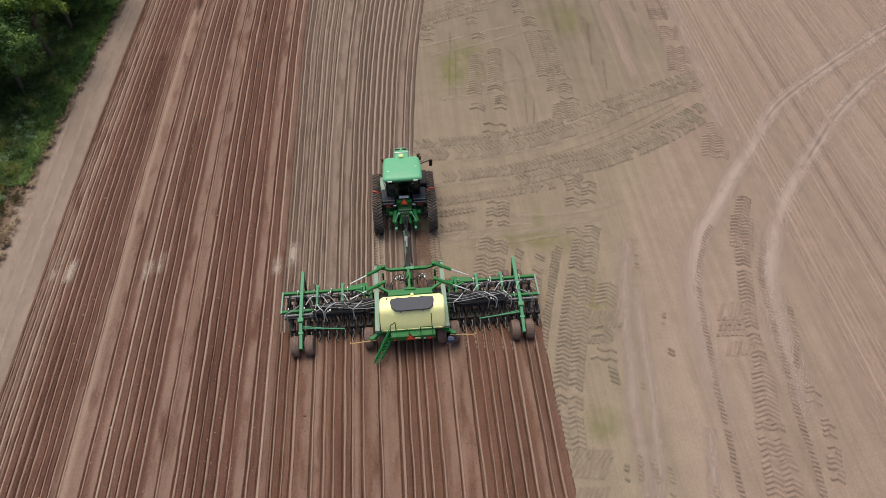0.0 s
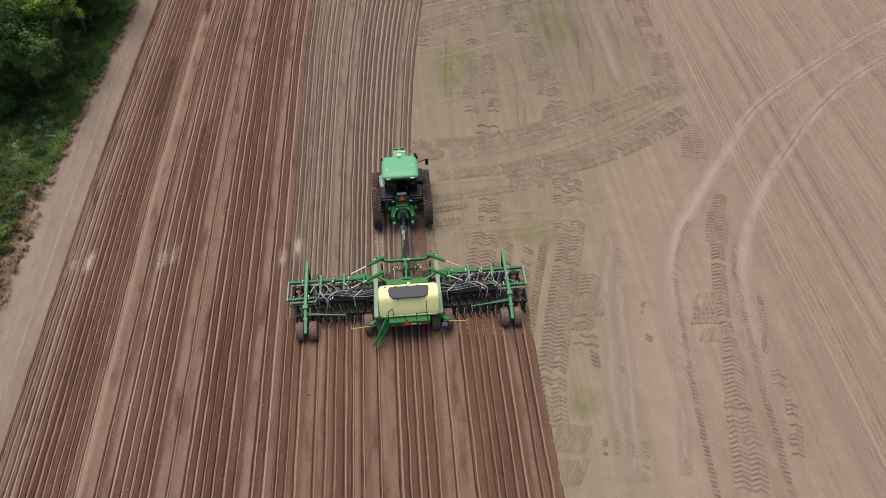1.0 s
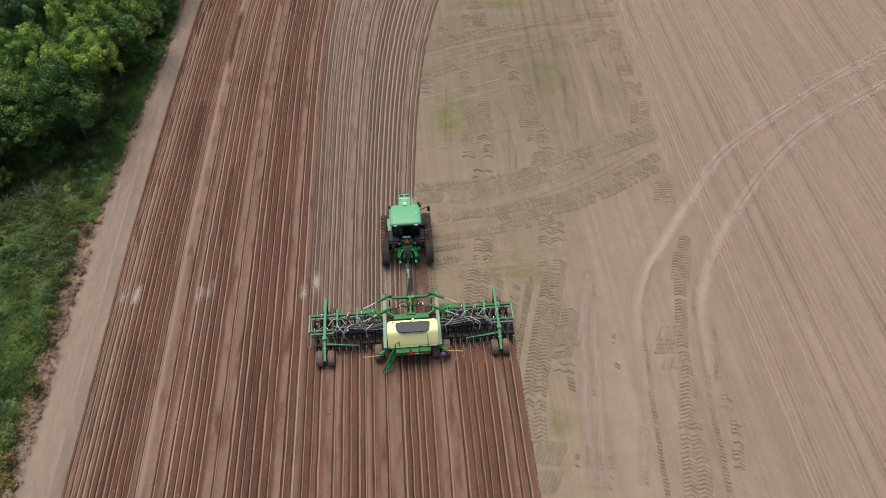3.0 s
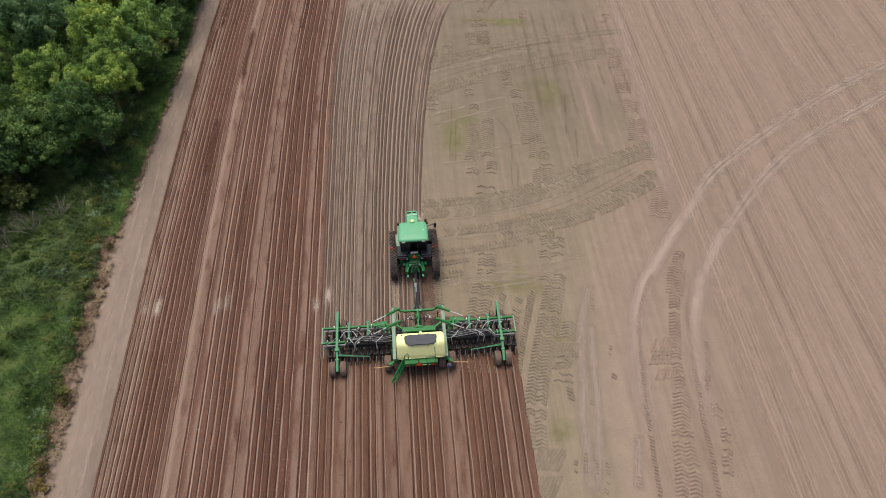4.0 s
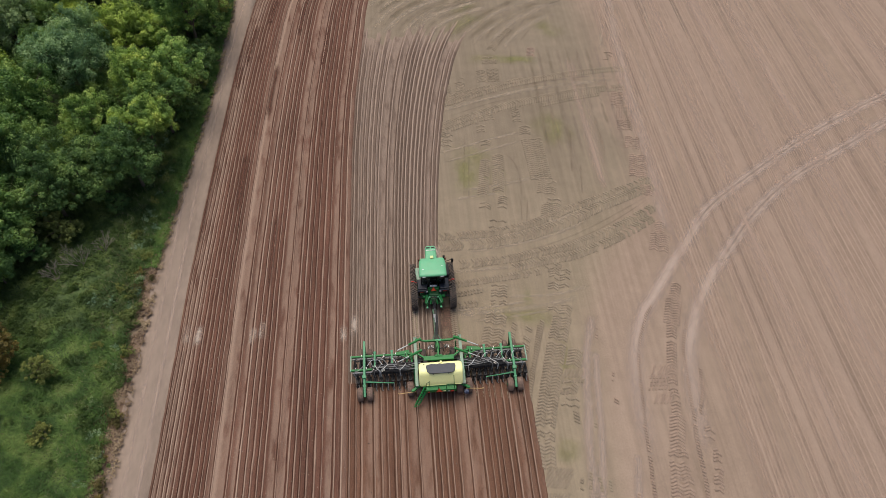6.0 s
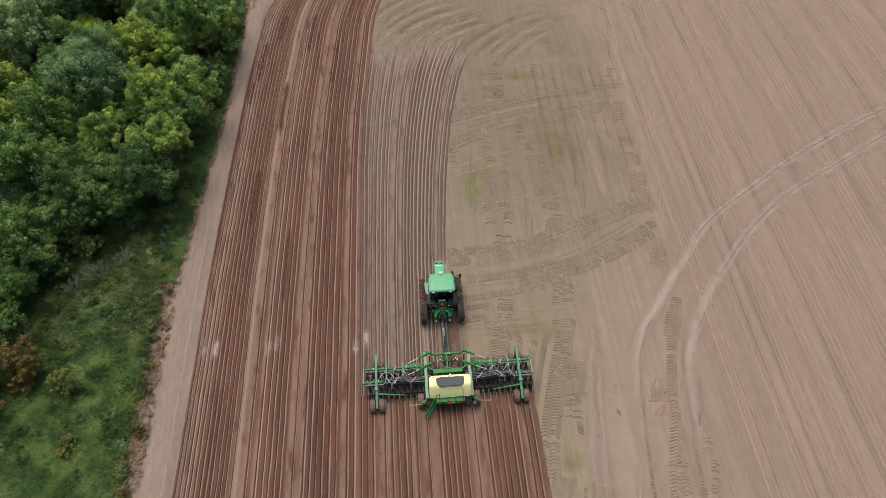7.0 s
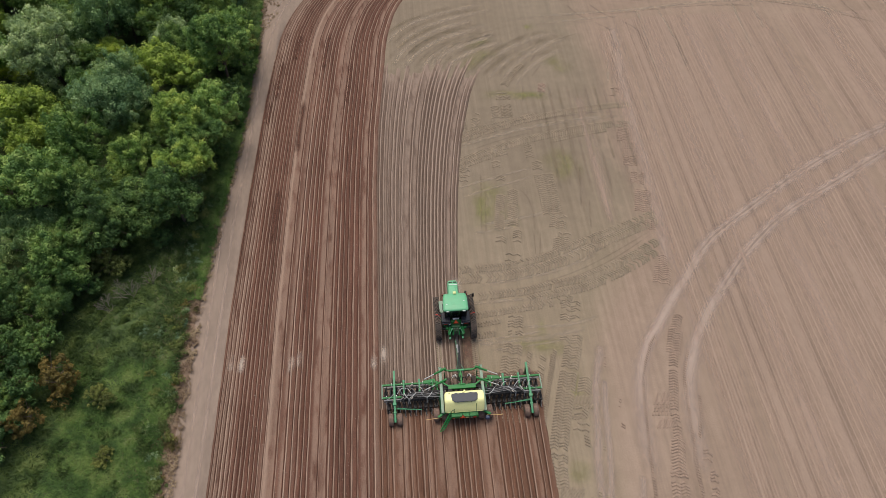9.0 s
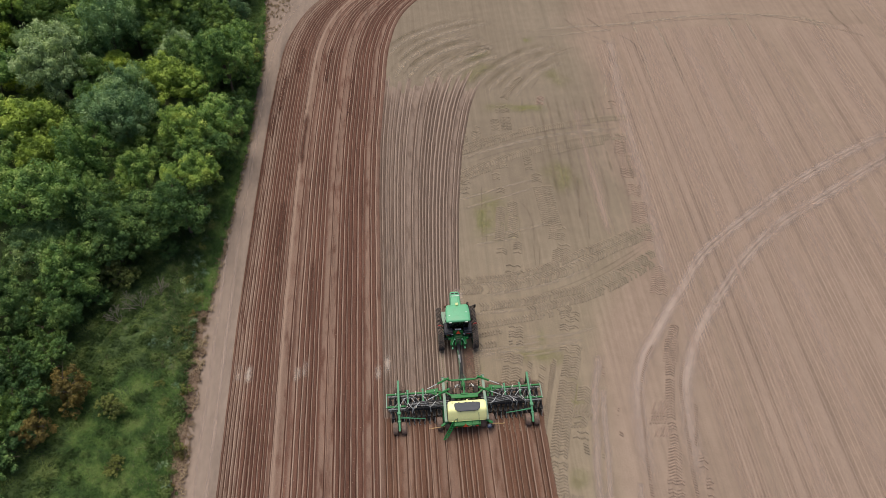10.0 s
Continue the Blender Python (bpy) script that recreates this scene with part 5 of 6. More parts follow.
# ---- wood, bushes and grass along the track ----
def leaf_cloud(centres, radii, per, size, seed, flat=0.75):
    """Many small folded leaves in clumps; returns verts and faces."""
    r = np.random.default_rng(seed)
    n = len(centres) * per
    c = np.repeat(np.asarray(centres, float), per, axis=0)
    rad = np.repeat(np.asarray(radii, float), per)[:, None]
    d = r.normal(0, 1, (n, 3))
    d /= np.linalg.norm(d, axis=1)[:, None]
    pos = c + d * rad * (r.uniform(0.35, 1.0, (n, 1)) ** 0.6) * np.array([1, 1, flat])
    nrm = d * 1.1 + r.normal(0, 0.36, (n, 3)) + np.array([0, 0, 0.22])
    nrm /= np.linalg.norm(nrm, axis=1)[:, None]
    t = np.cross(nrm, r.normal(0, 1, (n, 3)))
    t /= np.linalg.norm(t, axis=1)[:, None]
    b = np.cross(nrm, t)
    s = (size * r.uniform(0.55, 1.25, (n, 1)))
    tip, base = pos + t * s, pos - t * s * 0.8
    l, q = pos + b * s * 0.45 + nrm * s * 0.12, pos - b * s * 0.45 + nrm * s * 0.12
    verts = np.stack([base, l, tip, q], 1).reshape(-1, 3)
    k = np.arange(n)[:, None] * 4
    return verts, np.concatenate([k, k + 1, k + 2, k + 3], 1)


def crown_points(seed, height, radius, low, clumps):
    """Clump centres over a lobed crown, thin inside, with gaps."""
    r = random.Random(seed)
    lobes = []
    for _ in range(9):
        a = r.uniform(0, math.tau)
        lobes.append(Vector((math.cos(a) * radius * r.uniform(0.3, 0.72), math.sin(a) * radius * r.uniform(0.3, 0.72), low + (height - low) * r.uniform(0.35, 0.78))))
    lobes.append(Vector((r.uniform(-0.3, 0.3), r.uniform(-0.3, 0.3), height - radius * 0.42)))
    out, rad = [], []
    while len(out) < clumps:
        lobe = r.choice(lobes)
        d = Vector((r.gauss(0, 1), r.gauss(0, 1), r.gauss(0.25, 0.9))).normalized()
        p = lobe + Vector((d.x * radius * 0.38, d.y * radius * 0.38, d.z * (height - low) * 0.22)) * r.uniform(0.7, 1.32)
        if p.z < low * 0.8:
            continue
        out.append(p)
        rad.append(r.uniform(0.16, 0.5) * radius / 2.6)
    return lobes, out, rad


def broadleaf(seed, height, radius, low, mat, label, size=0.105, clumps=250, per=105, flat=0.8, name="tree"):
    t = thing(name, label, "tree" if name == "tree" else "bush")
    lobes, pts, rad = crown_points(seed, height, radius, low, clumps)
    r = random.Random(seed + 50)

    def wood(bm):
        top = Vector((r.uniform(-0.2, 0.2), r.uniform(-0.2, 0.2), height * 0.6))
        mid = top * 0.5 + Vector((r.uniform(-0.15, 0.15), r.uniform(-0.15, 0.15), 0))
        rod(bm, (0, 0, -0.25), mid, 0.17 * height / 7, 9, 0.12 * height / 7)
        rod(bm, mid, top, 0.12 * height / 7, 8, 0.05 * height / 7)
        for lb in lobes:
            st = mid.lerp(top, r.uniform(0, 0.8))
            bend_pt = st.lerp(lb, 0.55) + Vector((0, 0, 0.2))
            rod(bm, st, bend_pt, 0.065 * height / 7, 6, 0.045 * height / 7)
            rod(bm, bend_pt, lb, 0.045 * height / 7, 6, 0.015)
            for _ in range(3):
                tw = lb + Vector((r.uniform(-1, 1), r.uniform(-1, 1), r.uniform(-0.2, 0.9))) * radius * 0.42
                rod(bm, bend_pt.lerp(lb, 0.6), tw, 0.022, 5, 0.006)
    piece("trunk", bark, t, wood)
    verts, faces = leaf_cloud(pts, rad, per, size, seed, flat)
    mesh_of("crown", verts.tolist(), faces.tolist(), mat, parent=t)
    return t


KINDS = [
    broadleaf(1, 6.8, 3.0, 1.6, leaf_green, "leafy green broadleaf tree in the wood's edge", flat=0.95),
    broadleaf(2, 6.0, 2.7, 1.5, leaf_deep_shade, "dense dark green broadleaf tree, leaves darkened for shade", 0.09),
    broadleaf(3, 7.8, 2.8, 3.0, leaf_green, "tall green broadleaf tree with uneven crown", flat=1.3),
    broadleaf(4, 5.6, 2.6, 1.0, leaf_yellow, "yellow-green broadleaf tree turning", 0.1, flat=1.1),
    broadleaf(5, 5.8, 2.5, 0.7, leaf_silver, "silvery grey-green willow tree", 0.085, 290, 120, 1.25),
    broadleaf(6, 3.2, 1.9, 0.3, leaf_deep_shade, "low dark green bush at the wood's edge, leaves darkened for shade", 0.095, 130, 60, name="bush"),
    broadleaf(7, 2.2, 1.4, 0.2, leaf_olive, "low yellowish bush at the wood's edge", 0.09, 90, 55, name="bush"),
    broadleaf(8, 2.6, 1.6, 0.2, leaf_brown, "low browning bush at the wood's edge", 0.09, 90, 55, name="bush"),
    broadleaf(9, 6.6, 2.9, 1.4, leaf_blue, "grey-green broadleaf tree with feathery shoots", 0.09, 270, 105, 1.35),
]
rng_t = random.Random(77)
SPOTS = []
# edge of the wood along the track
for y, x, k, s in ((17.2, -22.8, 1, 1.05), (20.4, -21.9, 2, 0.85), (23.6, -21.5, 2, 0.85), (27.4, -20.8, 0, 0.95), (31.2, -20.2, 5, 1.0), (35.0, -20.8, 2, 1.0), (39.4, -20.3, 0, 0.95), (43.0, -20.9, 5, 1.1), (25.3, -20.5, 5, 0.7), (29.3, -19.9, 6, 0.8), (33.1, -19.8, 5, 0.75), (37.2, -19.5, 5, 0.85), (41.2, -19.4, 6, 0.9), (45.0, -22.8, 1, 1.05), (49.2, -23.4, 0, 0.95), (53.4, -24.0, 2, 0.9), (57.6, -24.0, 1, 1.1), (62.5, -24.5, 0, 1.1)):
    SPOTS.append((x, y, k, s))
# front of the wood, facing the grass; its shade put in as dark-leaved kinds
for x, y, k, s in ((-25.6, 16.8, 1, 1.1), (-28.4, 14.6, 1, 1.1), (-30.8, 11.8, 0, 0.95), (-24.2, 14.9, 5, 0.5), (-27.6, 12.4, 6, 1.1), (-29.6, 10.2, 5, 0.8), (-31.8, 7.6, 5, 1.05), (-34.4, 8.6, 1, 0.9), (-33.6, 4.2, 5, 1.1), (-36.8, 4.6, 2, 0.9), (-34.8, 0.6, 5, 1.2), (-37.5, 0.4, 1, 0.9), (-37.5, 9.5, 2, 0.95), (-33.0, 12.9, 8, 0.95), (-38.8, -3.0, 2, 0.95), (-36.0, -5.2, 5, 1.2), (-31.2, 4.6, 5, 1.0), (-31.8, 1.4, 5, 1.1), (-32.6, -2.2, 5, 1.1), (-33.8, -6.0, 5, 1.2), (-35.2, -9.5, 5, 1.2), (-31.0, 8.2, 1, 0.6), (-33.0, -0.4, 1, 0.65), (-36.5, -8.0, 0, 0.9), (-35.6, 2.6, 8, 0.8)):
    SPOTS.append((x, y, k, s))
# trees that stand out by their colour, and bushes on the grass
for x, y, k, s in ((-37.1, 35.4, 4, 1.5), (-29.8, 28.6, 8, 1.15), (-26.1, 33.6, 3, 1.2), (-38.2, 27.0, 3, 1.35), (-35.6, 24.0, 3, 0.9), (-26.2, 39.0, 4, 0.9), (-22.6, 34.6, 0, 0.95), (-23.4, 25.0, 2, 0.9), (-31.8, 23.0, 0, 1.0), (-41.9, 38.2, 3, 1.0), (-29.4, 1.6, 7, 1.25), (-30.6, -1.2, 7, 1.0), (-26.0, 0.6, 6, 0.8), (-25.2, -4.0, 6, 0.6)):
    SPOTS.append((x, y, k, s))
KEEP = list(SPOTS)
row = 0
yy = 13.0
while yy < 66:
    x = -26.8 - (1.8 if row % 2 else 0)
    while x > -62:
        px, py = x + rng_t.uniform(-0.9, 0.9), yy + rng_t.uniform(-0.9, 0.9)
        if (py > 17.5 - (px + 25.5) * -0.9 * 1.0 or px < -31) and all(math.hypot(px - q[0], py - q[1]) > 3.3 for q in KEEP):
            SPOTS.append((px, py, rng_t.choice((0, 0, 1, 1, 2, 2, 8, 2, 1, 8, 3)), rng_t.uniform(0.7, 1.3)))
        x -= rng_t.uniform(3.9, 5.0)
    yy += 4.1
    row += 1
tries = 0
while tries < 900:
    tries += 1
    px, py = rng_t.uniform(-48, -22.5), rng_t.uniform(14, 62)
    if py > 17.5 + (px + 25.5) * 0.9 and all(math.hypot(px - q[0], py - q[1]) > 2.9 for q in SPOTS):
        SPOTS.append((px, py, rng_t.choice((5, 5, 1, 5, 6)), rng_t.uniform(0.8, 1.15)))
for n in range(700):
    px, py = rng_t.uniform(-50, -21.5), rng_t.uniform(24, 64)
    if all(math.hypot(px - q[0], py - q[1]) > 2.35 for q in SPOTS):
        SPOTS.append((px, py, rng_t.choice((5, 1, 8, 5)), rng_t.uniform(0.7, 1.0)))
for x, y in ((-40, 9), (-44, 5), (-39, 4), (-43, 12.5), (-48, 9), (-40.5, -3), (-46, -1)):
    SPOTS.append((x, y, rng_t.choice((0, 1, 2)), rng_t.uniform(0.85, 1.05)))
used = set()
for x, y, k, s in SPOTS:
    m = pose(x, y, 0.25, 0, 0, rng_t.uniform(0, 360))
    if k not in used:
        used.add(k)
        t = KINDS[k]
        t.scale = (s, s, s * rng_t.uniform(0.92, 1.08))
        t.matrix_basis = m @ Matrix.Diagonal((*t.scale, 1))
    else:
        t = copy_thing(KINDS[k], m)
        t.scale = (s, s, s * rng_t.uniform(0.8, 1.2))
    tagged(t, group="trees of the wood" if k < 5 or k == 8 else "bushes of the wood's edge")


def bare_shrub(seed, height):
    """Leafless shrub: stems that fork twice into thin twigs."""
    r = random.Random(seed)
    t = thing("shrub", "leafless pale grey twiggy shrub beside the wood", "shrub")

    def fork(bm, p, d, length, thick, depth):
        q = p + d * length
        rod(bm, p, q, thick, 5, thick * 0.6)
        if depth:
            for _ in range(3):
                e = (d + Vector((r.uniform(-0.7, 0.7), r.uniform(-0.7, 0.7), r.uniform(-0.1, 0.5)))).normalized()
                fork(bm, q, e, length * r.uniform(0.5, 0.8), thick * 0.6, depth - 1)

    for _ in range(6):
        d = Vector((r.uniform(-0.8, 0.8), r.uniform(-0.8, 0.8), 1.0)).normalized()
        piece("stem", bark_pale, t, lambda bm: fork(bm, Vector((r.uniform(-0.15, 0.15), r.uniform(-0.15, 0.15), -0.1)), d, height * 0.45, 0.035, 3))
    return t


for n, (x, y, h) in enumerate(((-26.0, 9.6, 1.9), (-24.6, 10.9, 1.5), (-27.6, 8.6, 1.4))):
    bare_shrub(60 + n, h).matrix_basis = pose(x, y, 0.25)


def blades(name, spots, mat, length, width, per, seed, label, lean=0.7):
    """Tufts of grass: bent two-part blades."""
    r = np.random.default_rng(seed)
    spots = np.asarray(spots, float)
    n = len(spots) * per
    base = np.repeat(spots[:, :3], per, axis=0) + np.c_[r.normal(0, 0.07, (n, 2)), np.zeros(n)]
    k = np.repeat(spots[:, 3], per)[:, None] if spots.shape[1] > 3 else 1.0
    a = r.uniform(0, math.tau, n)
    out = np.c_[np.cos(a), np.sin(a), np.zeros(n)]
    side = np.c_[-np.sin(a), np.cos(a), np.zeros(n)] * width * r.uniform(0.6, 1.3, (n, 1)) * k
    ln = length * r.uniform(0.5, 1.2, (n, 1)) * k
    tilt = lean * r.uniform(0.3, 1.2, (n, 1))
    up = np.array([0, 0, 1.0])
    mid = base + (up * 0.75 + out * tilt * 0.5) * ln * 0.6
    tip = base + (up * 0.85 + out * tilt * 1.15) * ln
    verts = np.stack([base - side * 0.6, base + side * 0.6, mid + side, mid - side, tip], 1).reshape(-1, 3)
    q = np.arange(n) * 5
    faces = [(i, i + 1, i + 2, i + 3) for i in q.tolist()] + [(i + 3, i + 2, i + 4) for i in q.tolist()]
    return tagged(mesh_of(name, verts.tolist(), faces, mat), label, "grass", kind="stuff")


rng_g = random.Random(31)


def lie(x, y):
    """Height of the bank."""
    return 0.18 + 0.1 * min(1, max(0, (-20.3 - x) / 3))


def meadow(count, x0, x1, y0, y1, thick=0.0, clump=0.5):
    out = []
    while len(out) < count:
        x, y = rng_g.uniform(x0, x1), rng_g.uniform(y0, y1)
        v = noise.noise((x * 0.35, y * 0.35, 7)) * 0.5 + 0.5
        if rng_g.random() < clump * 1.6 * v + (1 - clump):
            out.append((x, y, lie(x, y) - 0.04, 0.55 + 0.9 * v))
    return out


blades("grass", meadow(10500, -35, -21.2, -12, 24), grass_green, 0.36, 0.045, 7, 41, "rough green grass on the bank", 1.15)
blades("grass_lush", meadow(5200, -29, -21.6, -15, 3.5, 0, 0.9), grass_lush, 0.38, 0.05, 7, 46, "lush bright green grass on the bank", 1.2)
blades("grass_edge", [(x + bank_edge(y) + 20.4, y, z, k) for x, y, z, k in meadow(3600, -22.2, -20.1, -14, 62, 0, 0.8) if y < 15 or x > -20.4], grass_dry, 0.14, 0.04, 6, 42, "dry straw-brown grass along the track's edge", 1.5)
blades("grass_on_track", [(x, y, 0.03, k) for x, y, _, k in meadow(420, -20.5, -15.5, 44, 60) if x < -18.2 + (y - 44) * 0.32], grass_dry, 0.22, 0.03, 8, 44, "scattered dry tufts on the widening track")
blades("grass_under_trees", [(x + bank_edge(y) + 20.0, y, z, k) for x, y, z, k in meadow(4200, -24, -20.6, 14, 62)], grass_green, 0.4, 0.035, 6, 43, "green grass at the foot of the trees")
blades("grass_verge", [(x + bank_edge(y) + 20.4, y, z, k) for x, y, z, k in meadow(4200, -22.0, -20.45, 9, 62, 0, 0.6)], grass_lush, 0.3, 0.04, 7, 47, "green grass verge between the wood and the track", 1.2)
blades("seed_heads", meadow(900, -24.0, -20.9, -14, 20, 0, 0.95), grass_seed, 0.5, 0.02, 5, 45, "pale flowering grass heads along the bank", 0.3)


def herb(seed, mat, label, height=0.7, radius=0.45, size=0.08):
    """A leafy weed: a few stems and a loose head of small leaves."""
    t = thing("weed", label, "weed")
    r = random.Random(seed)
    pts = [(r.gauss(0, radius * 0.5), r.gauss(0, radius * 0.5), r.uniform(0.2, 1.0) * height) for _ in range(26)]
    piece("stem", bark, t, lambda bm: [rod(bm, (p[0] * 0.25, p[1] * 0.25, -0.1), p, 0.012, 5, 0.005) for p in pts[:10]])
    v, f = leaf_cloud(pts, [radius * 0.35] * len(pts), 26, size, seed, 0.8)
    mesh_of("foliage", v.tolist(), f.tolist(), mat, parent=t)
    return t


HERBS = [herb(1, leaf_silver, "pale grey-green flowering weed on the bank", 0.6, 0.4, 0.05), herb(2, leaf_olive, "yellowish flowering weed on the bank", 0.9, 0.5), herb(3, grass_green, "broad bright green weed clump on the bank", 0.5, 0.6, 0.11), herb(4, grass_green, "dark green weed clump on the bank", 0.7, 0.6, 0.1), herb(5, leaf_brown, "withered brown weed clump on the bank", 0.5, 0.5, 0.09)]
used = set()
for n in range(330):
    y = rng_g.uniform(-13, 27)
    k = rng_g.choices((0, 1, 2, 3, 4), (3, 3, 8, 8, 1))[0]
    x = -20.9 - abs(rng_g.gauss(0, 1.1)) if k < 2 else rng_g.uniform(-30, -20.9)
    if k == 4:
        x = rng_g.uniform(-21.6, -20.6)
    m = pose(x, y, lie(x, y) - 0.05, 0, 0, rng_g.uniform(0, 360))
    s = rng_g.uniform(0.35, 0.85)
    if k not in used:
        used.add(k)
        t = HERBS[k]
        t.matrix_basis = m
    else:
        t = copy_thing(HERBS[k], m)
    t.scale = (s, s, s)
    tagged(t, group="weeds on the bank")


# ---- wheel tracks and tread marks over the smooth field ----
LAYER = [0.004]


def film(name, pts, w, mat, label, **kw):
    LAYER[0] += 0.0004
    return ribbon(name, pts, w, mat, LAYER[0], label, **kw)


def seed_of(pts):
    return int(abs(pts[0][0] * 131 + pts[0][1] * 17))


# thin weeds sprouting
for pts, w in (
        ([(4.42, 21.13), (4.3, 17.18), (4.21, 13.79)], 5.17),
        ([(2.91, 36.19), (5.28, 38.28), (7.97, 39.9)], 3.04),
        ([(4.47, 32.35), (8.99, 31.97), (12.92, 31.55)], 2.05),
        ([(3.35, 3.3), (6.67, 2.88), (9.89, 2.34)], 2.38),
        ([(8.1, 1.03), (8.93, -0.94), (8.37, -3)], 2.14),
        ([(8.08, -6.15), (7.47, -8.19)], 1.94),
        ([(10.73, 24.21), (12.85, 19.71)], 4.4),
        ([(12.6, 38.2), (15.0, 35.0)], 3.0)):
    film("sprouting_weeds", pts, w, sprouts, "thin yellow-green sprouts over bare soil")
for pts, w in (
        ([(3.44, 18.86), (3.52, 16.96), (3.54, 14.85)], 1.59),
        ([(6.53, 17.58), (6.22, 14.5)], 1.36),
        ([(8.29, 31.88), (10.15, 32.02), (12.06, 31.54)], 1.14),
        ([(3.96, 39.52), (5.63, 41), (7.64, 41.85)], 1.75),
        ([(7.08, 5.65), (6.82, 3.4)], 0.9),
        ([(1.27, 3.13), (1.7, 1.38)], 0.97),
        ([(11.05, 43.13), (12.48, 43.87)], 1.42)):
    film("sprouting_weeds", pts, w, sprouts_dense, "denser yellow-green sprouts over bare soil")
# old wheel tracks, pale with dust
for pts, w in (
        ([(11.32, 2.65), (10.36, -0.23), (9.82, -2.65), (9.57, -4.65), (9.24, -6.21), (9.04, -7.96), (8.86, -9.72), (8.66, -10.89)], 0.62),
        ([(10.94, -0.26), (10.54, -2.69), (10.19, -5.49), (9.86, -7.51), (9.36, -9.74), (9.09, -10.91)], 0.48),
        ([(12.08, -7.64), (11.62, -9.58), (11.26, -10.89)], 0.48)):
    film("wheel_track", pts, w * 1.8, dust_faint, "faint pale strip")
    film("wheel_track", pts, w * 1.3, dust_soft, "pale dusty strip")
LAYER[0] = 0.042
for pts, w in (
        ([(50.49, 27.01), (45.09, 24.81), (40.16, 22.66), (32.92, 18.74), (25.75, 14.1), (22.35, 11.51), (19.81, 8.39), (18.08, 6.4), (16.37, 4.2), (14.9, 2.3), (13.75, -0.2), (13.2, -2.6), (12.95, -5.4), (12.85, -8.5)], 0.91),
        ([(48.25, 23.57), (42.94, 21.24), (37.8, 18.44), (30.68, 14.54), (26.19, 11.02), (23.33, 8.04), (20.91, 5.35), (19.54, 3.5), (18.36, 1.56), (17.5, -0.4), (16.95, -2.6), (16.5, -5.4), (16.2, -8.5)], 0.96)):
    film("wheel_track", pts, w * 2.3, dust_faint, "broad faint pale wheel track curving over the field")
    film("wheel_track", pts, w * 1.3, dust_pale, "pale dusty wheel track curving over the field")
    film("wheel_rut", pts[:7], w * 0.3, rut_mid, "thin darker rut inside the wheel track")
LAYER[0] = 0.018
# sweeping turns and the headland
for pts, w in (
        ([(1.12, 3.27), (4.05, 3.37), (7.03, 3.52), (10.74, 4.18)], 0.74),
        ([(1.16, 3.62), (4.14, 3.8), (7, 4.11)], 0.34),
        ([(2.56, 2.69), (6, 2.91), (8.86, 3.25)], 0.29),
        ([(5.3, 4.62), (8.85, 4.52), (11.87, 5.13)], 0.5),
        ([(1.33, 19.55), (6.15, 21.02), (9.02, 21.76)], 0.36),
        ([(1.97, 18.56), (5.98, 19.78), (8.83, 20.67)], 0.35),
        ([(3.04, 15.17), (6.8, 15.66), (10.96, 16.62)], 0.55),
        ([(2.48, 14.28), (6.16, 14.72)], 0.43),
        ([(1.73, 24.9), (6.89, 26.48), (13, 27.65), (18.83, 28.01)], 0.65),
        ([(0.8, 10.06), (4.61, 10.05), (8.13, 10.69), (11.39, 11.91), (14.4, 13.23), (18.67, 14.93)], 0.42),
        ([(2.38, 8.78), (6.64, 9.33), (9.74, 10.04), (13.04, 11.41)], 0.5)):
    film("turn_track", pts, w, dust_turn, "pale sweeping turn track")
for pts, w in (
        ([(0.8, 7.06), (5.5, 7.18), (8.79, 7.19)], 0.49),
        ([(2.42, 25.03), (6.33, 26.37), (10.31, 27.41), (15.41, 28.04), (19.34, 28.17)], 0.52),
        ([(3.29, 23.68), (7.09, 24.64)], 0.5),
        ([(8.05, 44.47), (13.47, 45.3), (19.51, 45.58), (24.27, 45.79), (33.41, 46.63), (38.83, 46.49), (46.09, 44.77), (51.62, 40.58)], 0.8),
        ([(12.48, 43.87), (18.51, 44.43), (22.55, 44.66)], 0.55),
        ([(0.01, 37.11), (1.73, 39.51), (4.37, 40.92), (7.72, 42.34)], 0.74),
        ([(-2.02, 38.36), (-0.68, 40.21), (1.99, 42.21)], 0.74),
        ([(-3.86, 37.73), (-2.52, 40.32)], 0.59),
        ([(24.56, 47.03), (24.67, 43.13), (24.23, 36.71), (23.83, 31.35)], 0.5),
        ([(27.08, 46.1), (27.67, 40.43), (27.64, 34.37)], 0.53)):
    film("turn_track", pts, w, dust_turn, "pale sweeping turn track")
for pts, w in (
        ([(36.23, 46.79), (35.86, 41.57), (35.72, 37.53)], 0.54),
        ([(38.38, 46.28), (38.22, 41)], 0.46),
        ([(45.39, 45.9), (46.9, 42.59)], 0.62),
        ([(21.41, 40.82), (20.16, 34.8)], 0.56),
        ([(19.4, 37.02), (18.52, 32.93)], 0.49)):
    film("turn_track", pts, w, dust_turn, "pale sweeping turn track")
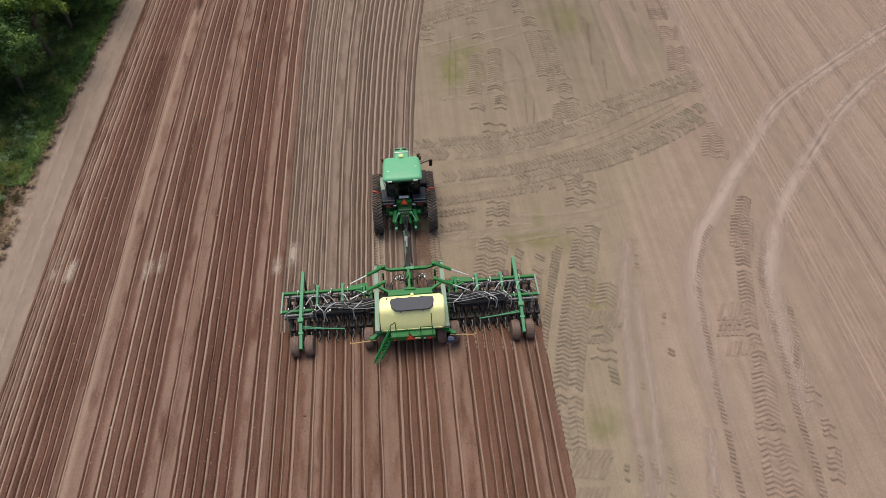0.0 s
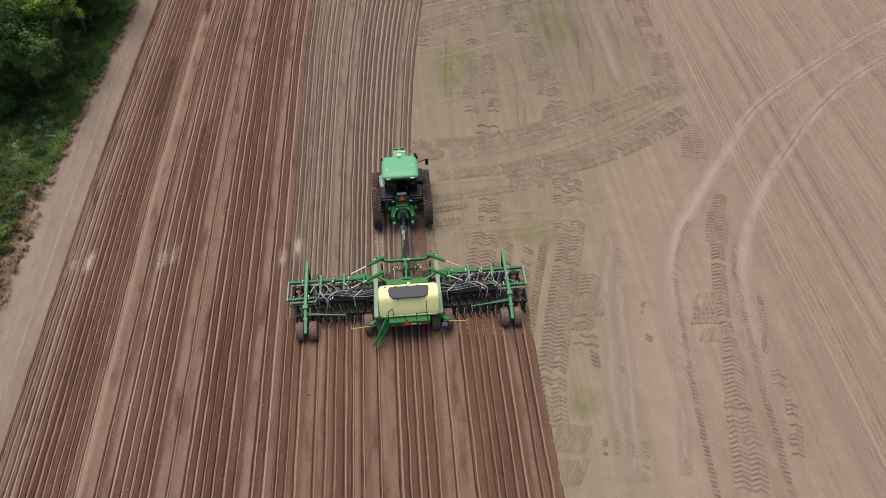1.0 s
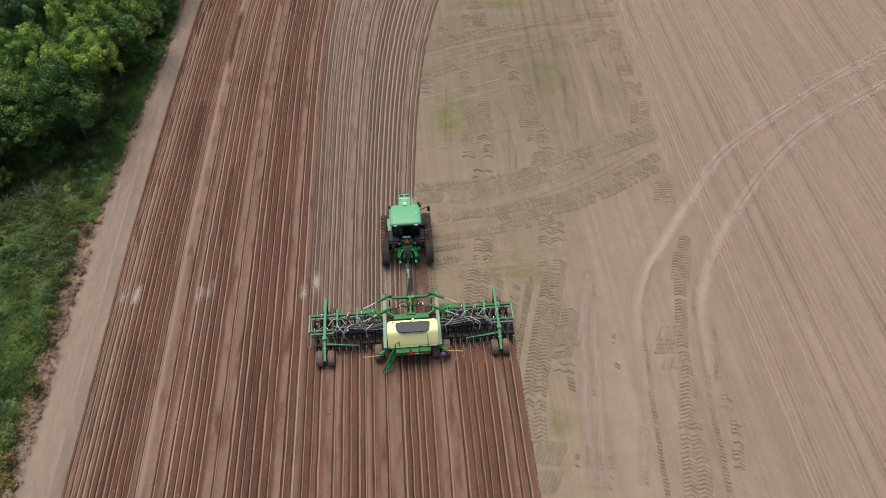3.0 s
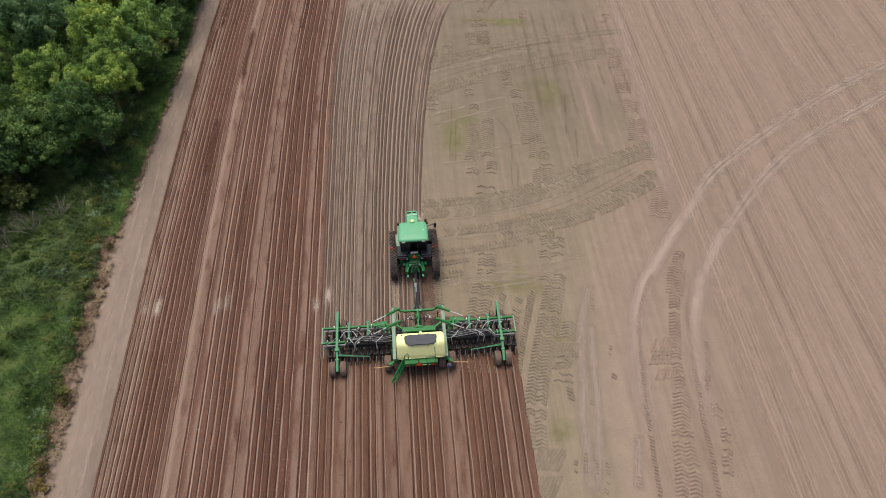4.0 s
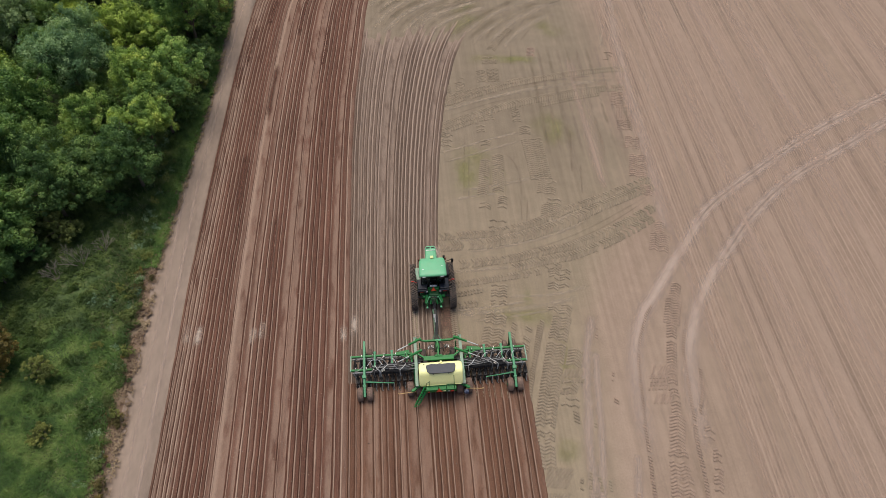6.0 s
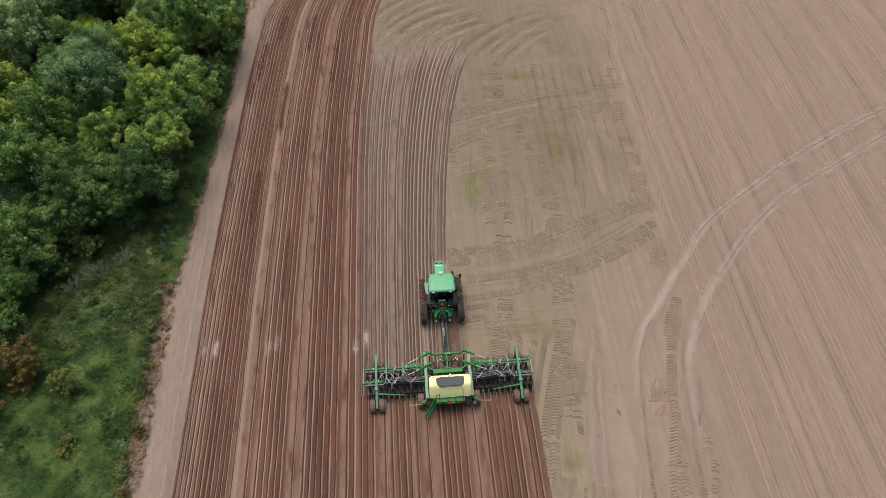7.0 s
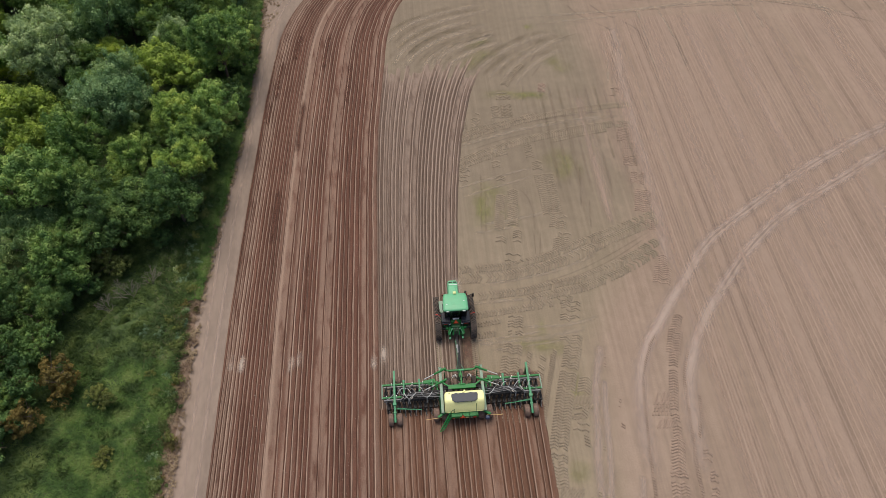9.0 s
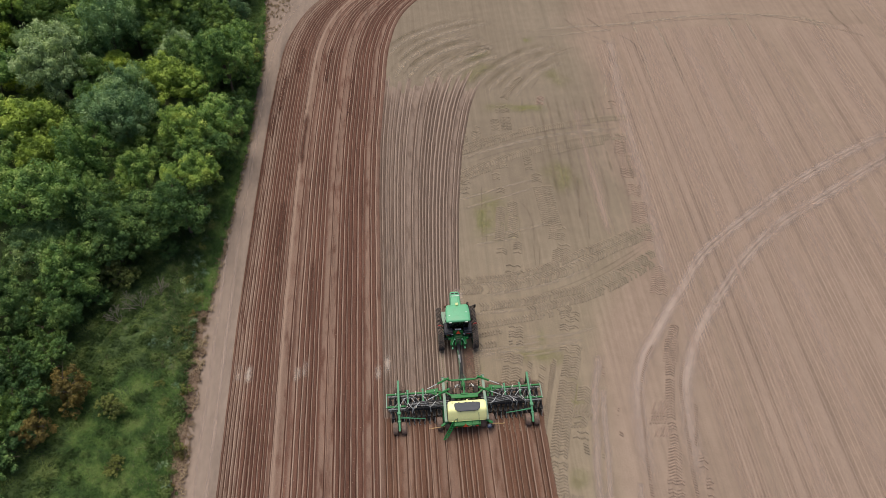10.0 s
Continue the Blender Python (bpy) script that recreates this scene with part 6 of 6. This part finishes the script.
for pts, w in (
        ([(4.37, 7.89), (7.37, 8.57), (10.96, 9.7), (14.34, 11.32), (18.2, 13.49)], 0.21),
        ([(4.74, 7.61), (7.74, 8.24), (11.32, 9.36), (14.69, 10.97), (18.29, 13.24)], 0.16),
        ([(2.05, 25.69), (4.24, 26.58), (7.02, 27.46), (9.8, 27.99), (13.18, 28.5), (16.56, 28.8), (18.99, 28.58)], 0.28),
        ([(2.2, 26.22), (4.29, 27.06), (7.09, 28.02), (10.17, 28.54)], 0.28),
        ([(6.92, 19.5), (7.7, 18.33), (8.05, 16.69), (7.93, 14.01)], 0.24),
        ([(7.8, 14.01), (7.56, 11.48)], 0.16),
        ([(8.38, 13.98), (7.87, 11.24)], 0.16),
        ([(3.91, 21.46), (3.19, 14.24)], 0.16),
        ([(4.05, 19.1), (3.6, 14.22)], 0.16)):
    film("turn_rut", pts, w, rut_dark, "dark curved rut")
for pts, w in (
        ([(13.26, 21.5), (12.48, 16.42)], 0.24),
        ([(13.39, 17.44), (12.84, 13.76)], 0.22),
        ([(2.84, 24.24), (6.19, 25.53), (9.57, 26.46)], 0.2),
        ([(-0.77, 37.16), (0.16, 38.99), (1.51, 40.46), (3.82, 41.6), (6.5, 42.75), (9.01, 43.69)], 0.24),
        ([(-2.87, 38.26), (-1.58, 40.5), (0.42, 42.31), (2.77, 43.66), (5.83, 44.81)], 0.24),
        ([(10.79, 36.66), (12.01, 38.86), (14.41, 40.77), (17.34, 41.9)], 0.24),
        ([(10.7, 34.69), (12.02, 36.73)], 0.22),
        ([(18.75, 44.12), (20.07, 42.99), (20.83, 41.52), (19.95, 36.98), (19.29, 33.53)], 0.4),
        ([(22.17, 43.93), (23.73, 42.17), (24.11, 39.68), (23.8, 36.74)], 0.31)):
    film("turn_rut", pts, w, rut_dark, "dark curved rut")
for pts, w in (
        ([(16.67, 47.47), (17.61, 45.46), (18.86, 44.26)], 0.41),
        ([(19.35, 47.32), (20.63, 45.29), (22.22, 44.08)], 0.32),
        ([(9.7, 34.09), (9.25, 30.95)], 0.21),
        ([(33.37, 45.76), (36.42, 45.75), (38.26, 45.34)], 0.41),
        ([(38.95, 46.73), (42.96, 45.25), (46.26, 43.91), (51.81, 40.9)], 0.32),
        ([(24.16, 47.47), (27.66, 47.7), (32.44, 47.59)], 0.34),
        ([(18.68, 45.02), (24.11, 45.34), (28.97, 45.77), (35.9, 46.1)], 0.25),
        ([(49, 47.33), (49.34, 44.51), (50.12, 42.38)], 0.32),
        ([(51.71, 47.17), (51.9, 43.15)], 0.32)):
    film("turn_rut", pts, w, rut_dark, "dark curved rut")
# tread marks
for pts, w, lost in (
        ([(3.01, -3.15), (3.55, -0.63), (4.06, 1.51), (4.54, 3.11)], 1.47, 0.05),
        ([(4.79, 3.97), (5.01, 5.58)], 1.19, 0.15),
        ([(7.06, -3.74), (7.42, -2.52), (8.19, -0.1), (9.11, 2.5)], 1.34, 0.03),
        ([(6.2, -8.13), (6.31, -6.79), (6.6, -5.29), (7.06, -3.74)], 1.32, 0.04),
        ([(9.28, 4.86), (9.74, 6.67)], 1.57, 0.12),
        ([(8.95, 2.92), (9.32, 3.77)], 1.7, 0.12),
        ([(9.16, -1.35), (9.58, -0.18)], 1.03, 0.05),
        ([(8.62, -3.11), (8.81, -2.6)], 1.03, 0.1),
        ([(8.44, -4.2), (8.57, -3.62)], 1.21, 0.1),
        ([(8.5, -5.4), (8.55, -4.29)], 0.8, 0.15),
        ([(1.83, -3.09), (2.14, -1.32), (2.49, 0.09)], 0.78, 0.25),
        ([(17.41, 3.43), (18.02, 4.64)], 0.77, 0.02)):
    tread("tread_marks", pts, w, "wide chevron tread marks in soft soil", 0.225, slant=0.55, high=0.062, cover=0.92, arms_of=2 * max(1, round(w / 0.72)), seed=seed_of(pts), lost=lost, z=0.016, mat=lug_pink if pts[0][0] > 11 else lug_soil)
for pts, w, lost in (
        ([(16.74, 1.44), (16.99, 2.13), (17.48, 3.43)], 1.14, 0.02),
        ([(15.86, -1.85), (16.19, -0.56), (16.49, 0.54), (16.77, 1.44)], 0.72, 0.02),
        ([(15.19, -5.37), (15.39, -4.36), (15.48, -3.36), (15.86, -1.85)], 0.66, 0.03),
        ([(14.59, -7.77), (14.88, -6.53), (15.19, -5.47)], 1.03, 0.03),
        ([(14.35, -9.36), (14.39, -8.85), (14.59, -7.77)], 1.24, 0.03),
        ([(13.84, -11.64), (14, -11.03), (14.26, -9.99), (14.35, -9.36)], 1.45, 0.03),
        ([(16.8, -7.04), (17.09, -6.27)], 0.71, 0.2),
        ([(16.84, -8.52), (17.06, -7.82)], 0.53, 0.2),
        ([(16.44, -9.89), (16.8, -9)], 0.55, 0.15),
        ([(16.2, -10.76), (16.54, -9.9)], 0.58, 0.25)):
    tread("tread_marks", pts, w, "wide chevron tread marks in soft soil", 0.225, slant=0.55, high=0.062, cover=0.92, arms_of=2 * max(1, round(w / 0.72)), seed=seed_of(pts), lost=lost, z=0.016, mat=lug_pink if pts[0][0] > 11 else lug_soil)
for pts, w, lost in (
        ([(4.78, 14.58), (5.43, 18.57)], 0.9, 0.03),
        ([(6.1, 14.85), (6.61, 19.06)], 1.0, 0.03),
        ([(9.84, 15.95), (9.8, 18.2), (9.7, 20.8)], 1.82, 0.04),
        ([(9.95, 14.32), (10.3, 15.75)], 1.54, 0.08),
        ([(9.89, 11.86), (10.3, 13.72)], 1.56, 0.05),
        ([(4.77, 13.12), (4.89, 13.59)], 0.97, 0.1),
        ([(6.18, 13.05), (6.38, 14.17)], 0.79, 0.1),
        ([(5.44, 10.56), (5.72, 12.05)], 1.36, 0.15),
        ([(18.2, 24.55), (18.83, 27.01)], 1.15, 0.1),
        ([(18.11, 21.08), (18.38, 22.57)], 1.3, 0.05),
        ([(18.22, 18.93), (18.57, 20.25)], 1.26, 0.1),
        ([(17.91, 15.62), (18.55, 18.23)], 1.49, 0.05),
        ([(18.05, 13.58), (18.45, 14.94)], 1.08, 0.1),
        ([(18.11, 9.44), (18.4, 10.75)], 0.76, 0.03)):
    tread("tread_marks", pts, w, "wide chevron tread marks in soft soil", 0.225, slant=0.55, high=0.062, cover=0.92, arms_of=2 * max(1, round(w / 0.72)), seed=seed_of(pts), lost=lost, z=0.016, mat=lug_pink if pts[0][0] > 11 else lug_soil)
for pts, w, lost in (
        ([(17.56, 7.85), (18.11, 9.44)], 1.5, 0.05),
        ([(5.65, 20.27), (5.75, 21.04)], 0.88, 0.15),
        ([(9.3, 21.37), (9.37, 22.36)], 1.0, 0.1),
        ([(8.82, 23.03), (8.83, 24.66)], 0.81, 0.1),
        ([(2.04, 20.49), (2.38, 22.17)], 1.28, 0.2),
        ([(5.47, 21.98), (5.47, 22.73)], 0.8, 0.2),
        ([(4.13, 27.55), (4.17, 29.42)], 0.97, 0.06),
        ([(6.28, 28.7), (6.33, 30.38)], 0.99, 0.06),
        ([(7.39, 28.76), (7.48, 30.56)], 1.1, 0.06),
        ([(7.29, 31.44), (7.35, 32.44)], 1.47, 0.2),
        ([(7.67, 33.56), (8.57, 35.34)], 0.93, 0.15),
        ([(11.37, 32.33), (11.62, 33.46)], 0.8, 0.2),
        ([(18.64, 30.64), (19.13, 32.26)], 0.9, 0.2)):
    tread("tread_marks", pts, w, "wide chevron tread marks in soft soil", 0.225, slant=0.55, high=0.062, cover=0.92, arms_of=2 * max(1, round(w / 0.72)), seed=seed_of(pts), lost=lost, z=0.016, mat=lug_pink if pts[0][0] > 11 else lug_soil)
for pts, w, lost in (
        ([(6.43, 23.27), (6.29, 24.25)], 0.82, 0.15),
        ([(2.81, 27.39), (2.82, 28.32)], 0.86, 0.1)):
    tread("tread_marks", pts, w, "wide chevron tread marks in soft soil", 0.225, slant=0.55, high=0.062, cover=0.92, arms_of=2 * max(1, round(w / 0.72)), seed=seed_of(pts), lost=lost, z=0.016, mat=lug_pink if pts[0][0] > 11 else lug_soil)
for pts, w, lost in (
        ([(12.33, -11.68), (12.42, -10.95), (12.49, -9.9), (12.67, -8.46), (12.84, -7.15), (12.94, -6.04), (13.22, -4.45), (13.35, -3.68), (13.42, -2.83), (13.6, -1.73), (13.91, -0.43), (14.34, 0.67), (15.1, 2.22), (15.77, 3.1)], 0.25, 0.02),
        ([(15.43, -11.72), (15.58, -10.86), (15.77, -9.65), (15.87, -8.31), (15.99, -6.96), (16.23, -5.83), (16.44, -4.22), (16.51, -3.62), (16.7, -2.57), (16.79, -1.66), (16.99, -0.61), (17.38, 0.49), (17.98, 1.7)], 0.28, 0.02),
        ([(16.71, -5.46), (16.84, -5.06), (17.35, -3.89), (17.53, -3.05), (17.7, -2.18)], 0.25, 0.04),
        ([(4.08, -3.21), (5, 0.09), (5.73, 2.41)], 0.37, 0.03),
        ([(5.83, -3.3), (6.12, -2.46), (6.89, -0.02), (7.66, 2.32)], 0.32, 0.03)):
    tread("tread_marks", pts, w, "line of slanted lug marks", 0.19, "slant", 0.45, high=0.055 if w > 0.24 else 0.026, cover=0.85, seed=seed_of(pts), lost=lost, z=0.03, mat=lug_pink if pts[0][0] > 11 else lug_soil)
for pts, w, lost in (
        ([(6.08, 0.02), (6.68, 1.99)], 0.5, 0.25),
        ([(5.56, -0.88), (5.93, 0.03)], 0.49, 0.2),
        ([(5.82, -3.7), (6.21, -2.25), (6.79, -0.08), (7.47, 2.17)], 0.3, 0.03),
        ([(8.15, -9.54), (8.27, -8.91)], 0.18, 0.25),
        ([(8.7, -9.57), (8.93, -8.5)], 0.18, 0.2),
        ([(9.36, -9.74), (9.38, -8.89)], 0.18, 0.2),
        ([(9.91, -9.77), (9.95, -9.07)], 0.23, 0.25),
        ([(9.57, -10.81), (9.92, -9.84)], 0.22, 0.35),
        ([(10.98, -10.36), (11.1, -9.9)], 0.18, 0.4),
        ([(11.41, -10.64), (11.55, -9.92)], 0.18, 0.4),
        ([(9.77, -5.86), (9.94, -5.18)], 0.16, 0.4),
        ([(11.51, -4.17), (11.63, -3.68)], 0.33, 0.3),
        ([(11.52, -2.74), (12.01, -1.51)], 0.17, 0.5),
        ([(11.18, 0.56), (11.39, 1.52)], 0.19, 0.4)):
    tread("tread_marks", pts, w, "line of slanted lug marks", 0.19, "slant", 0.45, high=0.055 if w > 0.24 else 0.026, cover=0.85, seed=seed_of(pts), lost=lost, z=0.03, mat=lug_pink if pts[0][0] > 11 else lug_soil)
for pts, w in (
        ([(4.88, -1.63), (6.18, -1.7)], 0.75),
        ([(8.48, -1.86), (9.72, -1.92)], 0.68),
        ([(8.29, -2.42), (9.63, -2.47)], 0.32),
        ([(4.5, -2.27), (5.96, -2.32)], 0.25),
        ([(8.01, -3.21), (9.32, -3.25)], 0.29),
        ([(14.52, -2.06), (15.82, -2.08)], 0.75),
        ([(14.25, -2.55), (15.57, -2.6)], 0.29),
        ([(14.2, -2.87), (15.45, -2.92)], 0.21),
        ([(14.07, -3.1), (15.37, -3.15)], 0.21),
        ([(13.91, -3.41), (15.25, -3.45)], 0.21),
        ([(6.33, -8.32), (7.73, -8.48)], 0.43),
        ([(6.21, -8.66), (7.67, -8.88)], 0.65),
        ([(6.19, -9.09), (7.41, -9.29)], 0.41),
        ([(6.09, -9.96), (7.34, -10.05)], 0.62),
        ([(6, -10.47), (7.22, -10.56)], 0.61),
        ([(14.15, -4.14), (15.28, -4.16)], 0.76),
        ([(18.18, 24.28), (19.43, 24.21)], 0.32)):
    tread("tread_marks", pts, w, "tread marks running across", 0.22, "slant", 0.5, high=0.05, cover=0.85, seed=seed_of(pts), lost=0.1, z=0.02, mat=lug_pink if pts[0][0] > 11 else lug_soil)
for pts, w in (
        ([(18, 23.63), (19.34, 23.55)], 0.32),
        ([(17.88, 22.99), (19.15, 22.91)], 0.32),
        ([(3.74, -3.07), (5.73, -3.15)], 0.5),
        ([(18.17, 24.41), (19.63, 24.32)], 0.32),
        ([(18.1, 23.86), (19.45, 23.78)], 0.32),
        ([(17.95, 23.22), (19.34, 23.13)], 0.32),
        ([(17.94, 22.68), (19.27, 22.6)], 0.32)):
    tread("tread_marks", pts, w, "tread marks running across", 0.22, "slant", 0.5, high=0.05, cover=0.85, seed=seed_of(pts), lost=0.1, z=0.02, mat=lug_pink if pts[0][0] > 11 else lug_soil)
for pts, w in (
        ([(0.92, 10.47), (4.67, 10.51), (8.21, 11.22), (11.52, 12.57), (14.54, 13.67), (18.82, 15.32)], 0.45),
        ([(0.77, 9.55), (4.56, 9.53), (8.04, 10.17), (11.26, 11.27), (14.26, 12.8), (18.8, 14.54)], 0.62),
        ([(2.29, 7.72), (6.45, 7.99), (9.05, 8.55), (10.99, 8.82), (13.06, 9.54), (15.5, 10.69), (18.18, 12.15)], 0.49),
        ([(6.3, 7.05), (8.88, 7.61), (11.02, 7.91), (13.31, 8.75), (15.73, 9.88), (17.79, 11.07)], 0.49),
        ([(0.61, 6.03), (2.23, 5.94), (5.55, 6.31), (7.6, 6.49), (9.75, 7.08)], 0.38)):
    tread("tread_marks", pts, w * 1.7, "chevron tread marks sweeping round a turn", 0.235, slant=0.55, high=0.060, cover=0.92, seed=seed_of(pts), lost=0.06, z=0.02)
for pts, w in (
        ([(2.42, 25.93), (5.35, 27.01), (8.24, 28), (11.14, 28.71), (14.64, 29.34), (18.12, 29.68), (19.83, 29.7)], 0.49),
        ([(2.39, 26.61), (4.88, 27.5), (7.75, 28.32), (10.07, 28.89)], 0.35),
        ([(1.96, 22.96), (4.92, 24.17), (7.71, 25.16), (10.52, 25.83), (13.92, 26.54), (17.32, 26.98), (19.6, 26.9)], 0.56),
        ([(11.44, 25.15), (14.28, 25.83), (16.83, 26.25)], 0.35),
        ([(2.09, 22.38), (4.81, 23.48), (5.91, 23.84)], 0.47),
        ([(0.56, 5.08), (2.16, 5.05), (3.79, 5.3)], 0.27),
        ([(1.9, 4.06), (3.49, 4.21)], 0.36),
        ([(7.9, 33.87), (8.77, 35.47), (9.92, 36.86)], 0.39)):
    tread("tread_marks", pts, w * 1.7, "chevron tread marks sweeping round a turn", 0.235, slant=0.55, high=0.060, cover=0.92, seed=seed_of(pts), lost=0.06, z=0.02)
# churned soil under the drawbar, with the crawler's own print
LAYER[0] = 0.036
film("churned_soil", [(DX, 4.2), (DX, 0.2)], 3.4, brown_film, "churned brown soil behind the tractor")
film("churned_soil", [(3.4, 0.9), (3.3, -1.6)], 6.4, brown_film, "churned brown soil in front of the drill")
for sx in (-1, 1):
    tread("tread_marks", [(TX + sx * 1.36, 0.3), (TX + sx * 1.36, 3.75)], 0.46, "fresh chevron print of the crawler belt", 0.168, seed=170 + sx, lost=0.0, z=0.1 if sx < 0 else 0.03, high=0.042)
# pale and dark bands along the old rows
LAYER[0] = 0.05
for x, w, mat, y0, y1 in ((19.1, 0.9, dust_streak, -30, 44), (22.6, 0.5, earth_streak, -30, 46), (23.6, 0.5, earth_streak, -30, 46), (25.0, 1.6, dust_streak, -30, 46), (21.4, 0.5, dust_streak, -30, 46), (27.5, 0.7, earth_streak, -30, 48), (29.6, 1.8, dust_streak, -30, 48), (31.8, 0.6, earth_streak, -30, 46), (33.5, 2.4, dust_streak, 8, 46), (36.5, 0.8, earth_streak, -30, 48), (39.0, 2.0, dust_streak, -30, 45), (42.5, 0.8, earth_streak, -30, 48), (45.5, 2.2, dust_streak, -30, 46), (49.5, 1.0, earth_streak, -30, 48), (54, 2.6, dust_streak, -30, 60), (17.2, 0.6, earth_streak, 14, 40), (14.8, 1.2, dust_streak, 14, 32), (13.0, 0.7, earth_streak, 15, 30), (20.4, 0.35, earth_streak, -30, 46), (60, 3, earth_streak, -30, 60)):
    film("row_band", [(x, y0), (x + 0.15, (y0 + y1) / 2), (x + 0.3, y1)], w * 1.5, mat, "faint band along the old rows")
row_field("field_combed", 19.3, 20.9, -30, 42, soil_comb, (), 15, "narrow strip of finely combed tan soil", 0.2, 0.05, 0.5, relief=0.35)
row_field("field_combed_far", 22.0, 24.6, -30, 44, soil_comb, ((22.9, 23.4),), 16, "strip of finely combed tan soil", 0.26, 0.05, 0.5, relief=0.3)
row_field("field_combed_wide", 24.9, 38.5, -30, 44, soil_comb, ((26.4, 27.3), (29.2, 30.6), (33.0, 34.2)), 17, "wide strip of shallow combed furrows in tan soil", 0.4, 0.05, 0.6, relief=0.22)
row_field("field_combed_outer", 41.0, 52.0, -30, 43, soil_comb, ((43.5, 45.0), (48.0, 49.2)), 18, "outer strip of shallow combed furrows in tan soil", 0.5, 0.05, 0.8, relief=0.21)
# headland at the far end
LAYER[0] = 0.034
for pts, w in (
        ([(-3.89, 36.99), (-2.89, 39.18), (-0.89, 41.58), (2.11, 43.53), (6.18, 44.94)], 0.3),
        ([(-2.1, 36.87), (-0.88, 39.05), (0.93, 40.9), (3.59, 42.35), (7.25, 43.54)], 0.3),
        ([(0.75, 36.7), (2.1, 38.87), (4.44, 40.44), (7.77, 41.84)], 0.3),
        ([(4.96, 35.02), (6.45, 37.08), (8.92, 39.21), (12.06, 41), (15.41, 41.86)], 0.3),
        ([(-4.36, 40.83), (-3.01, 43.18), (-0.64, 45.16), (3.13, 46.77), (7.29, 47.85)], 0.31),
        ([(7.95, 34.19), (9.34, 36.3), (11.56, 38.43), (14.38, 40.05)], 0.29)):
    for n in range(4):
        k = (n - 1.5) * 0.7
        film("headland_wisp", [(x + k * 0.8, y - k * 0.75) for x, y in pts], (w * 2.2, w * 4.0), dust_turn if n % 2 else wisp, "faint curved scrape on the headland")
for n in range(9):
    x = 11.0 + 0.95 * n
    film("old_row", [(x, 18.0), (x + 0.15, 26.0), (x + 0.3, 34.0)], 0.5, thin_rut if n % 2 else wisp, "faint old row in the smooth soil")
film("row_band", [(18.9, 9), (18.8, 10), (18.8, 11.3), (19.3, 18), (20.0, 30), (21.2, 43)], 1.7, dust_faint, "pale band along the old rows")
# whitish dust on the crests, moist patch at the far edge
LAYER[0] = 0.135
for x, y, w, l in ((-17.3, 3.1, 0.7, 1.7), (-16.5, 2.9, 0.8, 1.8), (-12.7, 2.6, 0.7, 1.6), (-12.1, 3.0, 0.6, 1.6), (-6.4, 2.3, 0.7, 1.6), (-5.65, 2.9, 0.7, 2.0), (0.45, 8.6, 1.2, 2.4)):
    film("dust_patch", [(x, y - l / 2), (x + 0.03, y), (x + 0.05, y + l / 2)], w, chalky, "patch of whitish dust on the soil", steps=0.2)
for x, y0, y1, w in ((-16.9, 32.5, 39.5, 0.9), (-17.3, 29, 33, 0.6), (-15.6, 39, 44, 0.8), (-12.4, 37, 44, 0.7), (-13.9, 25, 33, 0.6), (-9.6, 31, 39, 0.6), (-15.2, 14, 21, 0.7), (-11.9, 6, 14, 0.5)):
    swing = [float(bend(np.array(x), np.array(v))) for v in (y0, (y0 + y1) / 2, y1)]
    film("moist_patch", [(x + swing[0], y0), (x + swing[1], (y0 + y1) / 2), (x + swing[2], y1)], w, earth_red, "darker moist streak in the rows")
film("moist_patch", [(-17.7 + float(bend(np.array(-17.7), np.array(float(y)))), y) for y in range(8, 42, 3)], 0.42, earth_red, "dark moist furrow along the field's edge")

# crumbs of soil over the drilled rows
rng_c = np.random.default_rng(99)


def crumbs(name, x0, x1, y0, y1, count, mat, size, label, z=0.1):
    """Loose clods: small eight-sided lumps."""
    c = np.c_[rng_c.uniform(x0, x1, count), rng_c.uniform(y0, y1, count)]
    c[:, 0] += bend(c[:, 0], c[:, 1])
    s = size * rng_c.lognormal(0, 0.45, (count, 1))
    unit = np.array([(1, 0, 0), (-1, 0, 0), (0, 1, 0), (0, -1, 0), (0, 0, 0.8), (0, 0, -0.6)], float)
    v = (unit[None] + rng_c.normal(0, 0.2, (count, 6, 3))) * s[:, None] + np.c_[c, np.full(count, z)][:, None]
    tri = np.array([(0, 2, 4), (2, 1, 4), (1, 3, 4), (3, 0, 4), (2, 0, 5), (1, 2, 5), (3, 1, 5), (0, 3, 5)])
    f = (tri[None] + (np.arange(count) * 6)[:, None, None]).reshape(-1, 3)
    return tagged(mesh_of(name, v.reshape(-1, 3).tolist(), f.tolist(), mat), label, "clods", kind="stuff")


crumbs("soil_crumbs", -17.7, -6.1, -12, 45, 9000, soil_comb, 0.014, "small pale clods over the drilled rows")
crumbs("soil_crumbs_fresh", -5.9, 5.9, -12, -2.6, 3000, soil_grey, 0.012, "small clods over the fresh rows")
crumbs("soil_crumbs_grey", -5.9, 0.3, -1.5, 33, 2500, soil_comb, 0.011, "small clods over the grey rows")
# faint ruts of the dirt track
LAYER[0] = 0.045
for off in (-18.6, -19.5):
    film("road_rut", [(off, y) if y < 24 else (off + 0.75 * float(np.interp(y, *BENDS[0])), y) for y in range(-30, 60, 6)], 0.5, dust_faint, "faint wheel rut of the dirt track")
